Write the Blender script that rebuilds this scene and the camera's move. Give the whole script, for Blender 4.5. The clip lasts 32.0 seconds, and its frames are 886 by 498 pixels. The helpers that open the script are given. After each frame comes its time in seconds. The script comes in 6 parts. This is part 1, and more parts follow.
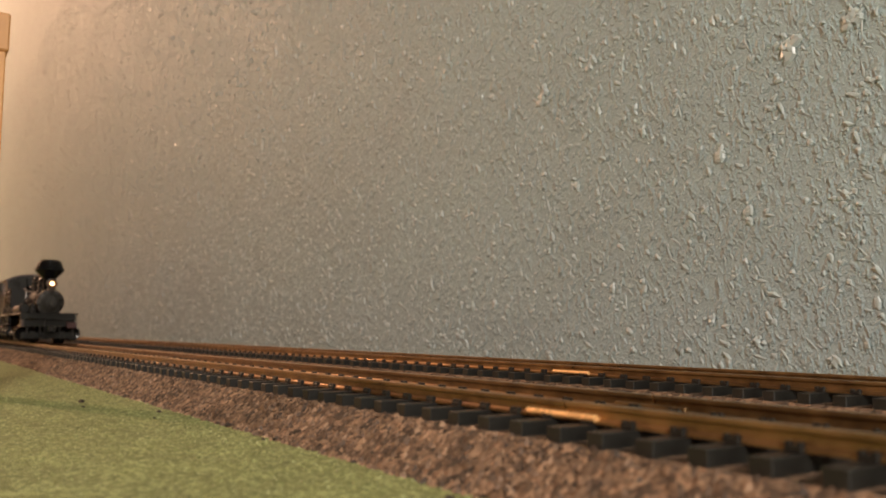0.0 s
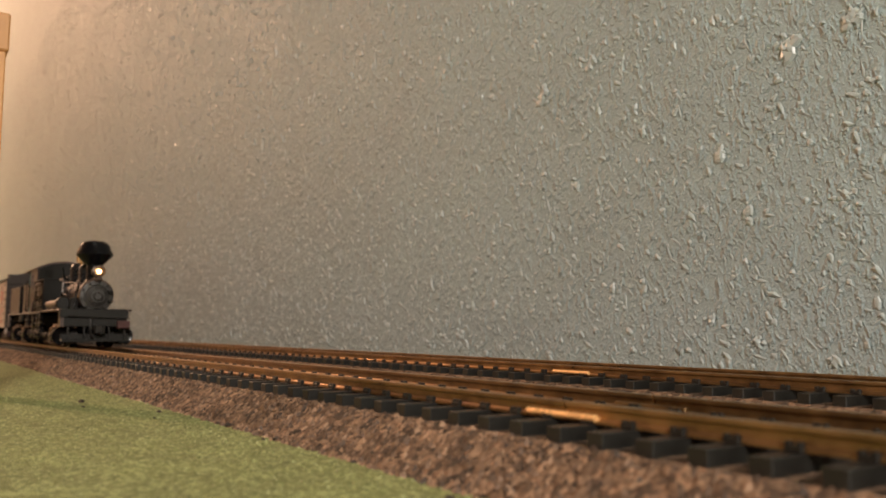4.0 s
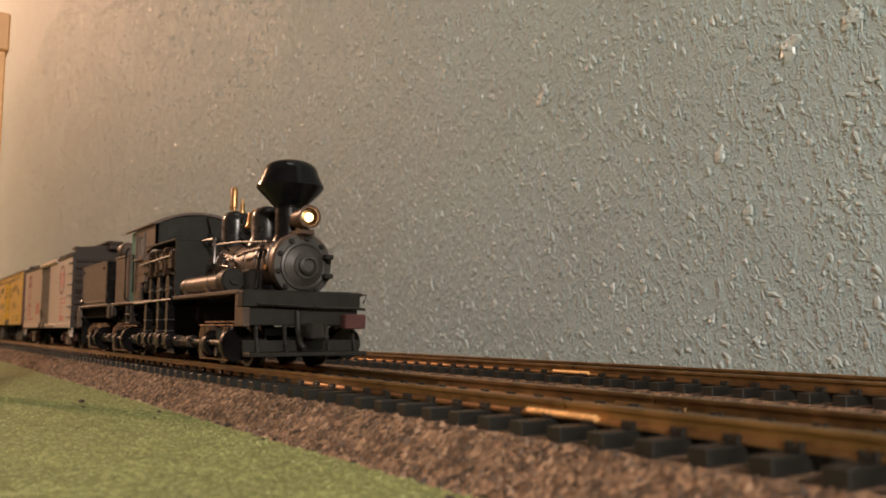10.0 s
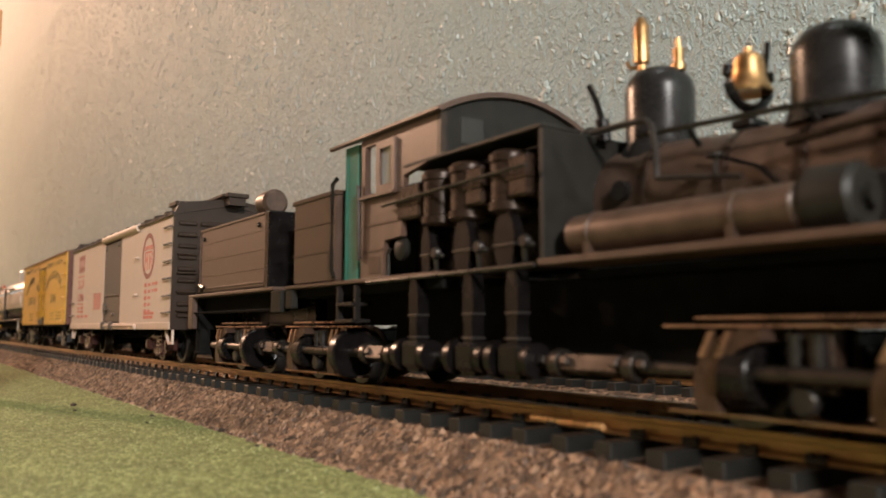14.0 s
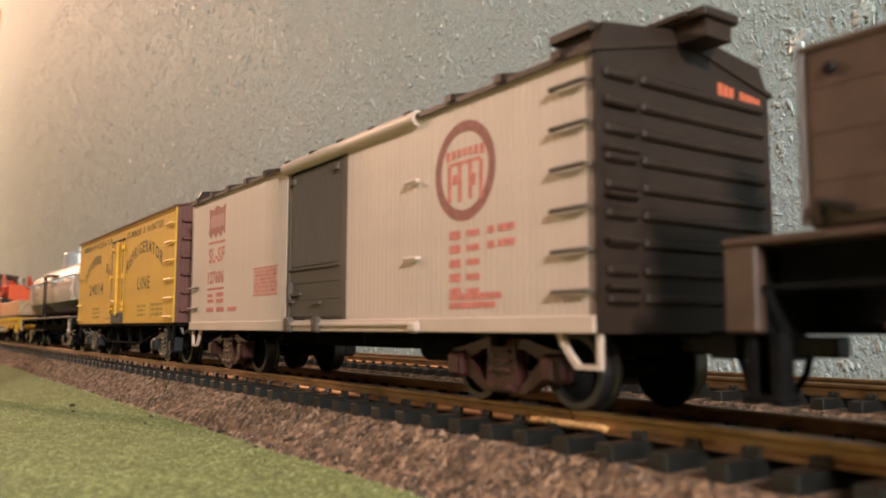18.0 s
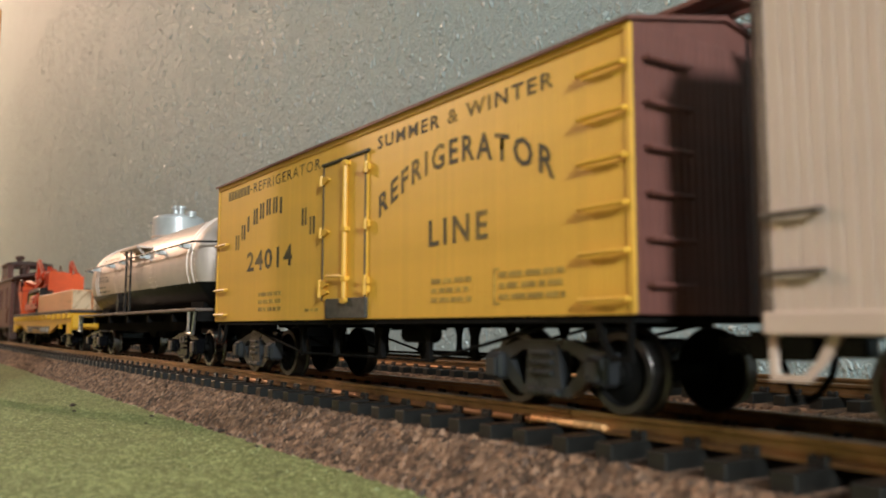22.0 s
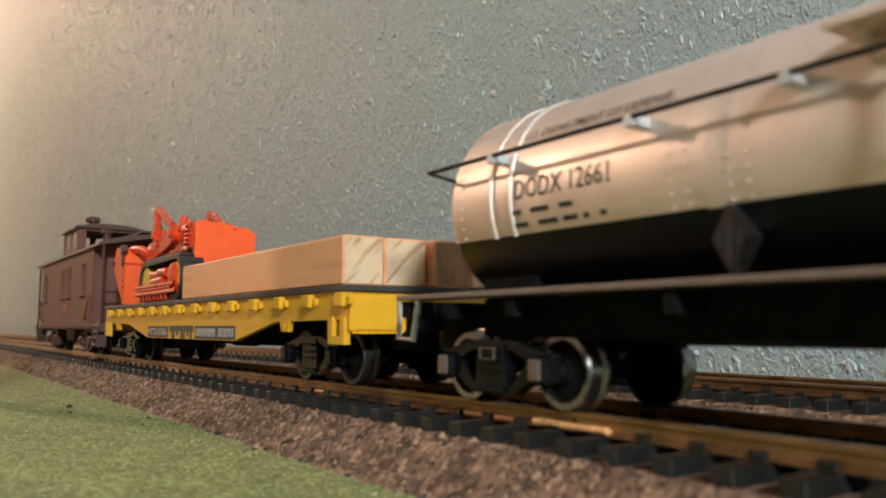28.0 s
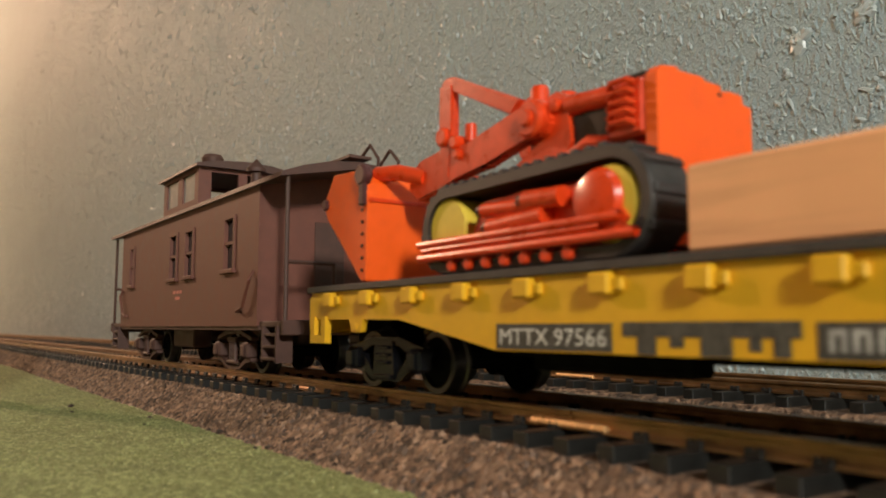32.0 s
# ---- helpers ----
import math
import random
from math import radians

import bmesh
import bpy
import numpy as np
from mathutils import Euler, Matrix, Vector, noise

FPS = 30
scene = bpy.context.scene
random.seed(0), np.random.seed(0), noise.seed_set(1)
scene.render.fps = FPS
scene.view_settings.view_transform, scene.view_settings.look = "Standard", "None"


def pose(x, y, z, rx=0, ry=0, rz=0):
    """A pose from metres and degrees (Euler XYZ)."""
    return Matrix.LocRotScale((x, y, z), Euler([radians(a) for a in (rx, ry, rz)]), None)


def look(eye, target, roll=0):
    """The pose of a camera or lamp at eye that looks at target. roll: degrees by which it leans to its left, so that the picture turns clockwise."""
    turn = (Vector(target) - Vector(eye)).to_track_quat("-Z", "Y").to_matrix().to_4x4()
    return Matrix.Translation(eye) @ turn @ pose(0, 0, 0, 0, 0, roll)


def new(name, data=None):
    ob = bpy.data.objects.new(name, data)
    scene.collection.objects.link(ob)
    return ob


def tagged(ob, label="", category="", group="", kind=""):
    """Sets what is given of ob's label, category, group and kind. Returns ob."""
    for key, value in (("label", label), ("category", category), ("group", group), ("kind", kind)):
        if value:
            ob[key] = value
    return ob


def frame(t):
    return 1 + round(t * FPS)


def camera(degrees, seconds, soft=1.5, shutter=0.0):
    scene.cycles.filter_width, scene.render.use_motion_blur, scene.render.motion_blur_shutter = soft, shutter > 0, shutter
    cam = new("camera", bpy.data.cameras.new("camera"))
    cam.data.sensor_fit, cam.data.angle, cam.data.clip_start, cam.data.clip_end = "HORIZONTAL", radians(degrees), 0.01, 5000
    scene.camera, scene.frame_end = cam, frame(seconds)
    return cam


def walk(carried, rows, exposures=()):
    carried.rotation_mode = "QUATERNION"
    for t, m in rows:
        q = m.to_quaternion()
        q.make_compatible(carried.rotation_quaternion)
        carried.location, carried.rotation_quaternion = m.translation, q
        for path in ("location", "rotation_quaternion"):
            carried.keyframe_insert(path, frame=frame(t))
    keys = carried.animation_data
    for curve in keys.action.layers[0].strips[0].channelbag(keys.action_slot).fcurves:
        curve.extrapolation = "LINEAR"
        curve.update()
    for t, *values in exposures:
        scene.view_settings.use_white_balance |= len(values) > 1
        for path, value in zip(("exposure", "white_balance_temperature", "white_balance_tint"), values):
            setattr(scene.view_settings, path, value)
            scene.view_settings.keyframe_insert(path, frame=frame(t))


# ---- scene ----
MM = 0.001

# ---- camera and its path: it stands on the bench beside the track and eases forward a few millimetres ----
cam = camera(57.5, 32.0, soft=1.8, shutter=0.3)
cam.data.dof.use_dof = True
cam.data.dof.focus_distance = 0.198
cam.data.dof.aperture_fstop = 36.0
YAW, PITCH, ROLL = 34.586, 5.621, 0.11
AHEAD = Vector((-math.cos(radians(YAW)) * math.cos(radians(PITCH)), math.sin(radians(YAW)) * math.cos(radians(PITCH)), math.sin(radians(PITCH))))
EYE = Vector((0.0, -0.0803, 0.0099))
EASE = [(0, -5.0), (10.2, -5.0), (11, -4.3), (11.5, -2.9), (12, -0.7), (12.6, 0), (14, -0.4), (15.2, 1.0), (17.5, 0), (18.5, 0.8), (19.2, 0),
        (23.5, 0), (24.3, -0.6), (26.5, 1.7), (28, 1.9), (29, 2.2), (29.5, 1.2), (30.5, 0.2), (31.5, 0.2), (32, 1.0)]
walk(cam, [(t, look(EYE + AHEAD * a * MM, EYE + AHEAD * (a * MM + 1), ROLL)) for t, a in EASE],
     exposures=[(0, 0.33, 7350, 14), (11, 0.35, 7200, 13.5), (13, 0.66, 6850, 12), (15.5, 0.72, 6600, 11), (18, 0.65, 6500, 10), (19, 0.47, 6150, 7), (20, 0.44, 5900, 4), (23, 0.43, 5900, 1.5), (28, 0.45, 5950, 3),
                (30, 0.37, 6200, 5), (32, 0.22, 6750, 6)])

# ---- world and lamps ----
world = bpy.data.worlds.new("room_light")
scene.world = world
world.use_nodes = True
world.node_tree.nodes["Background"].inputs[0].default_value = (0.55, 0.6, 0.65, 1)
world.node_tree.nodes["Background"].inputs[1].default_value = 0.03


def lamp(name, kind, at, aim, energy, color, size):
    data = bpy.data.lights.new(name, kind)
    data.energy, data.color = energy, color
    if kind == "AREA":
        data.shape, data.size = "DISK", size
    else:
        data.shadow_soft_size = size
    ob = new(name, data)
    ob.matrix_world = look(at, aim)
    return ob


lamp("warm_lamp", "POINT", (-3.15, -1.09, 1.34), (0, 0, 0), 148.0, (1.0, 0.62, 0.42), 0.045)
lamp("room_lamp", "POINT", (0.62, -0.26, 0.33), (0, 0, 0), 20.0, (1.0, 0.985, 0.955), 0.05)
# Overhead fill, added to brighten the mat and the flecks' upper edges.
lamp("overhead_fill", "AREA", (0.0, -0.12, 1.30), (-0.25, -0.05, 0.0), 0.8, (0.95, 0.98, 1.0), 0.4)


# ---- materials ----
def mat(name, color, rough=0.5, metal=0.0, var=0.25, scale=400.0, bump=0.15, bscale=1500.0, dirt=None, dirt_amt=0.0, glow=0.0, coat=0.0, dist=0.0002, spec=0.5):
    m = bpy.data.materials.new(name)
    m.use_nodes = True
    n, l = m.node_tree.nodes, m.node_tree.links
    bs = n["Principled BSDF"]
    co = n.new("ShaderNodeTexCoord")
    a = n.new("ShaderNodeTexNoise")
    a.inputs["Scale"].default_value, a.inputs["Detail"].default_value = scale, 5
    l.new(co.outputs["Object"], a.inputs["Vector"])
    hsv = n.new("ShaderNodeMapRange")
    hsv.inputs[1].default_value, hsv.inputs[2].default_value = 0.3, 0.7
    hsv.inputs[3].default_value, hsv.inputs[4].default_value = 1 - var, 1 + var
    l.new(a.outputs["Fac"], hsv.inputs[0])
    info = n.new("ShaderNodeObjectInfo")
    rnd = n.new("ShaderNodeMapRange")
    rnd.inputs[3].default_value, rnd.inputs[4].default_value = 1 - var * 0.4, 1 + var * 0.4
    l.new(info.outputs["Random"], rnd.inputs[0])
    mul = n.new("ShaderNodeMath")
    mul.operation = "MULTIPLY"
    l.new(hsv.outputs[0], mul.inputs[0]), l.new(rnd.outputs[0], mul.inputs[1])
    mix = n.new("ShaderNodeMix")
    mix.data_type, mix.blend_type = "RGBA", "MULTIPLY"
    mix.inputs["Factor"].default_value = 1
    mix.inputs["A"].default_value = (*color, 1)
    l.new(mul.outputs[0], mix.inputs["B"])
    out = mix.outputs["Result"]
    if dirt:
        b = n.new("ShaderNodeTexNoise")
        b.inputs["Scale"].default_value, b.inputs["Detail"].default_value, b.inputs["Roughness"].default_value = scale * 0.35, 8, 0.7
        l.new(co.outputs["Object"], b.inputs["Vector"])
        r = n.new("ShaderNodeMapRange")
        r.inputs[1].default_value, r.inputs[2].default_value = 0.5, 0.75
        r.inputs[4].default_value = dirt_amt
        l.new(b.outputs["Fac"], r.inputs[0])
        mx = n.new("ShaderNodeMix")
        mx.data_type = "RGBA"
        l.new(r.outputs[0], mx.inputs["Factor"]), l.new(out, mx.inputs["A"])
        mx.inputs["B"].default_value = (*dirt, 1)
        out = mx.outputs["Result"]
    l.new(out, bs.inputs["Base Color"])
    c = n.new("ShaderNodeTexNoise")
    c.inputs["Scale"].default_value, c.inputs["Detail"].default_value = bscale, 4
    l.new(co.outputs["Object"], c.inputs["Vector"])
    bp = n.new("ShaderNodeBump")
    bp.inputs["Strength"].default_value, bp.inputs["Distance"].default_value = bump, dist
    l.new(c.outputs["Fac"], bp.inputs["Height"]), l.new(bp.outputs[0], bs.inputs["Normal"])
    rr = n.new("ShaderNodeMapRange")
    rr.inputs[3].default_value, rr.inputs[4].default_value = max(rough - 0.12, 0.03), min(rough + 0.12, 1)
    l.new(a.outputs["Fac"], rr.inputs[0]), l.new(rr.outputs[0], bs.inputs["Roughness"])
    bs.inputs["Metallic"].default_value = metal
    bs.inputs["Coat Weight"].default_value = coat
    bs.inputs["Specular IOR Level"].default_value = spec
    if glow:
        bs.inputs["Emission Color"].default_value = (*color, 1)
        bs.inputs["Emission Strength"].default_value = glow
    return m


def chips(m, scale, low, high, mids=None):
    """Recolour m by cells of a given size: granules of many tones, each raised."""
    n, l = m.node_tree.nodes, m.node_tree.links
    bs = n["Principled BSDF"]
    co = n.new("ShaderNodeTexCoord")
    v = n.new("ShaderNodeTexVoronoi")
    v.inputs["Scale"].default_value = scale
    nz = n.new("ShaderNodeTexNoise")
    nz.inputs["Scale"].default_value = scale * 1.5
    ad = n.new("ShaderNodeMix")
    ad.data_type, ad.blend_type = "RGBA", "LINEAR_LIGHT"
    ad.inputs["Factor"].default_value = 0.6 / scale
    l.new(co.outputs["Object"], ad.inputs["A"]), l.new(co.outputs["Object"], nz.inputs["Vector"]), l.new(nz.outputs["Color"], ad.inputs["B"])
    l.new(ad.outputs["Result"], v.inputs["Vector"])
    sep = n.new("ShaderNodeSeparateColor")
    l.new(v.outputs["Color"], sep.inputs[0])
    ramp = n.new("ShaderNodeValToRGB")
    ramp.color_ramp.elements[0].color, ramp.color_ramp.elements[1].color = (*low, 1), (*high, 1)
    if mids:
        e = ramp.color_ramp.elements.new(0.55)
        e.color = (*mids, 1)
    l.new(sep.outputs[0], ramp.inputs[0])
    big = n.new("ShaderNodeTexNoise")
    big.inputs["Scale"].default_value, big.inputs["Detail"].default_value = scale * 0.06, 4
    l.new(co.outputs["Object"], big.inputs["Vector"])
    mr = n.new("ShaderNodeMapRange")
    mr.inputs[1].default_value, mr.inputs[2].default_value, mr.inputs[3].default_value, mr.inputs[4].default_value = 0.3, 0.7, 0.85, 1.12
    l.new(big.outputs["Fac"], mr.inputs[0])
    mix = n.new("ShaderNodeMix")
    mix.data_type, mix.blend_type = "RGBA", "MULTIPLY"
    mix.inputs["Factor"].default_value = 1
    l.new(ramp.outputs[0], mix.inputs["A"]), l.new(mr.outputs[0], mix.inputs["B"])
    l.new(mix.outputs["Result"], bs.inputs["Base Color"])
    bp = n.new("ShaderNodeBump")
    bp.invert = True
    bp.inputs["Strength"].default_value, bp.inputs["Distance"].default_value = 1.0, 0.6 / scale
    l.new(v.outputs["Distance"], bp.inputs["Height"]), l.new(bp.outputs[0], bs.inputs["Normal"])
    return m


def grain(m, axis_scale, dark, amount=0.6):
    """Wood grain: streaks along x."""
    n, l = m.node_tree.nodes, m.node_tree.links
    bs = n["Principled BSDF"]
    old = bs.inputs["Base Color"].links[0].from_socket
    co = n.new("ShaderNodeTexCoord")
    mp = n.new("ShaderNodeMapping")
    mp.inputs["Scale"].default_value = axis_scale
    l.new(co.outputs["Object"], mp.inputs["Vector"])
    nz = n.new("ShaderNodeTexNoise")
    nz.inputs["Scale"].default_value, nz.inputs["Detail"].default_value, nz.inputs["Distortion"].default_value = 1.0, 6, 0.6
    l.new(mp.outputs[0], nz.inputs["Vector"])
    r = n.new("ShaderNodeMapRange")
    r.inputs[1].default_value, r.inputs[2].default_value, r.inputs[4].default_value = 0.48, 0.68, amount
    l.new(nz.outputs["Fac"], r.inputs[0])
    mx = n.new("ShaderNodeMix")
    mx.data_type = "RGBA"
    l.new(r.outputs[0], mx.inputs["Factor"]), l.new(old, mx.inputs["A"])
    mx.inputs["B"].default_value = (*dark, 1)
    l.new(mx.outputs["Result"], bs.inputs["Base Color"])
    return m


def ringed(m, dark):
    """End grain: slanting growth rings with soft, uneven edges."""
    n, l = m.node_tree.nodes, m.node_tree.links
    bs = n["Principled BSDF"]
    old = bs.inputs["Base Color"].links[0].from_socket
    co, turn, mp, nz, r, mx = (n.new("ShaderNode" + k) for k in ("TexCoord", "Mapping", "Mapping", "TexNoise", "MapRange", "Mix"))
    turn.inputs["Rotation"].default_value = (radians(-48), 0, 0)
    mp.inputs["Scale"].default_value = (60, 60, 620)
    nz.inputs["Scale"].default_value, nz.inputs["Detail"].default_value, nz.inputs["Distortion"].default_value = 1.0, 3, 0.5
    l.new(co.outputs["Object"], turn.inputs["Vector"]), l.new(turn.outputs[0], mp.inputs["Vector"]), l.new(mp.outputs[0], nz.inputs["Vector"])
    r.inputs[1].default_value, r.inputs[2].default_value, r.inputs[4].default_value = 0.5, 0.62, 0.8
    l.new(nz.outputs["Fac"], r.inputs[0])
    mx.data_type = "RGBA"
    mx.inputs["B"].default_value = (*dark, 1)
    l.new(r.outputs[0], mx.inputs["Factor"]), l.new(old, mx.inputs["A"]), l.new(mx.outputs["Result"], bs.inputs["Base Color"])
    return m


def granules(name, stops, rough):
    """Loose grains, each of its own tone."""
    m = bpy.data.materials.new(name)
    m.use_nodes = True
    n, l = m.node_tree.nodes, m.node_tree.links
    geo, ramp = n.new("ShaderNodeNewGeometry"), n.new("ShaderNodeValToRGB")
    cr = ramp.color_ramp
    cr.elements[0].color, cr.elements[1].color = (*stops[0], 1), (*stops[-1], 1)
    for i, c in enumerate(stops[1:-1]):
        cr.elements.new((i + 1) / (len(stops) - 1)).color = (*c, 1)
    l.new(geo.outputs["Random Per Island"], ramp.inputs[0])
    l.new(ramp.outputs[0], n["Principled BSDF"].inputs["Base Color"])
    n["Principled BSDF"].inputs["Roughness"].default_value = rough
    return m


M = {}
M["plaster"] = mat("painted_plaster", (0.360, 0.448, 0.463), 0.58, var=0.06, scale=25, bump=1.0, bscale=520, dist=0.0006, spec=0.35)


def stipple(m):
    """Fine raised flecks at two sizes, over a faint unevenness."""
    n, l = m.node_tree.nodes, m.node_tree.links
    bs = n["Principled BSDF"]
    co = n.new("ShaderNodeTexCoord")
    total = None
    for sc, lo, hi, amp in ((260, 0.5, 0.8, 0.9), (420, 0.48, 0.78, 1.1), (900, 0.48, 0.75, 0.6), (1900, 0.4, 0.8, 0.3)):
        z = n.new("ShaderNodeTexNoise")
        z.inputs["Scale"].default_value, z.inputs["Detail"].default_value, z.inputs["Distortion"].default_value = sc, 2.0, 0.0
        mp = n.new("ShaderNodeMapping")
        mp.inputs["Rotation"].default_value = (0, radians(28), 0)
        mp.inputs["Scale"].default_value = (1.25, 1, 0.8)
        l.new(co.outputs["Object"], mp.inputs["Vector"]), l.new(mp.outputs[0], z.inputs["Vector"])
        r = n.new("ShaderNodeMapRange")
        r.interpolation_type = "SMOOTHSTEP"
        r.inputs[1].default_value, r.inputs[2].default_value, r.inputs[4].default_value = lo, hi, amp
        l.new(z.outputs["Fac"], r.inputs[0])
        if total is None:
            total = r.outputs[0]
        else:
            a = n.new("ShaderNodeMath")
            l.new(total, a.inputs[0]), l.new(r.outputs[0], a.inputs[1])
            total = a.outputs[0]
    bp = n.new("ShaderNodeBump")
    bp.inputs["Strength"].default_value, bp.inputs["Distance"].default_value = 1.0, 0.0005
    l.new(total, bp.inputs["Height"]), l.new(bp.outputs[0], bs.inputs["Normal"])
    return m


stipple(M["plaster"])
# Guessed tone for the unseen room; it sets bounce and reflections.
M["room"] = mat("unseen_room_paint", (0.24, 0.22, 0.195), 0.8, var=0.05, scale=3, bump=0.1)
M["grass"] = chips(mat("green_scenic_mat", (0.2, 0.25, 0.08), 0.75, bump=0.5), 1700, (0.14, 0.165, 0.050), (0.48, 0.51, 0.22), (0.25, 0.275, 0.090))
M["cork"] = chips(mat("cork_granules", (0.25, 0.15, 0.1), 0.85), 820, (0.038, 0.022, 0.013), (0.43, 0.25, 0.15), (0.185, 0.103, 0.059))
M["corkgrain"] = granules("cork_grain", [(0.03, 0.016, 0.009), (0.09, 0.048, 0.027), (0.15, 0.082, 0.046), (0.21, 0.115, 0.066), (0.36, 0.21, 0.125)], 0.6)
M["foam"] = granules("ground_foam_grain", [(0.12, 0.14, 0.04), (0.22, 0.24, 0.08), (0.30, 0.32, 0.12), (0.52, 0.54, 0.27)], 0.45)
M["tie"] = mat("black_tie_plastic", (0.013, 0.0125, 0.011), 0.42, var=0.3, bump=0.25, bscale=2500)
M["rail"] = mat("oxidised_rail", (0.32, 0.195, 0.09), 0.36, 0.85, var=0.3, scale=250, dirt=(0.085, 0.042, 0.02), dirt_amt=0.8, bump=0.1)
M["brass"] = mat("brass", (0.50, 0.29, 0.13), 0.38, 1.0, var=0.2, scale=900, bump=0.05)
# Pale diffuse copper stands for the warm lamp's glint on the near joiner.
M["joiner"] = mat("copper_joiner_glint", (1.0, 0.56, 0.24), 0.28, 0.35, var=0.1, bump=0.05)
M["black"] = mat("black_engine_paint", (0.006, 0.005, 0.005), 0.24, var=0.35, bump=0.06, spec=0.28, dirt=(0.018, 0.012, 0.010), dirt_amt=0.15)
M["gloss"] = mat("glossy_black_paint", (0.005, 0.005, 0.006), 0.15, var=0.2, bump=0.02, spec=0.28)
# Warm lamplight on the boiler jacket is mixed into this brown.
M["iron"] = mat("lamplit_brown_black_jacket", (0.078, 0.047, 0.034), 0.40, 0.25, var=0.3, bump=0.08, spec=0.55, dirt=(0.05, 0.034, 0.026), dirt_amt=0.5)
M["satin"] = mat("satin_black_dome_paint", (0.014, 0.013, 0.013), 0.27, var=0.2, bump=0.03, spec=0.4)
# Dark graphite also paints in the shade on forward-facing plates.
M["graphite"] = mat("graphite_front_shade_paint", (0.016, 0.0145, 0.0125), 0.5, var=0.2, bump=0.1, spec=0.25)
# Side paint is lighter and warmer: the warm lamp's light is in it.
M["tender"] = mat("lamplit_loco_paint", (0.074, 0.039, 0.027), 0.42, var=0.22, bump=0.1, spec=0.8, dirt=(0.062, 0.038, 0.028), dirt_amt=0.35)
M["teal"] = mat("teal_green_paint", (0.02, 0.16, 0.125), 0.5, var=0.15)
M["steel"] = mat("bare_steel", (0.55, 0.52, 0.5), 0.3, 0.9, var=0.2, bump=0.05)
M["darksteel"] = mat("blackened_steel", (0.030, 0.026, 0.024), 0.30, 0.5, var=0.3, bump=0.1)
M["box"] = mat("pinkish_grey_wagon_paint", (0.63, 0.482, 0.40), 0.5, var=0.05, scale=120, bump=0.08, bscale=3000)
M["boxend"] = mat("dark_brown_end_paint", (0.030, 0.017, 0.011), 0.5, var=0.2, bump=0.1, spec=0.35)
M["boxdark"] = mat("dull_brown_dark_tone", (0.105, 0.080, 0.064), 0.6, var=0.08, bump=0.08)
M["redink"] = mat("faded_red_lettering", (0.60, 0.19, 0.155), 0.7, var=0.25, scale=1500, bump=0.0)
M["maroon"] = mat("maroon_ink", (0.36, 0.13, 0.11), 0.7, var=0.25, scale=1200, bump=0.0)
M["yellow"] = mat("chrome_yellow_wagon_paint", (0.76, 0.42, 0.047), 0.42, var=0.08, scale=150, bump=0.08, dirt=(0.42, 0.25, 0.05), dirt_amt=0.4)
M["reefend"] = mat("mineral_red_paint", (0.15, 0.055, 0.042), 0.6, var=0.15, bump=0.1)
M["ink"] = mat("worn_black_lettering", (0.06, 0.055, 0.045), 0.7, var=0.5, scale=900, bump=0.0)
M["faded"] = mat("half_worn_black_lettering", (0.22, 0.145, 0.04), 0.7, var=0.5, scale=700, bump=0.0)
# Flecks paler and warmer than the wall: their highlights are in the colour.
M["fleck"] = mat("plaster_fleck_highlight", (0.435, 0.49, 0.482), 0.36, var=0.08, scale=300, bump=0.25, bscale=1500, spec=0.7)
M["grey_ink"] = mat("grey_white_lettering", (0.38, 0.37, 0.35), 0.6, var=0.3, scale=900, bump=0.0)
M["wornink"] = mat("flaking_black_lettering", (0.055, 0.045, 0.025), 0.7, var=0.4, scale=260, bump=0.0, dirt=(0.62, 0.36, 0.045), dirt_amt=0.85)
M["walk"] = mat("dusty_brown_walkway", (0.17, 0.125, 0.10), 0.6, var=0.15, bump=0.1)
M["orangeink"] = mat("orange_red_lettering", (0.58, 0.13, 0.06), 0.7, var=0.15, bump=0.0)
M["paleink"] = mat("pale_red_print", (0.58, 0.32, 0.265), 0.7, var=0.15, scale=900, bump=0.0)
M["journal"] = mat("polished_journal_lid", (0.20, 0.16, 0.14), 0.32, 0.6, var=0.2, bump=0.05)
# Paler graphite: the light on the smokebox door is put into this colour.
M["smokefront"] = mat("lit_graphite_front", (0.055, 0.05, 0.046), 0.45, 0.3, var=0.2, bump=0.08)
M["faint"] = mat("almost_worn_off_print", (0.40, 0.25, 0.045), 0.7, var=0.4, scale=700, bump=0.0)
M["silver"] = mat("aluminium_tank_paint", (0.69, 0.572, 0.508), 0.46, 0.4, var=0.06, scale=200, bump=0.06, bscale=2500)
M["belly"] = mat("satin_black_belly_paint", (0.006, 0.006, 0.006), 0.32, var=0.2, bump=0.04, spec=0.12)
M["silver2"] = mat("bright_aluminium_paint", (0.60, 0.61, 0.62), 0.34, 0.35, var=0.05, bump=0.04)
M["under"] = mat("underframe_black", (0.010, 0.0095, 0.009), 0.8, var=0.3, bump=0.15, spec=0.02)
M["truck"] = mat("dark_grey_truck_plastic", (0.035, 0.032, 0.032), 0.33, var=0.3, bump=0.12, dirt=(0.08, 0.055, 0.04), dirt_amt=0.3)
M["redtruck"] = mat("brown_truck_plastic", (0.050, 0.017, 0.014), 0.30, var=0.25, bump=0.1)
M["grey_frame"] = mat("grey_truck_plastic", (0.027, 0.028, 0.030), 0.30, var=0.2, bump=0.1)
M["flatyel"] = mat("bright_yellow_plastic", (0.77, 0.41, 0.018), 0.42, var=0.06, bump=0.06)
M["deck"] = mat("dark_grey_deck", (0.05, 0.042, 0.038), 0.65, var=0.25, bump=0.3)
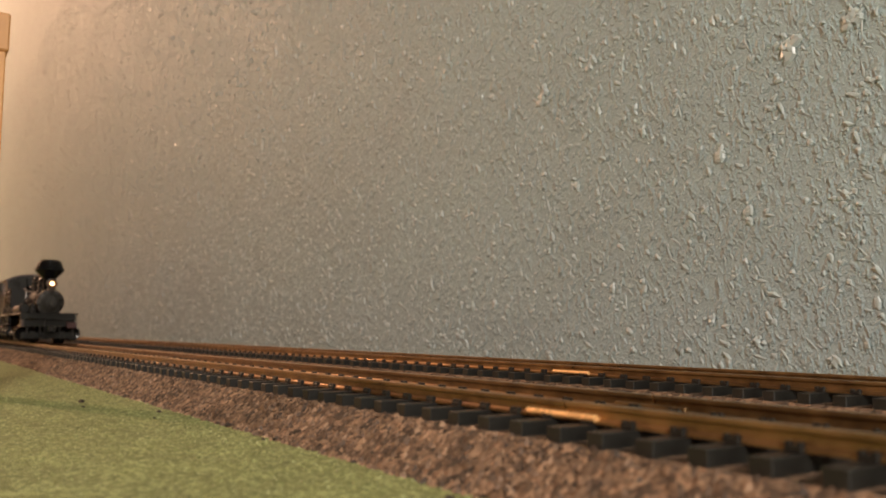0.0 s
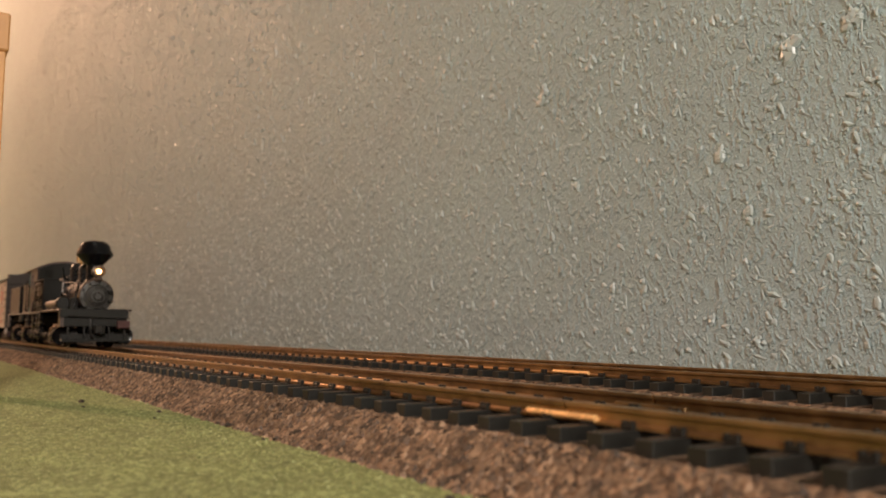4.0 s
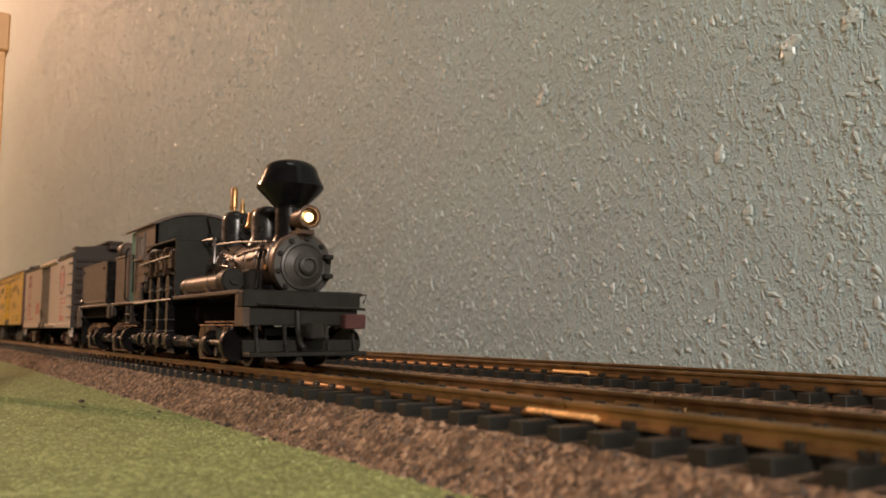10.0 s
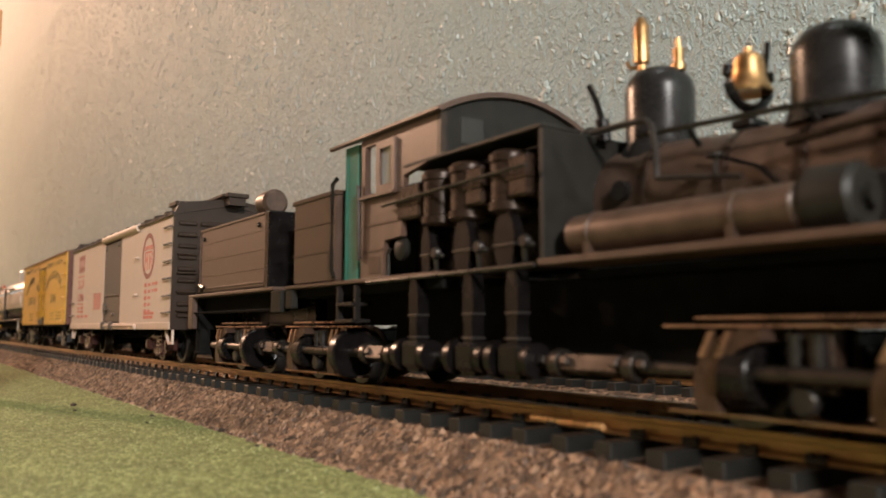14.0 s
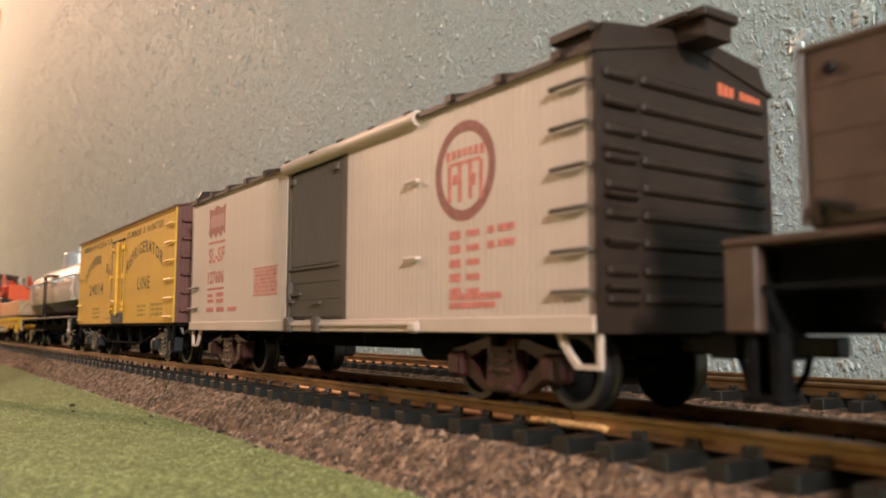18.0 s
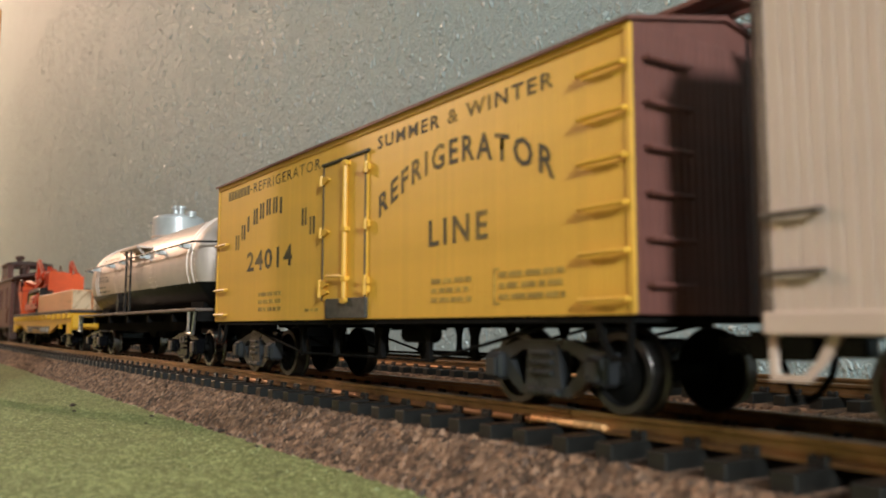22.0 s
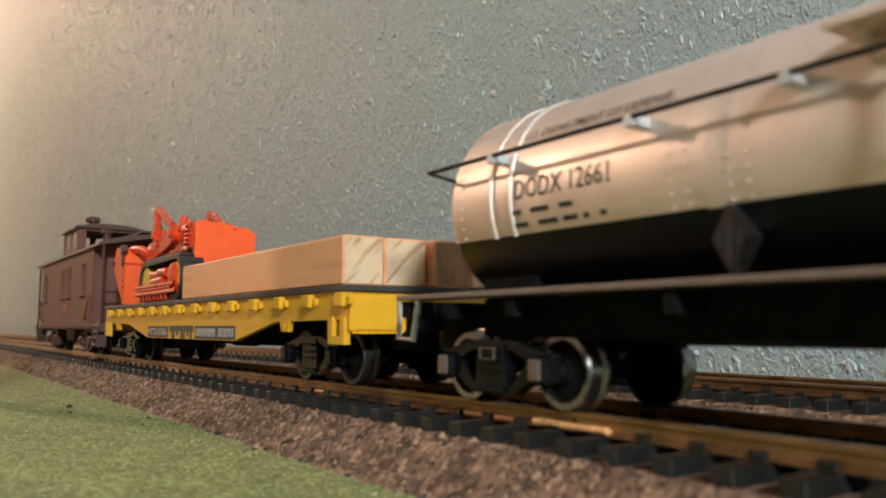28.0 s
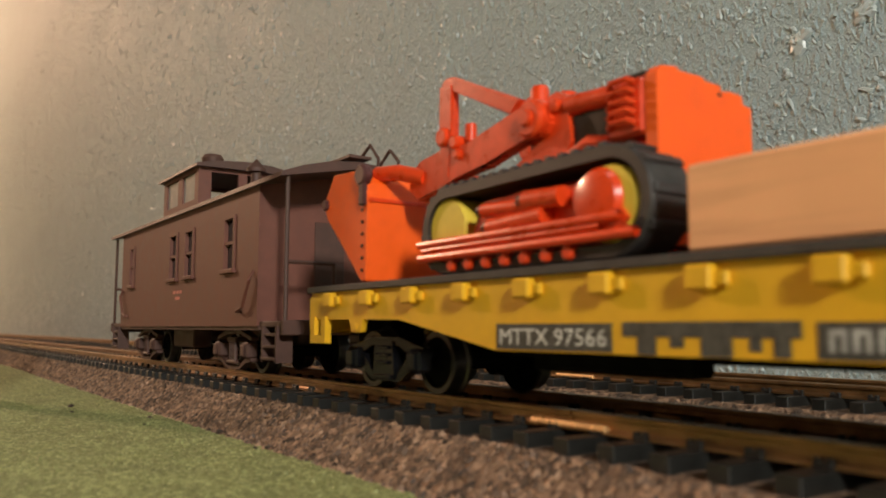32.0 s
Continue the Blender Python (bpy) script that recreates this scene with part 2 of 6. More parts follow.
M["wood"] = grain(mat("planed_pine", (0.86, 0.42, 0.205), 0.55, var=0.05, scale=90, bump=0.12, bscale=900), (30, 420, 420), (0.60, 0.27, 0.13), 0.5)
M["woodend"] = ringed(mat("pine_end_grain", (0.72, 0.52, 0.33), 0.7, var=0.08, scale=400, bump=0.3), (0.40, 0.20, 0.09))
M["orange"] = mat("red_enamel", (0.72, 0.054, 0.010), 0.3, var=0.15, bump=0.03, dirt=(0.35, 0.03, 0.01), dirt_amt=0.35, coat=0.25, spec=0.4)
M["plate"] = mat("flat_orange_enamel", (0.90, 0.105, 0.006), 0.45, var=0.05, bump=0.04, dirt=(0.5, 0.06, 0.02), dirt_amt=0.15)
M["oldend"] = grain(mat("weathered_brown_end_grain", (0.42, 0.23, 0.13), 0.8, var=0.15, scale=500, bump=0.4), (400, 520, 200), (0.26, 0.13, 0.07), 0.7)
M["rubber"] = mat("black_rubber_track", (0.028, 0.023, 0.021), 0.5, var=0.3, bump=0.2)
M["wheelyel"] = mat("yellow_wheel_plastic", (0.72, 0.52, 0.06), 0.45, var=0.08)
M["caboose"] = mat("oxide_red_caboose_paint", (0.145, 0.048, 0.031), 0.6, var=0.12, bump=0.1)
M["caboosedark"] = mat("dark_oxide_roof_paint", (0.078, 0.034, 0.024), 0.6, var=0.15, bump=0.12)
M["glass"] = mat("dusty_window_glass", (0.30, 0.30, 0.29), 0.12, var=0.1, bump=0.0)
M["darkglass"] = mat("dark_window_glass", (0.03, 0.028, 0.026), 0.1, var=0.1, bump=0.0)
M["white"] = mat("white_paint", (0.7, 0.68, 0.64), 0.6, var=0.1, bump=0.0)
M["headlamp"] = mat("lit_headlamp_lens", (1.0, 0.62, 0.32), 0.3, var=0.02, glow=6.0, bump=0.0)
M["post"] = grain(mat("pine_post", (0.62, 0.30, 0.12), 0.55, var=0.1, scale=60), (300, 300, 25), (0.42, 0.19, 0.07), 0.6)
M["debris"] = mat("dark_scenery_crumb", (0.05, 0.035, 0.025), 0.9, var=0.4)
M["rim"] = mat("dull_wheel_rim", (0.10, 0.09, 0.085), 0.35, 0.8, var=0.2, bump=0.05)
M["chrome"] = mat("polished_wheel_rim", (0.32, 0.30, 0.29), 0.28, 1.0, var=0.1, bump=0.03)
M["ruby"] = mat("faded_red_plastic", (0.085, 0.030, 0.028), 0.35, var=0.2)
M["guard"] = mat("bronzed_gear_guard", (0.085, 0.050, 0.036), 0.30, 0.5, var=0.25, bump=0.04, spec=0.5)
M["shaft"] = mat("oily_steel_shaft", (0.055, 0.046, 0.040), 0.30, 0.8, var=0.25, bump=0.05)
M["casting"] = mat("bronzed_engine_casting", (0.034, 0.020, 0.014), 0.28, 0.35, var=0.3, bump=0.06, spec=0.4)
# Bright copper stands for highlights along the truck bars and slats.
M["strap"] = mat("copper_edge_highlight", (0.42, 0.27, 0.20), 0.30, 0.9, var=0.3, bump=0.05)


# ---- mesh tools: all in millimetres ----
def box(bm, x0, x1, y0, y1, z0, z1, bev=0.0):
    r = bmesh.ops.create_cube(bm, size=1, matrix=Matrix.Translation(((x0 + x1) / 2, (y0 + y1) / 2, (z0 + z1) / 2)) @ Matrix.Diagonal((abs(x1 - x0), abs(y1 - y0), abs(z1 - z0), 1)))
    if bev:
        es = list({e for v in r["verts"] for e in v.link_edges})
        bmesh.ops.bevel(bm, geom=es, offset=bev, segments=1, affect="EDGES")
    return bm


AX = {"x": Matrix(((0, 0, 1, 0), (0, 1, 0, 0), (-1, 0, 0, 0), (0, 0, 0, 1))), "y": Matrix(((1, 0, 0, 0), (0, 0, 1, 0), (0, -1, 0, 0), (0, 0, 0, 1))), "z": Matrix.Identity(4)}


def lathe(bm, prof, c, axis="z", seg=24, caps=True):
    """Turn rows of (radius, height) about an axis through c."""
    m = Matrix.Translation(c) @ AX[axis]
    rings = []
    for r, h in prof:
        if r < 1e-6:
            rings.append([bm.verts.new(m @ Vector((0, 0, h)))])
        else:
            rings.append([bm.verts.new(m @ Vector((r * math.cos(2 * math.pi * i / seg), r * math.sin(2 * math.pi * i / seg), h))) for i in range(seg)])
    for a, b in zip(rings, rings[1:]):
        for i in range(seg):
            j = (i + 1) % seg
            q = ([a[i], a[j], b[j], b[i]] if len(a) > 1 and len(b) > 1 else [a[0], b[j], b[i]] if len(b) > 1 else [a[i], a[j], b[0]])
            if len(a) > 1 or len(b) > 1:
                bm.faces.new(q)
    if caps:
        if len(rings[0]) > 1:
            bm.faces.new(rings[0][::-1])
        if len(rings[-1]) > 1:
            bm.faces.new(rings[-1])
    return bm


def cyl(bm, axis, c, r, l, seg=18, bev=0.0):
    b = min(bev, r * 0.6)
    prof = [(r - b, -l / 2), (r, -l / 2 + b), (r, l / 2 - b), (r - b, l / 2)] if b else [(r, -l / 2), (r, l / 2)]
    return lathe(bm, prof, c, axis, seg)


def prism(bm, poly, plane, a, b):
    """A closed outline in a plane (xz, yz, xy), drawn out from a to b along the third axis."""
    def at(p, k):
        return {"xz": (p[0], k, p[1]), "yz": (k, p[0], p[1]), "xy": (p[0], p[1], k)}[plane]
    A, B = [bm.verts.new(at(p, a)) for p in poly], [bm.verts.new(at(p, b)) for p in poly]
    bm.faces.new(A), bm.faces.new(B[::-1])
    for i in range(len(poly)):
        j = (i + 1) % len(poly)
        bm.faces.new((A[i], B[i], B[j], A[j]))
    return bm


def tube(bm, pts, r, seg=6):
    pts = [Vector(p) for p in pts]
    rings = []
    for i, p in enumerate(pts):
        d = (pts[min(i + 1, len(pts) - 1)] - pts[max(i - 1, 0)]).normalized()
        q = d.to_track_quat("Z", "Y")
        rings.append([bm.verts.new(p + q @ Vector((r * math.cos(2 * math.pi * k / seg), r * math.sin(2 * math.pi * k / seg), 0))) for k in range(seg)])
    for a, b in zip(rings, rings[1:]):
        for k in range(seg):
            bm.faces.new((a[k], a[(k + 1) % seg], b[(k + 1) % seg], b[k]))
    bm.faces.new(rings[0][::-1]), bm.faces.new(rings[-1])
    return bm


def mesh_of(name, bm, material):
    bmesh.ops.recalc_face_normals(bm, faces=bm.faces)
    me = bpy.data.meshes.new(name)
    bmesh.ops.scale(bm, vec=(MM, MM, MM), verts=bm.verts)
    bm.to_mesh(me)
    bm.free()
    me.polygons.foreach_set("use_smooth", [True] * len(me.polygons))
    me.set_sharp_from_angle(angle=radians(32))
    me.materials.append(M[material])
    return me


def part(name, bm, material, parent, label="", at=None):
    ob = new(name, mesh_of(name, bm, material))
    ob.parent = parent
    if at:
        ob.location = Vector(at) * MM
    return tagged(ob, label)


def thing(name, label, category, group=""):
    ob = new(name)
    ob.empty_display_size = 0.01
    return tagged(ob, label, category, group)


def nb():
    return bmesh.new()


def letters(name, text, x0, x1, z0, z1, y, material, parent, label="", arch=0.0, curve=None, bold=0.0, space=1.0):
    """Lettering on a side that faces -y, fitted to a rectangle; arch lifts its middle. curve(x, z) gives y on a rounded side."""
    cu = bpy.data.curves.new(name, "FONT")
    cu.body, cu.size, cu.resolution_u = text, 1, 2
    cu.offset, cu.space_character = bold, space
    tmp = bpy.data.objects.new(name, cu)
    scene.collection.objects.link(tmp)
    bpy.context.view_layer.update()
    me = bpy.data.meshes.new_from_object(tmp.evaluated_get(bpy.context.evaluated_depsgraph_get()))
    bpy.data.objects.remove(tmp), bpy.data.curves.remove(cu)
    v = np.empty(len(me.vertices) * 3)
    me.vertices.foreach_get("co", v)
    v = v.reshape(-1, 3)
    lo, hi = v.min(0), v.max(0)
    u, w = (v[:, 0] - lo[0]) / (hi[0] - lo[0]), (v[:, 1] - lo[1]) / (hi[1] - lo[1])
    xs = x0 + (x1 - x0) * u
    zs = z0 + (z1 - z0) * w + arch * (1 - (2 * u - 1) ** 2)
    ys = np.array([curve(b) for b in zs]) if curve else np.full_like(xs, y)
    me.vertices.foreach_set("co", (np.stack([xs, ys, zs], 1) * MM).ravel())
    me.materials.append(M[material])
    ob = new(name, me)
    ob.parent = parent
    return tagged(ob, label)


def bars(name, rects, y, material, parent, label="", curve=None):
    """Plain bars (x0, x1, z0, z1) on a side that faces -y."""
    bm = nb()
    for x0, x1, z0, z1 in rects:
        if curve:
            vs = [bm.verts.new((x, curve(z), z)) for x, z in ((x0, z0), (x1, z0), (x1, z1), (x0, z1))]
            bm.faces.new(vs)
        else:
            box(bm, x0, x1, y - 0.03, y + 0.05, z0, z1)
    return part(name, bm, material, parent, label)


random.seed(7)


def scatter_bars(x0, x1, z0, z1, rows, seed, gap=0.35):
    """Rows of short bars, for small print that cannot be read."""
    rng, out = random.Random(seed), []
    h = (z1 - z0) / rows
    for i in range(rows):
        x = x0
        while x < x1 - 0.4:
            w = min(rng.uniform(0.8, 3.0), x1 - x)
            out.append((x, x + w, z0 + h * (i + 0.25), z0 + h * (i + 0.75)))
            x += w + rng.uniform(0.3, 0.7) + gap * rng.random()
    return out


TURNING = []  # wheelsets and shafts: object, rest place in mm, radius in mm


# ---- the setting ----
def slab(name, x0, x1, y0, y1, z0, z1, material, label):
    ob = new(name, mesh_of(name, box(nb(), x0, x1, y0, y1, z0, z1), material))
    return tagged(ob, label, "structure", kind="structure")


WALL_Y = 106.0
slab("wall_north", -4300, 1900, WALL_Y, WALL_Y + 60, -900, 1500, "plaster", "pale blue-green painted wall with spattered plaster texture")
slab("ground", -4300, 1900, -900, WALL_Y - 0.5, -40, -10, "grass", "flat green scenic mat on the layout board")
# Unseen room shell, added to close the set and bounce light.
slab("wall_west", -4360, -4300, -2300, WALL_Y, -900, 1500, "room", "unseen plain room wall closing the set")
slab("wall_east", 1900, 1960, -2300, WALL_Y, -900, 1500, "room", "unseen plain room wall closing the set")
slab("wall_south", -4360, 1960, -2360, -2300, -900, 1500, "room", "unseen plain room wall closing the set")
slab("ceiling", -4360, 1960, -2360, WALL_Y + 60, 1500, 1540, "room", "unseen plain ceiling closing the set")
slab("floor", -4360, 1960, -2300, WALL_Y, -940, -900, "room", "unseen plain floor closing the set")


def spatter():
    """Plaster spatter on the wall: low domes with ragged outlines, many small and some large and streaky."""
    rng = np.random.default_rng(3)
    big = [(-207, 92, 3.0, 3.4, 0), (-183, 98, 2.6, 2.8, 10), (-118, 63, 1.6, 9.0, 5), (-118, 55, 1.2, 3, 0), (-112, 82, 3.2, 3.0, 20), (-95, 84, 3.5, 2.2, 40), (-148, 75, 1.4, 4.0, 35),
           (-126, 40, 2.2, 3.4, 0), (-134, 58, 2.4, 1.8, 15), (-325, 128, 1.2, 9.5, 25), (-268, 120, 2.0, 5.5, 30), (-222, 62, 1.0, 4.5, 8), (-165, 38, 1.0, 5.5, 15), (-99, 40, 2.0, 2.5, 0), (-397, 136, 1.5, 4.0, 30)]
    rows = []
    for x, z, a, b, t in big:
        for i in range(11):
            o, w = rng.uniform(-0.9, 0.9) * b, rng.normal(0, 0.28) * a
            c, s = math.cos(radians(t)), math.sin(radians(t))
            q = a * rng.uniform(0.25, 0.6)
            rows.append((x + w * c + o * s, z - w * s + o * c, q, q * rng.uniform(0.8, 1.8), t + rng.normal(0, 30)))

    def scatter(n, x0, x1, lean, size, power, stretch, tilt, spread):
        xs = x0 + (x1 - x0) * rng.random(n) ** lean
        zs = -8 + 490 * rng.random(n) ** 1.12
        grow = 0.8 + 0.75 * np.clip((-xs - 60) / 600, 0, 1)
        sz = (size[0] + (size[1] - size[0]) * rng.random(n) ** power) * grow
        st = stretch[0] + (stretch[1] - stretch[0]) * rng.random(n) ** 2
        an = np.where(rng.random(n) < 0.15, rng.uniform(-90, 90, n), rng.normal(tilt, spread, n))
        return [(xs[i], zs[i], sz[i], sz[i] * st[i], an[i]) for i in range(n)]
    rows += scatter(31000, -40, -2300, 1.9, (0.22, 1.0), 2.6, (1, 2.6), -35, 40)
    rows += scatter(15000, -40, -1200, 1.3, (0.14, 0.42), 1.6, (1, 2.2), -35, 50)
    rows += scatter(7500, -40, -1700, 1.6, (0.22, 0.46), 1.5, (3, 9), -38, 24)
    for x, z, a, b, t in scatter(420, -40, -900, 1.3, (0.8, 1.7), 1.5, (1, 1.8), -20, 40):
        for i in range(5):
            q = a * rng.uniform(0.35, 0.75)
            rows.append((x + rng.normal(0, 0.45) * a, z + rng.normal(0, 0.45) * b, q, q * rng.uniform(0.8, 1.6), t + rng.normal(0, 40)))
    V, F, k = [], [], 7
    for i, (x, z, a, b, t) in enumerate(rows):
        c, s = math.cos(radians(t)), math.sin(radians(t))
        h = min(0.58 * min(a, b) + 0.15, 0.85)
        o = len(V)
        wob = rng.uniform(0.45, 1.4, k)
        for ring, hh in ((1.0, -0.05), (0.66, 0.6)):
            for j in range(k):
                p, q = ring * a * wob[j] * math.cos(2 * math.pi * j / k), ring * b * wob[j] * math.sin(2 * math.pi * j / k)
                V.append(((x + p * c + q * s) * MM, (WALL_Y - h * hh) * MM, (z - p * s + q * c) * MM))
        V.append(((x + rng.normal(0, 0.25) * a) * MM, (WALL_Y - h * rng.uniform(0.7, 1.2)) * MM, (z + rng.normal(0, 0.25) * a) * MM))
        for j in range(k):
            j2 = (j + 1) % k
            F.append((o + j, o + j2, o + k + j2, o + k + j))
            F.append((o + k + j, o + k + j2, o + 2 * k))
    me = bpy.data.meshes.new("plaster_spatter")
    me.from_pydata(V, [], F)
    bm = bmesh.new()
    bm.from_mesh(me)
    bmesh.ops.recalc_face_normals(bm, faces=bm.faces)
    bm.to_mesh(me)
    bm.free()
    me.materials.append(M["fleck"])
    tagged(new("plaster_spatter", me), "raised flecks and drips of plaster, highlights in their paler colour", "plaster", kind="stuff")


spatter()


def roadbed(name, yc):
    """Cork roadbed with a ragged, crumbly shoulder."""
    rng = np.random.default_rng(int(yc) + 5)
    xs = np.concatenate([np.arange(-2600, -620, 25.0), np.arange(-620, 60, 0.9), np.arange(60, 1800, 25.0)])
    prof = [(-25.5, -10.3), (-25, -9.6), (-24, -8.9), (-23, -8.2), (-22, -7.5), (-21, -6.9), (-20, -6.2), (-19, -5.5), (-18, -4.9), (-17, -4.45), (-15.5, -4.3), (0, -4.3), (15.5, -4.3), (17, -4.5), (20, -6.2), (23, -8.2), (25.5, -10.3)]
    V, F = [], []
    m = len(prof)
    wav = np.interp(xs, np.arange(-2600, 1810, 9.0), rng.normal(0, 0.55, 490)[:len(np.arange(-2600, 1810, 9.0))])
    for i, x in enumerate(xs):
        for j, (y, z) in enumerate(prof):
            edge = 1.0 if j < 10 else 0.25
            jit = rng.normal(0, 0.17, 3) * edge
            V.append(((x + jit[0] * (j > 0)) * MM, (yc + y + jit[1] + (wav[i] * (1.3 if j == 0 else 0.5) if j < 8 else 0)) * MM, (z + (jit[2] if 0 < j < 10 else 0)) * MM))
    for i in range(len(xs) - 1):
        for j in range(m - 1):
            a = i * m + j
            F.append((a, a + m, a + m + 1, a + 1))
    me = bpy.data.meshes.new(name)
    me.from_pydata(V, [], F)
    me.materials.append(M["cork"])
    tagged(new(name, me), "brown cork roadbed with a crumbly bevelled shoulder", "roadbed", kind="structure")


roadbed("roadbed_1", 0.0)


def loose(name, count, place, size, material, label, category, seed):
    """A scatter of small uneven eight-sided grains; place(rng) gives x, y, z in mm."""
    rng = np.random.default_rng(seed)
    V, F = [], []
    for _ in range(count):
        x, y, z = place(rng)
        s = size[0] + (size[1] - size[0]) * rng.random() ** 2
        a, b, c = s * rng.uniform(0.6, 1.3, 3)
        t = rng.uniform(0, 3.14)
        u, w = math.cos(t), math.sin(t)
        o = len(V)
        for p, q, r in ((a, 0, 0), (-a, 0.2 * b, 0), (0.2 * a, b, 0), (0, -b, 0.1 * c), (0.1 * a, 0, c), (0, 0.1 * b, -c)):
            V.append(((x + p * u - q * w) * MM, (y + p * w + q * u) * MM, (z + r) * MM))
        F += [(o, o + 2, o + 4), (o + 2, o + 1, o + 4), (o + 1, o + 3, o + 4), (o + 3, o, o + 4), (o + 2, o, o + 5), (o + 1, o + 2, o + 5), (o + 3, o + 1, o + 5), (o, o + 3, o + 5)]
    me = bpy.data.meshes.new(name)
    me.from_pydata(V, [], F)
    me.materials.append(M[material])
    tagged(new(name, me), label, category, kind="stuff")


def on_shoulder(rng):
    y = rng.uniform(-26.2, -16.4)
    return 40 - 420 * rng.random() ** 1.2, y, -4.52 - max(0.0, min(1.0, (-17 - y) / 8.2)) * 5.5


def on_mat(rng):
    return 20 - 380 * rng.random() ** 1.2, -26 - 64 * rng.random() ** 1.3, -9.95


loose("cork_granules", 13000, on_shoulder, (0.30, 0.85), "corkgrain", "loose brown cork granules on the roadbed shoulder", "cork granules", 21)
loose("ground_foam", 9000, on_mat, (0.10, 0.26), "foam", "fine green foam grains on the scenic mat", "ground foam", 22)
TRACK2 = 73.0
roadbed("roadbed_2", TRACK2)

RAIL = [(-1.15, -2.4), (-1.15, -2.05), (-0.35, -1.75), (-0.35, -0.75), (-0.75, -0.55), (-0.75, -0.12), (-0.6, 0), (0.6, 0), (0.75, -0.12), (0.75, -0.55), (0.35, -0.75), (0.35, -1.75), (1.15, -2.05), (1.15, -2.4)]


def tie_mesh():
    bm = nb()
    box(bm, 0, 2.6, -15.5, 15.5, -4.4, -2.4, 0.12)
    for s in (-1, 1):
        for o in (-1.9, 1.15):
            box(bm, 0.3, 2.3, s * 8.3 + o, s * 8.3 + o + 0.8, -2.45, -1.75, 0.12)
            for u in (0.3, 1.5):
                box(bm, u, u + 0.8, s * 8.3 + o + 0.05, s * 8.3 + o + 0.75, -1.85, -1.4, 0.14)
    me = mesh_of("tie", bm, "tie")
    return me


def track(name, yc, label, joint, phase, near):
    ob = thing(name, label, "track")
    ob["kind"] = "structure"
    ob.location = (0, yc * MM, 0)
    for y in (-8.6, 8.6):
        for a, b in ((-2600, joint - 0.15), (joint + 0.15, 1800)):
            part("rail", prism(nb(), [(y + p, q) for p, q in RAIL], "yz", a, b), "rail", ob, "bronze-coloured rail with a worn head")
        bm = nb()
        for o in (-1.15, 1.15):
            cyl(bm, "x", (joint - 0.2, y + o, -1.72), 0.5, 13.0, 12, 0.12)
            box(bm, joint - 6.6, joint + 6.2, y + o * 0.35, y + o, -2.38, -1.6)
        part("rail_joiner", bm, "joiner" if y < 0 else "rail", ob, "metal rail joiner, lamp glint in its colour" if y < 0 else "dull metal rail joiner")
    me = tie_mesh()
    step = 7.04
    far = nb()
    k = -360
    while phase + k * step < 1790:
        x = phase + k * step
        if near[0] < x < near[1]:
            t = new("tie", me)
            t.parent = ob
            t.location = ((x + random.uniform(-0.12, 0.12)) * MM, random.uniform(-0.15, 0.15) * MM, random.uniform(-0.05, 0.03) * MM)
        elif x > -2600:
            box(far, x, x + 2.7, -15.6, 15.6, -4.4, -2.4)
        k += 1
    tagged(part("distant_ties", far, "tie", ob), kind="stuff")
    return ob


TRACK_NEAR = (-1250, 150)


# ---- running gear ----
def wheelset_mesh(r=4.8, face="under", rim="rim"):
    bm = nb()
    half = [(0, 11.2), (0.7, 11.2), (0.9, 10.0), (1.5, 9.9), (1.6, 9.6), (r - 1.3, 9.2), (r - 0.9, 9.75), (r - 0.1, 9.75), (r, 9.6), (r + 0.05, 7.6), (r + 0.55, 7.35), (r + 0.6, 7.0), (r + 0.3, 6.75), (1.6, 6.9), (1.2, 6.5), (1.2, 0)]
    prof = half + [(a, -b) for a, b in half[::-1]]
    lathe(bm, [(a, -b) for a, b in prof], (0, 0, 0), "y", 28, caps=False)
    me = mesh_of("wheelset", bm, face)
    me.materials.append(M[rim])
    for p in me.polygons:
        c = p.center
        rad = math.hypot(c.x, c.z) / MM
        if rad > r - 0.95:
            p.material_index = 1
    return me


WHEELS = {}


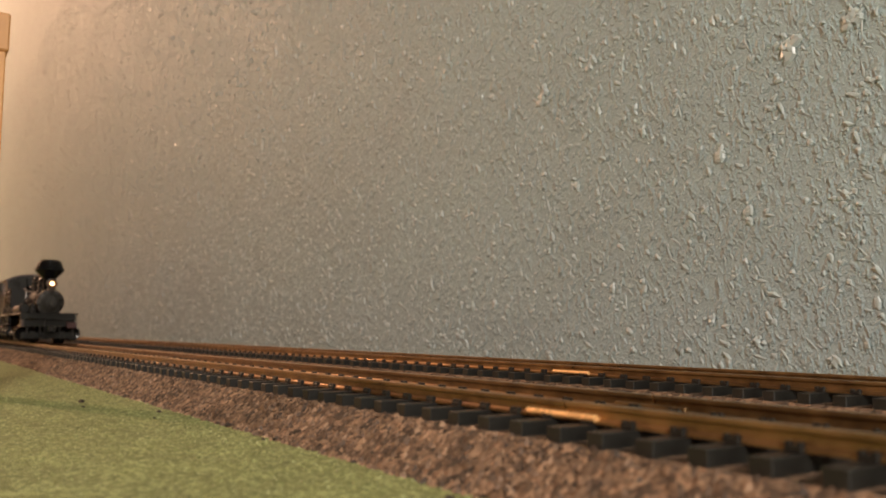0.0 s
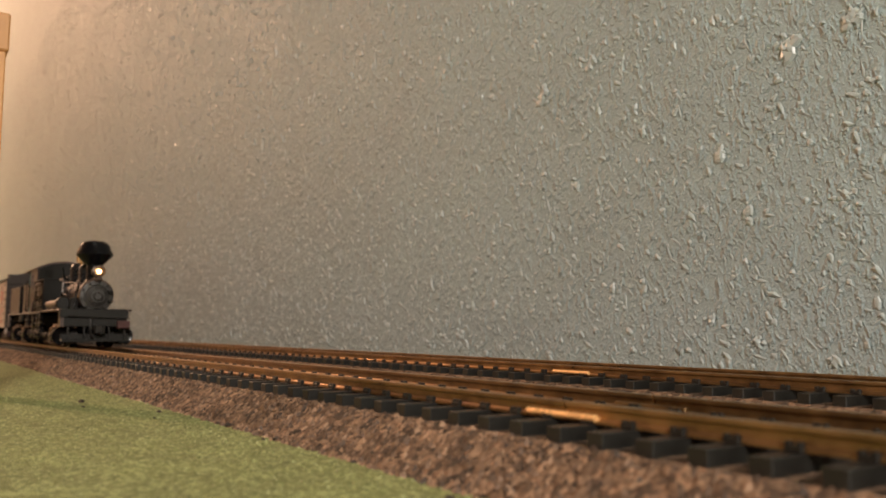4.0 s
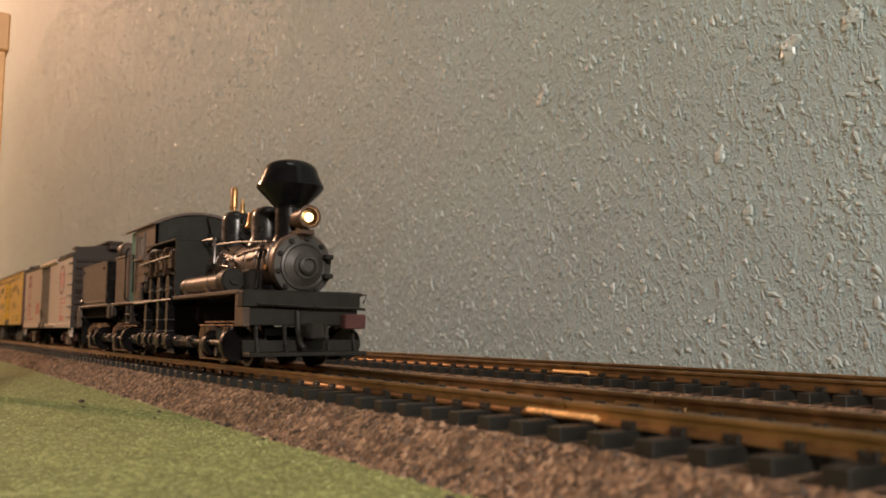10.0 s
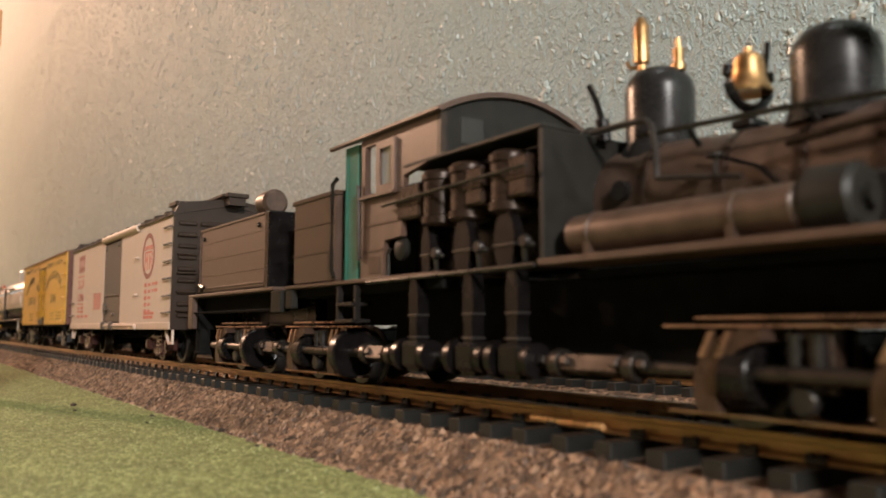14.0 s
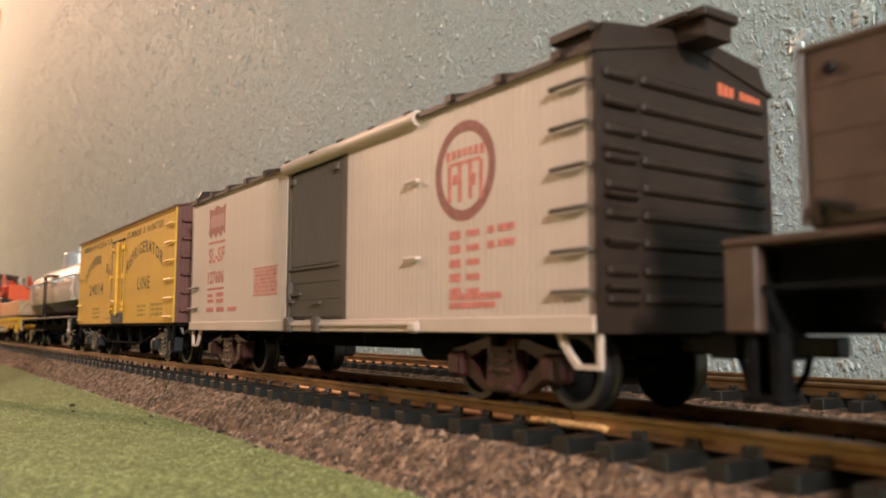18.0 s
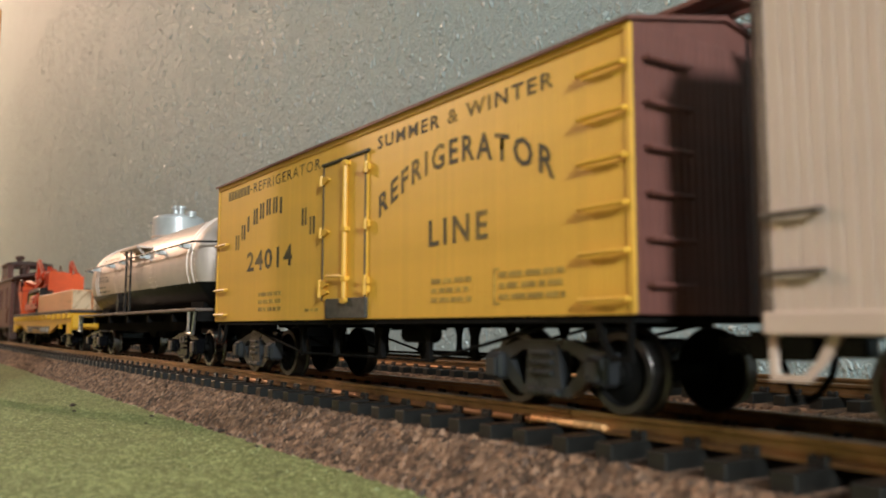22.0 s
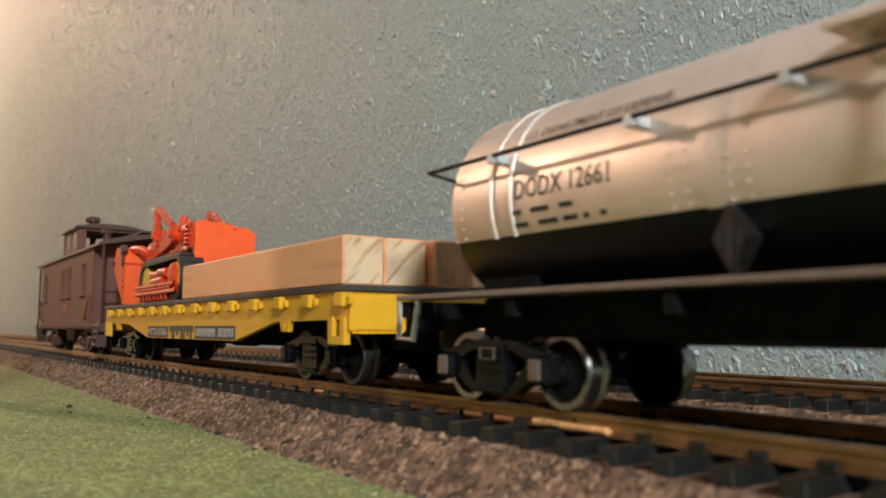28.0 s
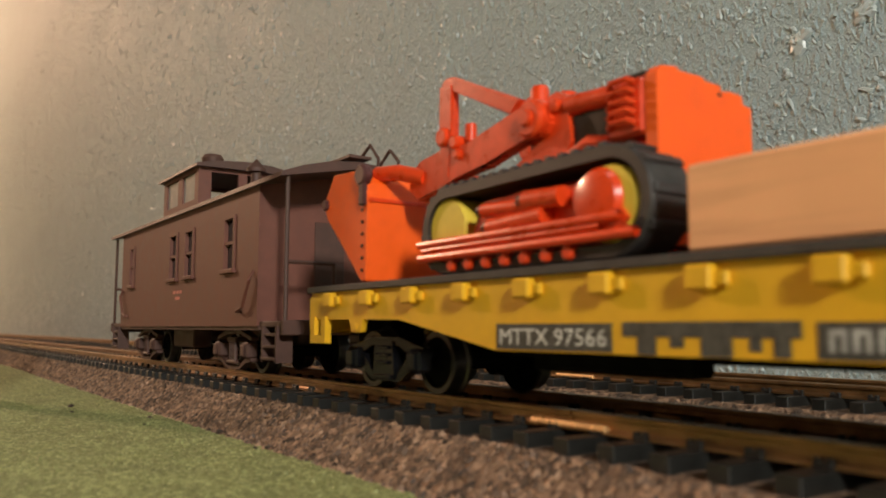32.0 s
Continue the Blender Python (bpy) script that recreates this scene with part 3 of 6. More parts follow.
def truck(parent, x, frame_mat="truck", base=9.7, r=4.8, style=0, rim="rim"):
    """A four-wheel truck: bolster with two side frames and two wheelsets."""
    tr = part("truck", box(box(nb(), -2.4, 2.4, -11.2, 11.2, 5.4, 8.2, 0.3), -1.2, 1.2, -5, 5, 8.2, 10.0), frame_mat, parent, at=(x, 0, 0))
    for s in (-1, 1):
        bm = nb()
        y0, y1 = s * 11.4, s * 13.2
        if style == 0:
            prism(bm, [(-base - 1.6, 7.1), (-base - 1.6, 5.9), (-base + 2.2, 5.9), (-4.2, 7.3), (4.2, 7.3), (base - 2.2, 5.9), (base + 1.6, 5.9), (base + 1.6, 7.1), (base - 1.2, 7.6), (4.4, 8.6), (-4.4, 8.6), (-base + 1.2, 7.6)], "xz", y0, y1)
            prism(bm, [(-base + 1.2, 5.9), (-base + 2.0, 3.6), (-4.2, 1.7), (4.2, 1.7), (base - 2.0, 3.6), (base - 1.2, 5.9), (base - 2.6, 5.9), (4.0, 3.0), (-4.0, 3.0), (-base + 2.6, 5.9)], "xz", y0, y1)
            prism(bm, [(-2.7, 8.0), (2.7, 8.0), (3.3, 2.6), (-3.3, 2.6)], "xz", s * 11.6, s * 13.5)
            for z in (4.3, 5.5, 6.7):
                box(bm, -1.9, 1.9, min(s * 13.4, s * 14.0), max(s * 13.4, s * 14.0), z, z + 0.55, 0.15)
        else:
            prism(bm, [(-base - 2, 8.0), (-base - 2, 7.2), (-4, 8.6), (4, 8.6), (base + 2, 7.2), (base + 2, 8.0), (4.2, 9.5), (-4.2, 9.5)], "xz", y0, y1)
            prism(bm, [(-base - 2, 3.4), (-base + 1.5, 3.2), (-3.6, 1.4), (3.6, 1.4), (base - 1.5, 3.2), (base + 2, 3.4), (base + 2, 2.7), (base - 1, 2.3), (3.8, 0.7), (-3.8, 0.7), (-base + 1, 2.3), (-base - 2, 2.7)], "xz", y0, y1)
        for k in (-1, 1):
            box(bm, k * base - 1.6, k * base + 1.6, s * 11.2, s * 14.1, 3.3, 6.9, 0.45)
        box(bm, -2.8, 2.8, s * 11.2, s * 13.9, 1.9, 2.7, 0.2)
        if style:
            box(bm, -2.6, 2.6, s * 11.2, s * 13.8, 6.9, 7.9, 0.15)
            for k in (-1.4, 0, 1.4):
                lathe(bm, [(0.62, 2.6), (0.5, 3.3), (0.62, 4.0), (0.5, 4.7), (0.62, 5.4), (0.5, 6.1), (0.62, 7.0)], (k, s * 13.2, 0), "z", 8)
        fr = part("side_frame", bm, frame_mat, tr)
        for k in (-1, 1):
            part("journal_lid", box(nb(), k * base - 1.15, k * base + 1.15, min(s * 14.15, s * 14.6), max(s * 14.15, s * 14.6), 3.7, 6.4, 0.25), "journal" if frame_mat == "gloss" and rim == "chrome" else frame_mat, fr)
        if rim == "chrome":
            ring = nb()
            for x0, x1, z0, z1 in ((-1.5, 1.5, 7.5, 7.62), (-1.5, 1.5, 6.1, 6.22), (-1.5, -1.38, 6.22, 7.5), (1.38, 1.5, 6.22, 7.5)):
                box(ring, x0, x1, min(s * 13.9, s * 14.2), max(s * 13.9, s * 14.2), z0, z1)
            part("bolster_end", ring, "journal", fr, "polished frame of the bolster end")
    key = (r, rim)
    if key not in WHEELS:
        WHEELS[key] = wheelset_mesh(r, rim=rim)
    for k in (-1, 1):
        w = new("wheelset", WHEELS[key])
        w.parent = tr
        w.location = (k * base * MM, 0, r * MM)
        TURNING.append((w, (k * base, 0, r), r))
    return tr


def coupler(parent, x, d):
    bm = nb()
    box(bm, min(x, x + d * 6), max(x, x + d * 6), -1.3, 1.3, 7.0, 9.2, 0.2)
    prism(bm, [(x + d * 5, -2.2), (x + d * 8.5, -2.4), (x + d * 9.4, -1.0), (x + d * 7.6, -0.2), (x + d * 8.8, 1.4), (x + d * 6.5, 2.2), (x + d * 5, 1.6)], "xy", 6.6, 9.7)
    part("coupler", bm, "black", parent)
    bm = nb()
    tube(bm, [(x + d * 5, 2.5, 8), (x + d * 6, 2.8, 5), (x + d * 7, 2.0, 3.0), (x + d * 8, 1.0, 2.2)], 0.4)
    part("air_hose", bm, "under", parent)


def grab(parent, x0, x1, y, z, material, side=-1):
    bm = nb()
    tube(bm, [(x0, y, z), (x0, y + side * 0.62, z - 0.1), (x1, y + side * 0.62, z - 0.1), (x1, y, z)], 0.3, 6)
    return part("grab_iron", bm, material, parent)


def end_rung(parent, x, d, y0, y1, z, material):
    bm = nb()
    tube(bm, [(x, y0, z), (x + d * 0.9, y0, z), (x + d * 0.9, y1, z), (x, y1, z)], 0.32, 6)
    return part("end_rung", bm, material, parent)


def stirrup(parent, x0, x1, y, z0, z1, material):
    bm = nb()
    w = x1 - x0
    pts = [(0, z1), (1.0, z1), (w * 0.32, z0 + 2.0), (w * 0.52, z0 + 0.55), (w - 0.6, z0 + 0.55), (w - 0.6, z1), (w, z1), (w, z0), (w * 0.46, z0), (w * 0.22, z0 + 1.7)]
    prism(bm, [(x0 + u, z) for u, z in pts] if x0 > 0 else [(x1 - u, z) for u, z in pts], "xz", y - 0.3, y + 0.3)
    return part("stirrup_step", bm, material, parent)


def board_side(parent, name, x0, x1, z0, z1, y, step, material, thick=1.2, joint=0.075):
    """A side sheathed in narrow upright boards: a backing with boards as pieces of their own."""
    back = part(name, box(nb(), x0, x1, y + 0.3, y + thick, z0, z1), material, parent)
    n = max(1, round((x1 - x0) / step))
    w = (x1 - x0) / n
    me = mesh_of("board", box(nb(), -w / 2 + joint * 0.26, w / 2 - joint * 0.26, 0, 0.42, 0, z1 - z0, joint), material)
    for i in range(n):
        b = new("board", me)
        b.parent = back
        b.location = ((x0 + w * (i + 0.5)) * MM, y * MM, z0 * MM)
    return back


def under_frame(parent, half, z0, z1):
    part("centre_sill", box(nb(), -half, half, -3.2, 3.2, z0, z1, 0.2), "under", parent)
    for x in np.linspace(-half * 0.8, half * 0.8, 7):
        for y0, y1 in ((-15, -3.25), (3.25, 15)):
            part("cross_bearer", box(nb(), x - 0.6, x + 0.6, y0, y1, z1 - 1.6, z1), "under", parent)


# ---- the boxcar ----
def boxcar():
    car = thing("boxcar", "pinkish-grey wooden boxcar with dark ends and red lettering on the track", "boxcar", "freight cars of the train")
    L, W, zb, zt = 71.0, 16.35, 9.4, 41.4
    board_side(car, "side", -L, -12.0, zb + 1.9, zt, -W, 1.25, "box")
    board_side(car, "side", 12.9, L, zb + 1.9, zt, -W, 1.25, "box")
    part("side", box(nb(), -L, L, W - 1.2, W, zb, zt, 0.1), "box", car)
    part("side_sill", box(nb(), -L, L, -W - 0.25, -W + 1.0, zb, zb + 2.0, 0.12), "box", car)
    part("floor_pan", box(nb(), -L + 1, L - 1, -W + 1, W - 1, zb - 0.3, zb + 1), "under", car)
    under_frame(car, 64, 6.4, 9.2)
    # door, set back under its hood
    bm = nb()
    box(bm, -12.0, 12.9, -W + 0.55, -W + 1.5, zb + 2.2, 39.6)
    door = part("door", bm, "boxdark", car, "dull brown sliding door")
    me = mesh_of("board", box(nb(), 0, 0.98, 0, 0.4, 0, 17.9, 0.1), "boxdark")
    for i in range(18):
        b = new("board", me)
        b.parent = door
        b.location = ((-9.9 + i * 1.12) * MM, (-W + 0.18) * MM, 21.4 * MM)
    me = mesh_of("board", box(nb(), -10.6, 10.2, 0, 0.3, 0, 3.04, 0.05), "boxdark")
    for i in range(3):
        b = new("board", me)
        b.parent = door
        b.location = (0, (-W + 0.32) * MM, (12.0 + i * 3.1) * MM)
    part("door_rail", box(nb(), -10.8, 10.4, -W - 0.05, -W + 0.5, 20.7, 21.3, 0.1), "boxdark", door)
    for a, b in ((-12.0, -10.6), (10.4, 12.9)):
        part("door_post", box(nb(), a, b, -W + 0.1, -W + 0.9, zb + 2.2, 39.6, 0.1), "boxdark", door)
    for x0, x1, z0, z1 in ((-10.0, -8.4, 37.3, 38.6), (-10.0, -8.4, 14.6, 15.1), (8.0, 9.8, 37.5, 38.9)):
        part("door_roller", box(nb(), x0, x1, -W - 0.35, -W + 0.4, z0, z1, 0.15), "boxdark", door)
    part("door_handle", box(nb(), -9.3, -5.0, -W - 0.35, -W + 0.4, 16.0, 16.5, 0.1), "boxdark", door)
    part("door_latch", box(nb(), -10.4, -9.4, -W - 0.5, -W + 0.4, 15.2, 18.6, 0.1), "boxdark", door)
    part("door_handle", box(nb(), 0.5, 3.0, -W - 0.3, -W + 0.4, 14.2, 14.7, 0.1), "boxdark", door)
    bm = nb()
    lathe(bm, [(1.25, -13.0), (1.25, 35.2)], (0, -W + 0.05, zt - 0.35), "x", 14)
    part("door_hood", bm, "box", car, "rounded hood over the door track")
    bm = nb()
    box(bm, -11.5, 35, -W - 0.7, -W + 0.1, zb + 0.9, zb + 1.5, 0.1)
    for x in (-10.5, 1.5):
        part("track_clip", box(nb(), x, x + 2.4, -W - 1.1, -W + 0.1, zb - 0.2, zb + 2.6, 0.3), "boxdark", car)
    part("door_track", bm, "box", car)
    box_l = nb()
    box(box_l, 33.6, 36.2, -W - 1.0, -W, zb - 0.1, zb + 1.6, 0.4)
    part("sill_clip", box_l, "box", car)
    # ends with pressed ribs
    for d in (-1, 1):
        bm = nb()
        x = d * L
        prism(bm, [(-W, zb), (W, zb), (W, zt - 0.2), (14.6, zt + 3.4), (3, zt + 4.9), (-3, zt + 4.9), (-14.6, zt + 3.4), (-W, zt - 0.2)], "yz", x - d * 1.0, x + d * 0.3)
        end = part("end", bm, "boxend", car, "dark brown ribbed steel end")
        for i in range(9):
            z = 12.6 + i * 3.2
            for a, b in ((-15.0, -9.8), (-9.0, 14.8)):
                part("end_rib", box(nb(), min(x + d * 0.1, x + d * 0.95), max(x + d * 0.1, x + d * 0.95), a, b, z, z + 1.3, 0.35), "boxend", end)
        if d < 0:
            bm = nb()
            tube(bm, [(x + d * 1.6, 5, 14), (x + d * 1.6, 5, 42)], 0.45)
            lathe(bm, [(2.9, -0.25), (2.9, 0.25), (2.3, 0.25), (2.3, -0.25), (2.9, -0.25)], (x + d * 2.0, 5, 42), "x", 18, caps=False)
            part("brake_staff", bm, "boxend", car)
        for i in range(5):
            end_rung(car, x, d, -15.0, -10.0, 14.5 + i * 5.2, "boxend")
        if d > 0:
            bm = nb()
            for i in range(8):
                if i != 3:
                    box(bm, x + 0.32, x + 0.42, 5.6 + i * 1.12, 6.5 + i * 1.12, 39.6 - i * 0.12, 41.2 - i * 0.12)
            part("end_lettering", bm, "orangeink", car, "faded orange-red end lettering")
    # roof with seams and running boards
    bm = nb()
    prism(bm, [(-W - 0.6, zt - 0.5), (-W - 0.6, zt + 0.2), (0, zt + 4.3), (W + 0.6, zt + 0.2), (W + 0.6, zt - 0.5), (0, zt + 3.4)], "yz", -L - 0.6, L + 0.6)
    roof = part("roof", bm, "boxend", car, "dark seamed roof")
    for i in range(13):
        x = -L + 5 + i * (2 * L - 10) / 12
        bm = nb()
        prism(bm, [(-W - 0.9, zt - 0.1), (-W - 0.9, zt + 0.9), (0, zt + 5.0), (W + 0.9, zt + 0.9), (W + 0.9, zt - 0.1), (0, zt + 4.0)], "yz", x - 0.8, x + 0.8)
        part("roof_rib", bm, "boxend", roof)
    for y in (-2.6, 0, 2.6):
        part("running_board", box(nb(), -L - 3, L + 3, y - 1.15, y + 1.15, zt + 5.6, zt + 6.3, 0.1), "boxend", roof)
    for x, x1, y, y1, z, z1 in ((L - 8.0, L - 1.0, -W + 0.8, -W + 6.0, zt + 2.6, zt + 3.8), (L, L + 5.5, -3.2, 3.2, zt + 4.4, zt + 6.4), (-L + 1, -L + 8.5, W - 8, W - 1, zt + 2.8, zt + 4.2)):
        bm = nb()
        box(bm, x, x1, y, y1, z1 - 1.2, z1, 0.15)
        box(bm, x + 0.6, x1 - 0.6, y + 0.8, y1 - 0.8, z - 1.4, z1 - 1.2)
        part("roof_platform", bm, "boxend", roof)
    # grab irons, steps
    # Dark tone puts the irons' shadows and undersides into their colour.
    for z in (38.0, 33.2, 28.4, 23.6, 18.8, 14.2):
        grab(car, 64.6, 70.4, -W, z, "boxdark")
    for z in (19.9, 14.8):
        grab(car, -70.6, -65.2, -W, z, "boxdark")
    for z in (31.6, 20.2):
        grab(car, 32.6, 35.6, -W, z, "box")
    stirrup(car, 63.8, 71.0, -W + 0.9, 5.4, 9.4, "box")
    stirrup(car, -71.0, -64.4, -W + 0.9, 5.4, 9.4, "box")
    bm = nb()
    box(bm, 26.5, 40.5, -13, -6, 7.0, 9.2, 0.8)
    cyl(bm, "x", (33, -9.5, 7.0), 2.0, 9)
    box(bm, 10, 26, -8.5, -7.5, 7.6, 8.4)
    part("brake_gear", bm, "under", car)
    # lettering
    bm = nb()
    n = 48
    ring = [[bm.verts.new((46.7 + r * math.cos(2 * math.pi * i / n), -W - 0.04, 31.3 + r * math.sin(2 * math.pi * i / n))) for i in range(n)] for r in (6.9, 5.4)]
    for i in range(n):
        bm.faces.new((ring[0][i], ring[0][(i + 1) % n], ring[1][(i + 1) % n], ring[1][i]))
    part("herald_ring", bm, "maroon", car, "round maroon herald")
    rng = random.Random(4)
    rects = [(42.5 + i * 1.3, 43.4 + i * 1.3, 33.0 + 0.12 * (3 - abs(i - 3)), 34.4) for i in range(7)] + [(42.9 + i * 2.4, 43.7 + i * 2.4, 27.0 + rng.uniform(0, 0.8), 32.3) for i in range(4)]
    rects += [(43.1, 50.3, 32.2, 32.7), (44.0, 45.1, 29.6, 31.0), (47.9, 49.3, 29.0, 30.6)]
    bars("herald_mark", rects, -W - 0.02, "redink", car, "faded red marks inside the herald")
    rects = []
    for i in range(5):
        z = 23.2 - i * 1.95
        rects += [(43.3, 45.9, z - 1.15, z), (47.2, 50.1, z - 1.0, z - 0.15)]
        if i < 2:
            rects += [(51.8, 53.2, z - 1.0, z), (54.0, 57.4, z - 0.9, z)]
    rects += [(43.3, 54.6, 13.75, 14.6), (43.3, 53.4, 12.6, 13.45)]
    bars("data_lettering", rects, -W - 0.02, "redink", car, "faded red data lettering")
    bm = nb()
    prism(bm, [(-58.2, 38.6), (-55.5, 38.0), (-52.5, 38.9), (-49.5, 38.0), (-46.8, 38.8), (-47.2, 35), (-46.8, 31.6), (-48.5, 32.6), (-50, 31.2), (-51.5, 32.5), (-53.2, 31.2), (-55, 32.4), (-56.6, 31.3), (-58.2, 32.4), (-57.7, 35.0)], "xz", -W - 0.05, -W + 0.05)
    emb = part("emblem", bm, "maroon", car, "maroon hide-shaped emblem")
    bars("emblem_mark", [(-56.6 + i * 1.35, -55.9 + i * 1.35, 33.6 + 0.25 * (i % 2), 36.6) for i in range(7)], -W - 0.08, "paleink", emb)
    rects = [(-58.3, -46.6, 29.9, 30.4), (-58.3, -46.6, 18.9, 19.4)]
    letters("lettering", "SL-SF", -57.8, -46.9, 25.3, 28.9, -W - 0.06, "redink", car, "faded red reporting letters", bold=0.02)
    letters("lettering", "127606", -58.0, -46.9, 20.3, 23.4, -W - 0.06, "redink", car, "faded red numerals", bold=0.03)
    rects += [(-58.0, -54.5, 17.2, 18.0), (-52.0, -47.0, 17.2, 18.2), (-58.0, -53.5, 15.9, 16.7), (-52, -47, 15.8, 16.7), (-58.6, -53.5, 13.7, 14.8), (-51.5, -46.5, 13.7, 14.8), (-44.0, -38.4, 13.8, 14.7)]
    for r in rects:
        bars("reporting_mark", [r], -W - 0.02, "redink", car)
    bars("data_panel", [(-28.6, -16.0, 16.8, 22.3)], -W + 0.01, "paleink", car, "panel of faint red small print")
    for r in [(-28.9, -15.7, 22.25, 22.5), (-28.9, -15.7, 16.6, 16.85)] + scatter_bars(-27.9, -16.6, 17.2, 22.0, 6, 3, 0.1):
        bars("small_print", [r], -W - 0.03, "redink", car)
    truck(car, 51, "redtruck")
    truck(car, -51, "redtruck")
    coupler(car, 70, 1), coupler(car, -70, -1)
    return car


# ---- the refrigerator car ----
def reefer():
    car = thing("refrigerator_car", "chrome-yellow wooden refrigerator car with brown-red ends and worn black lettering", "refrigerator car", "freight cars of the train")
    L, W, zb, zt = 64.3, 16.2, 11.4, 42.9
    board_side(car, "side", -L, L, zb, zt, -W, 0.92, "yellow", joint=0.022)
    part("side", box(nb(), -L, L, W - 1.2, W, zb, zt, 0.1), "yellow", car)
    part("floor_pan", box(nb(), -L + 0.5, L - 0.5, -W + 0.3, W - 0.3, zb - 0.8, zb), "under", car)
    part("letter_board", box(nb(), -L, L, -W - 0.28, -W + 0.2, zt - 0.9, zt + 0.2, 0.1), "yellow", car)
    for d in (-1, 1):
        x = d * L
        bm = nb()
        prism(bm, [(-W, zb), (W, zb), (W, zt), (0, zt + 3.6), (-W, zt)], "yz", x - d * 0.8, x + d * 0.3)
        end = part("end", bm, "reefend", car, "brown-red boarded end")
        me = mesh_of("board", box(nb(), -0.12, 0.12, -0.58, 0.58, 0, zt - zb, 0.05), "reefend")
        for i in range(26):
            b = new("board", me)
            b.parent = end
            b.location = ((x + d * 0.36) * MM, (-15.4 + i * 1.232) * MM, zb * MM)
        for i in range(6):
            end_rung(car, x + d * 0.3, d, -14.5, -7.5, 14.5 + i * 4.9, "reefend")
        bm = nb()
        tube(bm, [(x + d * 1.7, 4, 12), (x + d * 1.7, 4, 47)], 0.45)
        lathe(bm, [(3.0, -0.25), (3.0, 0.25), (2.3, 0.25), (2.3, -0.25), (3.0, -0.25)], (x + d * 1.7, 4, 47.2), "z", 18, caps=False)
        part("brake_staff", bm, "reefend", car)
        part("corner_post", box(nb(), x - d * 0.6, x + d * 0.35, -W - 0.2, -W + 0.8, zb, zt, 0.1), "yellow", car)
        coupler(car, d * (L - 1), d)
        truck(car, d * 47, "grey_frame", base=9.2)
        stirrup(car, min(d * 58, d * 63.6), max(d * 58, d * 63.6), -W + 0.6, 6.4, zb, "under")
    bm = nb()
    prism(bm, [(-W - 0.8, zt - 0.1), (-W - 0.8, zt + 0.35), (0, zt + 4.0), (W + 0.8, zt + 0.35), (W + 0.8, zt - 0.1), (0, zt + 3.4)], "yz", -L - 0.8, L + 0.8)
    roof = part("roof", bm, "reefend", car, "brown-red boarded roof")
    for y in (-2.6, 0, 2.6):
        part("running_board", box(nb(), -L - 3, L + 3, y - 1.15, y + 1.15, zt + 5.2, zt + 5.9, 0.1), "reefend", roof)
    # double door with hinges and locking bar
    door = part("door", box(nb(), -8.2, 7.8, -W - 0.25, -W + 0.3, 14.8, 38.6, 0.1), "yellow", car)
    bm = nb()
    for x in (-8.0, 0.6, 7.4):
        box(bm, x - 0.12, x + 0.12, -W - 0.42, -W, 14.8, 38.6)
    part("door_gap", bm, "ink", door)
    for x, d in ((-8.4, 1), (8.0, -1)):
        for z in (36.2, 26.8, 17.6, 16.2):
            bm = nb()
            prism(bm, [(x - d * 0.9, z - 0.55), (x - d * 0.9, z + 0.55), (x + d * 1.3, z + 0.65), (x + d * 3.0, z + 0.15), (x + d * 3.0, z - 0.15), (x + d * 1.3, z - 0.65)], "xz", -W - 0.75, -W - 0.2)
            cyl(bm, "z", (x, -W - 0.65, z), 0.45, 1.8, 8)
            part("hinge", bm, "yellow", door)
    bm = nb()
    cyl(bm, "z", (1.0, -W - 0.75, 26.3), 0.5, 24.5, 8)
    for z in (38.0, 26.6, 18.2, 14.6):
        box(bm, 0.1, 1.9, -W - 1.2, -W, z - 0.4, z + 0.4, 0.12)
    tube(bm, [(1.0, -W - 1.0, 18.6), (-4.5, -W - 1.2, 18.9)], 0.32)
    part("locking_bar", bm, "yellow", door)
    part("door_sill", box(nb(), -6.6, 7.9, -W - 0.5, -W + 0.2, 11.5, 15.0, 0.15), "ink", car, "worn black door sill plate")
    part("door_header", box(nb(), -8.6, 8.4, -W - 0.6, -W + 0.2, 38.8, 39.3, 0.1), "ink", car)
    for z in (38.6, 33.5, 28.4, 23.3, 18.2, 13.1):
        grab(car, 57.0, 63.9, -W - 0.1, z, "yellow")
    for z in (29.0, 18.6, 13.0):
        grab(car, -63.6, -57.0, -W - 0.1, z, "yellow")
    y = -W - 0.06
    letters("lettering", "REFRIGERATOR", -42.5, -10.1, 38.9, 41.0, y, "wornink", car, space=1.2)
    for r in [(-57.8 + i * 1.9 + j, -57.2 + i * 1.9 + j, 39.0, 40.9) for i in range(7) for j in (0, 0.85)] + [(-44.2, -43.4, 39.7, 40.0)]:
        bars("maker_letter", [r], y, "faded", car)
    letters("lettering", "SUMMER & WINTER", 10.8, 52.5, 38.6, 40.7, y, "wornink", car, bold=0.015, space=1.25)
    letters("lettering", "REFRIGERATOR", 11.4, 52.6, 27.3, 31.0, y, "wornink", car, arch=5.4, bold=0.02, space=1.3)
    letters("lettering", "LINE", 25.8, 39.6, 21.6, 25.4, y, "wornink", car, bold=0.02, space=1.3)
    letters("lettering", "24014", -45.4, -21.8, 21.9, 26.2, y, "wornink", car, "worn black numerals", bold=0.02, space=1.15)
    n = 12
    rects = []
    for i in range(n):
        if i in (8, 9):
            continue
        u = i / (n - 1)
        x = -52.6 + 38.4 * u
        z = 27.2 + 6.0 * (1 - (2 * u - 1) ** 2)
        w = 0.9 if i % 5 == 2 else 2.1
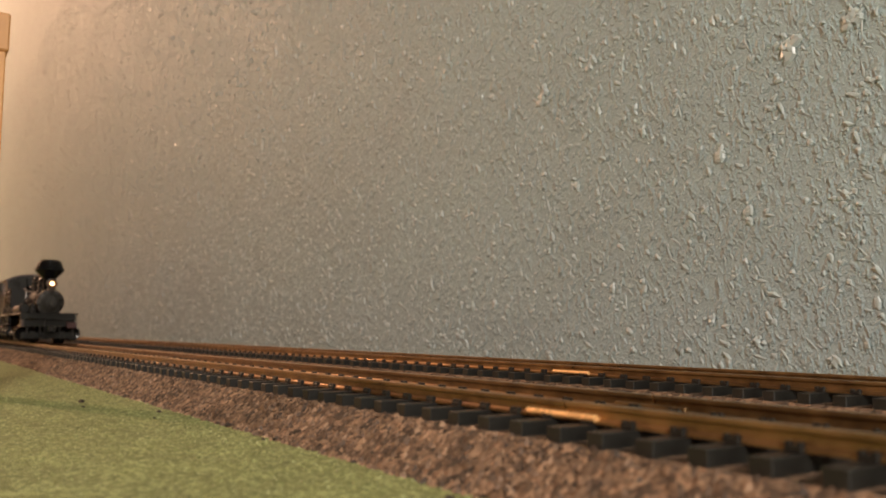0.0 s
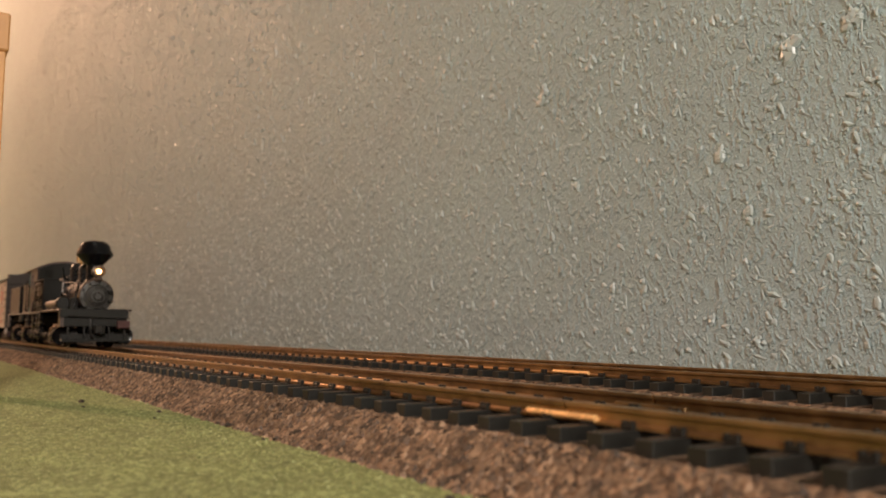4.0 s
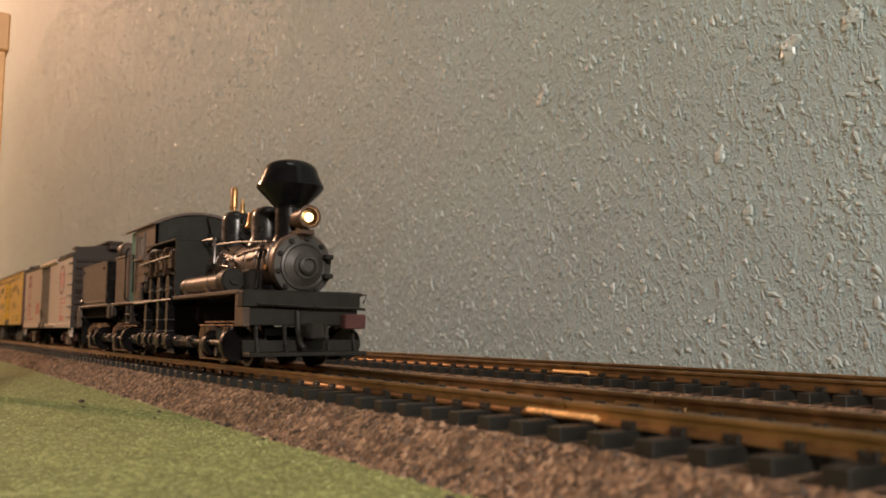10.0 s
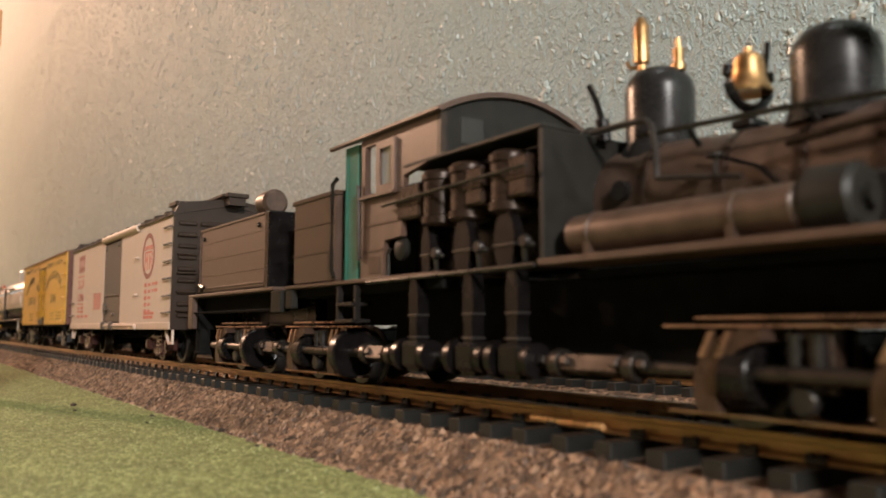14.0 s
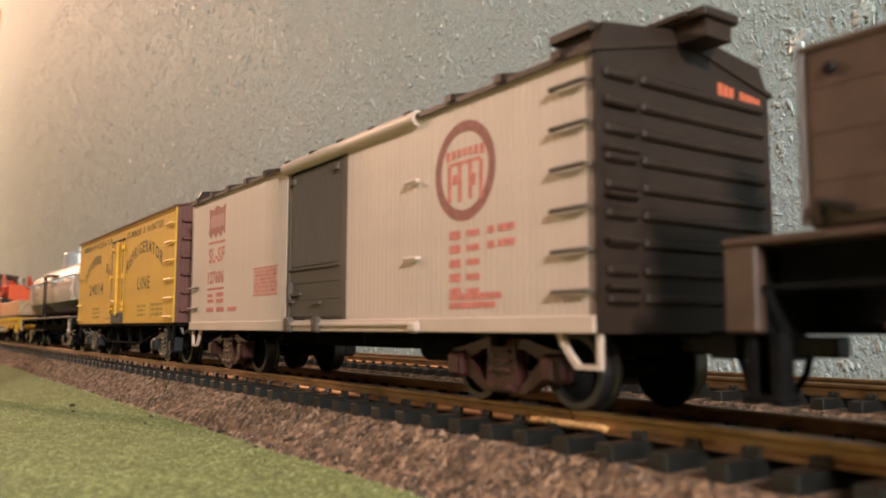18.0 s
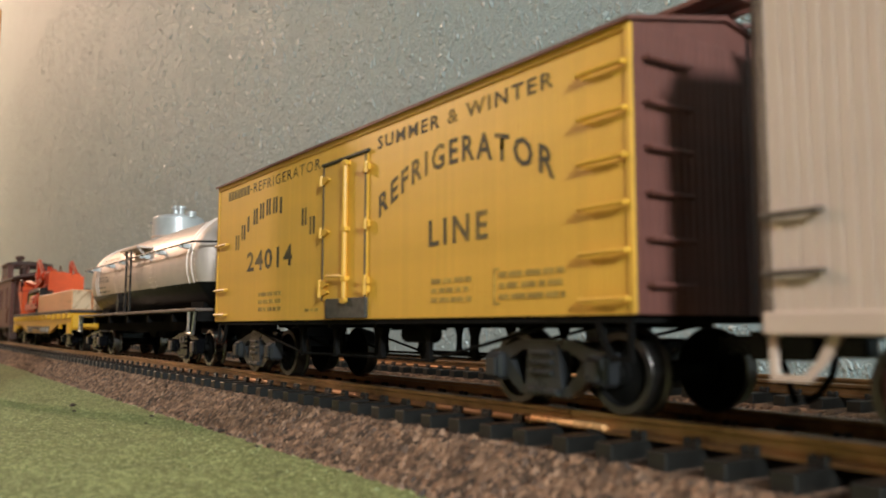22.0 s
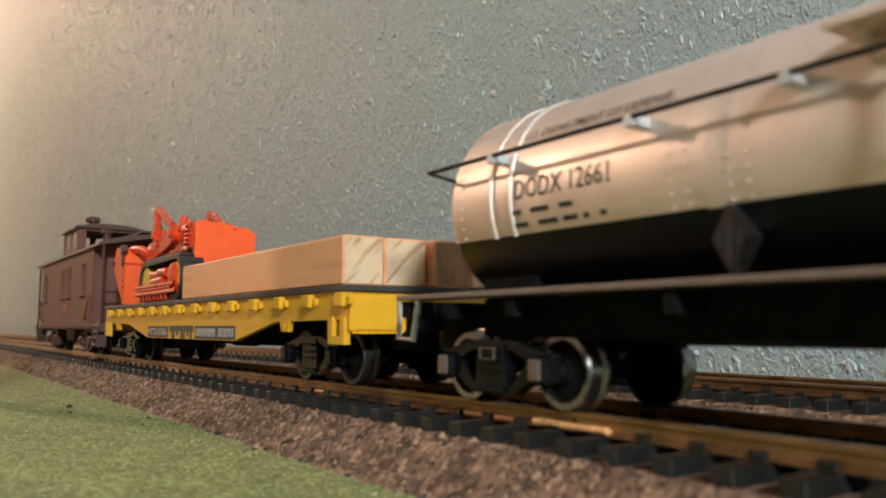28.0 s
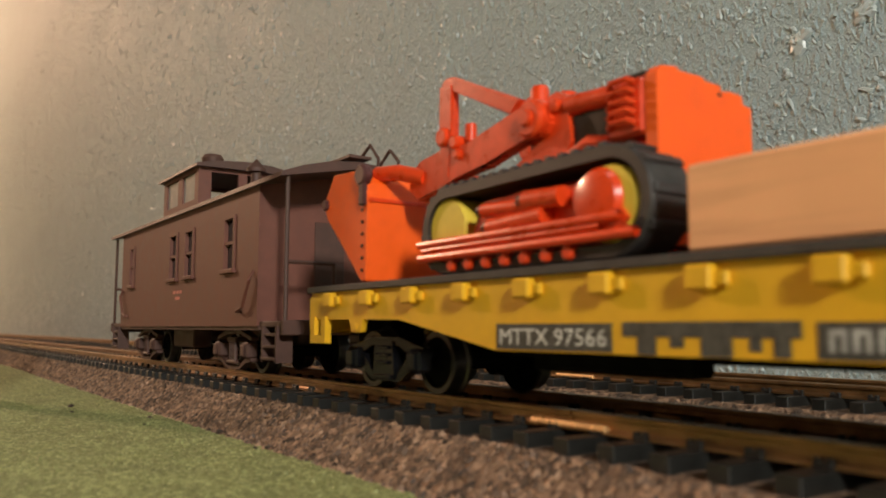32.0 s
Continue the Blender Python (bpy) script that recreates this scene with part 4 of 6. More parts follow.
        rects.append((x, x + w, z, z + 3.3))
    for r in rects:
        x0, x1, z0, z1 = r
        strokes = [r] if x1 - x0 < 1 else [(x0, x0 + 0.7, z0, z1), (x1 - 0.7, x1, z0, z1)]
        bars("name_letter", strokes, y, "wornink", car, "half-worn black letter block")
    for r in (scatter_bars(26.5, 36, 13.2, 17.2, 3, 8) + scatter_bars(42, 54, 13.2, 17.4, 3, 9) + [(40.8, 41.1, 12.9, 17.6), (40.8, 42.0, 17.3, 17.6), (40.8, 42.0, 12.9, 13.2)]
         + scatter_bars(-38.4, -27, 13.0, 17.6, 3, 10) + scatter_bars(-15.8, -9.6, 12.7, 13.7, 1, 12) + scatter_bars(-4.5, 0.2, 21.5, 25.0, 3, 13)):
        bars("small_print", [r], y, "faint", car)
    # truss rods and queen posts
    for yy in (-13.5, -5, 5, 13.5):
        part("truss_rod", tube(nb(), [(-50, yy, 10.2), (-22, yy, 5.2), (22, yy, 5.2), (50, yy, 10.6)], 0.26), "under", car)
    for x in (-22, -8, 8, 22):
        part("needle_beam", box(nb(), x - 0.6, x + 0.6, -15, 15, 10.0, 10.6), "under", car)
        for yy in (-13.5, -5, 5, 13.5):
            part("queen_post", prism(nb(), [(x - 1.1, 10.0), (x + 1.1, 10.0), (x + 0.45, 8.6), (x + 0.4, 6.4), (x + 0.8, 5.4), (x + 0.8, 4.9), (x - 0.8, 4.9), (x - 0.8, 5.4), (x - 0.4, 6.4), (x - 0.45, 8.6)], "xz", yy - 0.4, yy + 0.4), "under", car)
    bm = nb()
    box(bm, -60, 60, -2.4, 2.4, 10.0, 10.6)
    cyl(bm, "x", (12, -8.5, 9.0), 1.4, 8), box(bm, 4, 18, -9.4, -7.6, 9.6, 10.6)
    part("centre_sill", bm, "under", car)
    return car


# ---- the tank car ----
def tank_car():
    car = thing("tank_car", "aluminium-painted tank car with black belly and frame", "tank car", "freight cars of the train")
    zc, R, L = 27.2, 14.2, 66.0
    TX = 1.0

    def shell(z0, z1, seg=40):
        bm = nb()
        prof = [(0.5, -L - 3.2), (4, -L - 3.0), (8, -L - 2.2), (11.4, -L - 1.0), (13.4, -L + 0.6), (R, -L + 2.2), (R, L - 2.2), (13.4, L - 0.6), (11.4, L + 1.0), (8, L + 2.2), (4, L + 3.0), (0.5, L + 3.2)]
        lathe(bm, prof, (TX, 0, zc), "x", seg)
        for co, no in (((0, 0, z0), (0, 0, -1)), ((0, 0, z1), (0, 0, 1))):
            bmesh.ops.bisect_plane(bm, geom=bm.verts[:] + bm.edges[:] + bm.faces[:], plane_co=co, plane_no=no, clear_outer=True)
        return bm
    part("tank_top", shell(22.0, 60), "silver", car, "aluminium-painted upper shell")
    part("tank_belly", shell(0, 22.0), "belly", car, "satin black belly")

    def skin(z, off=0.05):
        return -math.sqrt(max((R + off) ** 2 - (z - zc) ** 2, 0.01))

    def band(x, w, material, name, r):
        bm = nb()
        lathe(bm, [(R, x - w), (r, x - w * 0.7), (r, x + w * 0.7), (R, x + w)], (TX, 0, zc), "x", 40, caps=False)
        bmesh.ops.bisect_plane(bm, geom=bm.verts[:] + bm.edges[:] + bm.faces[:], plane_co=(0, 0, 21.8), plane_no=(0, 0, -1), clear_outer=True)
        part(name, bm, material, car)
    for x in (-55.5, -51.5, 57.0, 61.0):
        band(x, 0.42, "silver", "tank_band", R + 0.28)
    for x in (-20.5, 22.0):
        band(x, 1.6, "silver", "tank_seam", R + 0.05)
    for x in (-26, -24, -19, -17, 20, 22, 26, -62, 63.5):
        bm = nb()
        for a in np.linspace(0.35, math.pi - 0.35, 26):
            yy, zz = -(R + 0.05) * math.sin(a), zc + (R + 0.05) * math.cos(a)
            if zz > 22:
                bmesh.ops.create_cube(bm, size=0.24, matrix=Matrix.Translation((x + TX, yy, zz)))
        tagged(part("rivet_row", bm, "silver", car), kind="stuff")
    # dome
    bm = nb()
    lathe(bm, [(8.4, 37), (8.4, 46.2), (7.8, 47.0), (6.0, 47.5), (0, 47.8)], (TX, 0, 0), "z", 36)
    dome = part("dome", bm, "silver2", car, "bright aluminium expansion dome")
    bm = nb()
    lathe(bm, [(8.4, 39.6), (8.65, 39.8), (8.65, 40.2), (8.4, 40.4)], (TX, 0, 0), "z", 36, caps=False)
    part("dome_seam", bm, "silver", dome)
    part("dome_grab", tube(nb(), [(TX + 8.6 * math.cos(a), 8.6 * math.sin(a), 45.0) for a in np.linspace(math.radians(200), math.radians(255), 8)], 0.4), "darksteel", dome)
    for x, y, h in ((-1.2, -0.6, 3.2), (0.9, 0.4, 3.0), (7.0, 2.0, 0.6)):
        bm = nb()
        lathe(bm, [(1.5, 46.5), (1.5, 48), (1.1, 48.2), (1.1, 46.8 + h), (1.7, 47.0 + h), (1.7, 47.8 + h), (0, 48.2 + h)], (TX + x, y, 0), "z", 14)
        part("valve", bm, "silver2", dome)
    # walkway, platforms, ladder, handrail
    part("walkway", box(nb(), -75, 73, -16.2, -11.5, 14.2, 14.95, 0.12), "walk", car, "narrow brown-black walkway")
    part("walkway", box(nb(), -75, 73, 11.5, 16.2, 14.1, 15.1, 0.12), "deck", car)
    bm = nb()
    box(bm, -6.8, 15.6, -16.6, -10.0, 34.8, 35.4, 0.1)
    box(bm, -6.8, 15.6, -16.8, -16.2, 34.7, 35.45, 0.1)
    tube(bm, [(-4, -16, 34.4), (-4, -13.0, 31.5)], 0.4), tube(bm, [(15, -16, 34.4), (15, -13.0, 31.5)], 0.4)
    part("dome_platform", bm, "silver", car, "aluminium-painted platform beside the dome")
    lad = nb()
    for x in (0.5, 6.2):
        box(lad, x - 0.3, x + 0.3, -16.5, -15.9, 15.1, 34.6)
    ladder = part("ladder", lad, "darksteel", car)
    for z in (21.4, 26.4, 32.0):
        part("rung", box(nb(), 0.5, 6.2, -16.45, -16.0, z - 0.22, z + 0.22), "darksteel", ladder)
    bm = nb()
    for s in (-1, 1):
        tube(bm, [(-66, s * 13.0, 31.6), (-66.5, s * 16.0, 32.2), (67.5, s * 16.0, 32.2), (69.5, s * 13.0, 32.2)], 0.3)
    tube(bm, [(69.5, -13, 32.2), (72, -7, 32.2), (72, 7, 32.2), (69.5, 13, 32.2)], 0.3)
    tube(bm, [(-66.5, -16, 32.2), (-70.5, -7, 32.2), (-70.5, 7, 32.2), (-66.5, 16, 32.2)], 0.3)
    part("handrail", bm, "darksteel", car)
    for x in (-52, -28.5, -10.5, 17.5, 35, 58):
        bm = nb()
        prism(bm, [(x - 0.7, 31.3), (x + 0.7, 31.3), (x + 0.4, 32.5), (x - 0.4, 32.5)], "xz", -16.3, -13.0)
        cyl(bm, "y", (x, -14.4, 31.7), 0.65, 1.6, 10, 0.2)
        part("rail_bracket", bm, "silver2", car)
    # lettering
    letters("lettering", "DODX 12661", -49.5, -33.3, 26.3, 28.8, 0, "ink", car, curve=skin)
    letters("lettering", "U.S. DEPARTMENT OF DEFENSE", -49.4, -25.7, 34.1, 35.3, 0, "ink", car, curve=lambda z: skin(z, 0.22), bold=0.01)
    for x0, x1, z0 in ((-50.4, -48.6, 25.3), (-46.7, -43.4, 25.3), (-41.5, -39.3, 25.3), (-50.0, -47.6, 23.7), (-45.6, -42.2, 23.7), (-41.2, -38.8, 23.7), (-37.8, -37.0, 23.7), (-35.2, -34.2, 23.7)):
        bars("small_print", [(x0, x1, z0 - 0.9, z0 - 0.3)], 0, "grey_frame", car, curve=skin)
    bm = nb()
    prism(bm, [(-19.9, 18.6), (-17.9, 21.9), (-15.9, 18.6), (-17.9, 15.3)], "xz", -14.4, -12.0)
    plac = part("placard_holder", bm, "darksteel", car, "diamond placard holder")
    bars("placard", [(-19.3, -18.8, 17.9, 19.3), (-18.2, -17.6, 16.6, 20.6), (-17.0, -16.5, 17.9, 19.3)], -14.45, "grey_frame", plac)
    # frame
    part("centre_sill", box(nb(), -74, 72, -4, 4, 8.2, 13.6, 0.3), "under", car)
    for y in (-10.3, 10.3):
        part("side_sill", box(nb(), -60, 58, y - 0.7, y + 0.7, 9.0, 14.0), "under", car)
    for x in (-74, -50, -25, 0, 25, 50, 71):
        for y0, y1 in ((-15.5, -11.1), (-9.5, -4.1), (4.1, 9.5), (11.1, 15.5)):
            part("cross_bearer", box(nb(), x, x + 1.6, y0, y1, 11.6, 14.0), "under", car)
    for x in (-56, 55):
        part("tank_saddle", box(nb(), x - 6, x + 6, -10, 10, 14.1, 19.0, 0.6), "under", car)
    bm = nb()
    prism(bm, [(3.6, 9.4), (4.6, 8.0), (6.0, 7.3), (8.2, 7.0), (10.4, 7.2), (11.8, 8.0), (12.6, 9.4)], "xz", -9, 6)
    cyl(bm, "y", (14.2, -6.0, 7.9), 1.0, 5.0, 14, 0.2), cyl(bm, "y", (17.2, -6.0, 8.2), 1.6, 5.0, 14, 0.3)
    box(bm, 2.0, 30.0, -8.6, -5.0, 8.5, 9.3, 0.1)
    part("bottom_outlet", bm, "under", car)
    for a, b in ((-76.2, -70.4), (64.6, 70.4)):
        for s in (-1, 1):
            part("sill_step", tube(nb(), [(a + 1.5, s * 15.6, 14.1), (a + 1.5, s * 15.8, 8.6), (b - 0.4, s * 15.8, 8.4), (b + 0.8, s * 15.6, 14.1)], 0.5), "steel", car)
    for a, b in ((-80.5, -70.0), (68.0, 78.5)):
        part("draft_gear", box(nb(), a, b, -3.6, 3.6, 6.8, 13.5, 0.3), "under", car)
    part("end_sill", box(nb(), -76.0, -74.4, -15.4, 15.4, 11.8, 14.1, 0.2), "under", car)
    truck(car, 55.5, "gloss", rim="chrome"), truck(car, -55.5, "gloss", rim="chrome")
    coupler(car, 73, 1), coupler(car, -75, -1)
    return car


# ---- the flat car and its load ----
def flat_car():
    car = thing("flat_car", "bright yellow plastic flat car with a dark grey deck", "flat car", "freight cars of the train")
    L, W = 87.6, 16.4
    part("deck", box(nb(), -L - 0.6, L + 0.6, -W - 0.7, W + 0.7, 16.2, 17.3, 0.15), "deck", car, "dark grey deck")
    out = [(-L, 16.2), (-L, 11.6), (-57.5, 11.3), (-34.5, 7.3), (35.5, 7.3), (57.5, 11.3), (L, 11.6), (L, 16.2)]
    for s in (-1, 1):
        side = part("side_sill", prism(nb(), out, "xz", s * W, s * (W - 1.2)), "flatyel", car)
        for i in range(14):
            x = -78.5 + i * 12.75 - 2.0
            bm = nb()
            box(bm, x, x + 3.0, min(s * W, s * (W + 1.5)), max(s * W, s * (W + 1.5)), 13.6, 16.0, 0.25)
            box(bm, x + 2.6, x + 4.4, min(s * W, s * (W + 0.8)), max(s * W, s * (W + 0.8)), 13.9, 15.4, 0.25)
            part("stake_pocket", bm, "flatyel", side)
        for x in (-70.6, 62.5):
            bm = nb()
            prism(bm, [(x - 2.4, 11.6), (x + 2.4, 11.6), (x + 1.4, 9.4), (x - 1.4, 9.4)], "xz", s * (W + 0.2), s * (W - 0.8))
            cyl(bm, "y", (x, s * (W + 0.2), 10.3), 0.6, 0.4, 8)
            part("jacking_pad", bm, "flatyel", side)
    for d in (-1, 1):
        bm = nb()
        box(bm, min(d * L, d * (L - 1.6)), max(d * L, d * (L - 1.6)), -W, W, 11.8, 16.2, 0.3)
        box(bm, min(d * L, d * (L + 0.8)), max(d * L, d * (L + 0.8)), -W, -5.5, 9.2, 16.0, 0.7)
        box(bm, min(d * L, d * (L + 0.8)), max(d * L, d * (L + 0.8)), -5.5, 4, 12.2, 16.0, 0.5)
        part("end_sill", bm, "flatyel", car)
        for s in (-1, 1):
            a, b = (L - 6.2, L - 0.4) if d > 0 else (-L + 0.6, -L + 6.4)
            bm = nb()
            y0, y1 = s * (W + 0.5), s * (W - 0.7)
            prism(bm, [(a, 12), (a, 7.4), (b, 7.4), (b, 12), (b - 1.6, 12), (b - 1.6, 8.8), (a + 1.6, 8.8), (a + 1.6, 12)], "xz", y0, y1)
            part("step", bm, "flatyel", car)
    part("sign_plate", box(nb(), -34.0, -14.5, -W - 0.1, -W + 0.2, 7.5, 10.6), "ink", car)
    letters("lettering", "MTTX 97566", -33.2, -15.2, 8.1, 10.0, -W - 0.16, "white", car)
    bm = nb()
    for a, b, c, d in ((-13.0, 7.0, 9.2, 10.7), (-11.0, -8.6, 7.4, 9.2), (-6.8, -5.2, 8.2, 9.2), (-3.2, 0.2, 7.4, 9.2), (2.0, 3.2, 8.0, 9.2), (4.4, 6.0, 7.5, 9.2)):
        box(bm, a, b, -W - 0.1, -W + 0.1, c, d)
    part("emblem", bm, "ink", car, "black block emblem")
    part("sign_plate", box(nb(), 8.4, 36.0, -W - 0.1, -W + 0.2, 7.5, 10.6), "ink", car)
    rects = []
    for i in range(13):
        if i == 7:
            continue
        x = 9.4 + i * 2.02
        rects += [[(x, x + 0.5, 8.1, 10.0), (x + 1.0, x + 1.5, 8.1, 10.0), (x + 0.5, x + 1.0, 9.5, 10.0)]]
    for strokes in rects:
        bars("company_letter", strokes, -W - 0.14, "grey_ink", car)
    bm = nb()
    box(bm, -60, 60, -3.4, 3.4, 6.0, 16.2, 0.2)
    box(bm, -L + 1, L - 1, -W + 1, W - 1, 14.0, 16.2)
    box(bm, -36, -10, -9, -5, 4.6, 8.6, 0.5)
    cyl(bm, "x", (18, -7, 8), 2.2, 12)
    part("underframe", bm, "under", car)
    for d in (-1, 1):
        part("draft_gear", box(nb(), min(d * (L - 9), d * (L + 4)), max(d * (L - 9), d * (L + 4)), -4.6, 4.6, 6.2, 12.0, 0.3), "under", car)
    truck(car, 67.0, "gloss"), truck(car, -67.0, "gloss")
    coupler(car, L - 1, 1), coupler(car, -L + 1, -1)
    return car


def timber(label, i, x0, x1):
    """One squared stick of pine; the end faces show end grain."""
    bm = nb()
    y0, y1 = ((-15.9, -7.8), (-7.6, 1.2), (1.5, 9.6), (9.8, 16.3))[i]
    box(bm, x0, x1, y0, y1, 17.32, 26.0, 0.4)
    ob = tagged(new("timber", mesh_of("timber", bm, "wood")), label, "timber", "timbers on the flat car")
    ob.data.materials.append(M["oldend" if i == 2 else "woodend"])
    for p in ob.data.polygons:
        if abs(p.normal.x) > 0.8:
            p.material_index = 1
    return ob


def bulldozer():
    dz = thing("track_loader", "glossy orange-red toy track loader with black rubber tracks", "track loader")
    z0 = 17.3

    def up(pts):
        return [(x, z0 + z) for x, z in pts]
    for y0, y1 in ((-14.6, -8.0), (4.5, 11.0)):
        # rubber track round idler and sprocket
        ci, ri, cs, rs = (-48.0, z0 + 6.6), 6.3, (-16.6, z0 + 6.8), 6.5
        pts = []
        for i in range(17):
            a = math.pi / 2 + math.pi * i / 16
            pts.append((ci[0] + ri * math.cos(a), ci[1] + ri * math.sin(a)))
        for i in range(17):
            a = -math.pi / 2 + math.pi * i / 16
            pts.append((cs[0] + rs * math.cos(a), cs[1] + rs * math.sin(a)))
        bm = nb()
        n = len(pts)
        loops = []
        for off, y in ((0.0, y0 + 0.3), (0.0, y1 - 0.3), (-0.3, y1), (-1.6, y1), (-1.6, y0), (-0.3, y0)):
            ring = []
            for i, (x, z) in enumerate(pts):
                c, r = (ci, ri) if i < 17 else (cs, rs)
                k = (r + off) / r
                ring.append(bm.verts.new((c[0] + (x - c[0]) * k, y, c[1] + (z - c[1]) * k)))
            loops.append(ring)
        for a in range(6):
            A, B = loops[a], loops[(a + 1) % 6]
            for i in range(n):
                j = (i + 1) % n
                bm.faces.new((A[i], A[j], B[j], B[i]))
        tr = part("rubber_track", bm, "rubber", dz, "black ribbed rubber track")
        me = mesh_of("tread", box(nb(), -0.55, 0.55, (y0 - y1) / 2 + 0.2, (y1 - y0) / 2 - 0.2, -0.3, 0.42, 0.12), "rubber")
        path = pts + [pts[0]]
        for (xa, za), (xb, zb) in zip(path, path[1:]):
            d = math.hypot(xb - xa, zb - za)
            m = max(1, round(d / 2.2)) if d > 3 else 1
            for k in range(m):
                f = (k + 0.5) / m
                x, z = xa + (xb - xa) * f, za + (zb - za) * f
                q = math.atan2(zb - za, xb - xa)
                if z > z0 + 1.5 and (d > 3 or round(z * 7) % 2):
                    b = new("tread", me)
                    b.parent = tr
                    b.matrix_basis = Matrix.Translation(Vector((x, (y0 + y1) / 2, z)) * MM) @ Matrix.Rotation(math.pi - q, 4, "Y")
        bm = nb()
        cyl(bm, "y", (ci[0] - 0.3, (y0 + y1) / 2, ci[1] + 0.3), 4.5, y1 - y0 - 1.2, 28, 0.35)
        part("idler", bm, "wheelyel", dz, "yellow front idler")
        bm = nb()
        cyl(bm, "y", (cs[0] - 0.2, (y0 + y1) / 2, cs[1] - 0.2), 4.4, y1 - y0 - 0.6, 28, 0.3)
        part("sprocket", bm, "wheelyel", dz, "yellow rear sprocket")
        bm = nb()
        lathe(bm, [(0, -0.9), (1.6, -0.85), (3.2, -0.4), (3.7, 0.3), (3.7, 1.2)], (cs[0] - 1.5, y0 - 0.2, cs[1] + 0.3), "y", 26)
        cover = part("sprocket_cover", bm, "orange", dz, "domed orange-red cover with chipped paint")
        for x, z, q in ((1.0, 1.2, 0.9), (1.3, -1.0, 0.7)):
            part("chip", box(nb(), cs[0] - 0.6 + x - q * 0.4, cs[0] - 0.6 + x + q * 0.4, y0 - 0.62, y0 - 0.2, cs[1] + z - q, cs[1] + z + q * 0.5, 0.1), "steel", cover, "bare metal where the paint has chipped")
        # frame: two long rails, rollers and ram barrels
        bm = nb()
        for z, r, xa, xb in ((2.9, 0.62, -53.4, -14.8), (4.9, 0.55, -53.6, -17.0), (4.0, 0.35, -52.6, -20.0)):
            tube(bm, [(xa, y0 - 0.8, z0 + z - 0.1), (xb + 3, y0 - 0.8, z0 + z), (xb, y0 - 0.4, z0 + z + 0.6)], r, 10)
        prism(bm, up([(-53, 2.2), (-16, 2.4), (-13.4, 4.6), (-14.4, 5.8), (-20, 4.6), (-52, 5.2)]), "xz", y0 - 0.3, y0 + 2.5)
        part("track_frame", bm, "orange", dz)
        part("frame_web", prism(nb(), up([(-44, 5.2), (-22, 5.4), (-21, 9.6), (-33, 10.4), (-41, 9.4)]), "xz", y0 + 1.6, y0 + 3.0), "orange", dz)
        for xa, za, xb, zb, r in ((-37.6, 5.9, -27.0, 6.4, 1.35), (-39.2, 8.4, -29.0, 8.0, 1.0), (-30.5, 8.6, -24.0, 8.4, 1.3)):
            barrel = part("ram_barrel", tube(nb(), [(xa, y0 + 0.2, z0 + za), (xa + 0.5, y0 + 0.2, z0 + za), (xb, y0 + 0.4, z0 + zb)], r, 12), "orange", dz)
            part("barrel_tip", tube(nb(), [(xa - 0.9, y0 + 0.2, z0 + za), (xa + 0.1, y0 + 0.2, z0 + za)], r * 0.8, 12), "darksteel", barrel)
        for i in range(7):
            part("roller", cyl(nb(), "y", (-46 + i * 3.9, y0 + 0.2, z0 + 1.5), 0.95, 1.8, 12, 0.25), "orange", dz)
    # hull, upright plates and pipes
    bm = nb()
    box(bm, -52, -14, -7.6, 4.2, z0 + 3, z0 + 11.5, 0.6)
    prism(bm, up([(-46, 11), (-24, 11), (-24, 16), (-30, 18), (-38, 15)]), "xz", -6.6, 4)
    box(bm, -29, -20, -6.6, 5.0, z0 + 10, z0 + 16.0, 0.5)
    part("hull", bm, "orange", dz)
    bm = nb()
    prism(bm, up([(-32.2, 23.2), (-30.6, 23.6), (-28.9, 22.6), (-28.0, 16.5), (-30.0, 13.6), (-39.5, 13.4), (-38.7, 15.2), (-34.0, 17.6)]), "xz", -9.0, -7.2)
    plate = part("side_plate", bm, "orange", dz)
    part("lever_knob", cyl(nb(), "y", (-30.6, -9.3, z0 + 21.6), 0.9, 1.2, 12, 0.25), "orange", plate)
    # Dark block stands for the shaded gap under the fuel tank.
    part("engine_block", box(nb(), -28.4, -19.5, -8.4, -6, z0 + 12.4, z0 + 20.0, 0.3), "darksteel", dz)
    part("fuel_tank", tube(nb(), [(-29, -8.2, z0 + 21.4), (-20, -8.2, z0 + 20.9)], 1.35, 14), "orange", dz)
    part("engine_pipe", tube(nb(), [(-28, -8.8, z0 + 14.4), (-24.5, -9.2, z0 + 15.4), (-21, -9.0, z0 + 14.8)], 1.1, 10), "orange", dz)
    for x, y, h, r in ((-36.8, -6.4, 26.2, 1.35), (-32.8, -5.0, 24.6, 1.5)):
        bm = nb()
        lathe(bm, [(r, 15), (r, h - 0.6), (r * 0.8, h), (r * 0.5, h), (r * 0.5, h - 1), (0, h - 1)], (x, y, z0), "z", 14)
        part("exhaust_pipe", bm, "orange", dz)
    grille = part("grille", box(nb(), -20.4, -14.6, -10.6, -7.2, z0 + 14.6, z0 + 21.4, 0.5), "orange", dz)
    for i in range(5):
        part("grille_slat", tube(nb(), [(-19.9, -10.6, z0 + 16.0 + i * 1.2), (-19.0, -11.3, z0 + 16.4 + i * 1.2), (-16.4, -11.4, z0 + 16.4 + i * 1.2), (-15.6, -10.8, z0 + 15.9 + i * 1.2)], 0.38, 8), "orange", grille)
    part("radiator_cap", box(nb(), -18.4, -14.6, -10.2, -8.2, z0 + 21.3, z0 + 22.1, 0.2), "darksteel", grille)
    bm = nb()
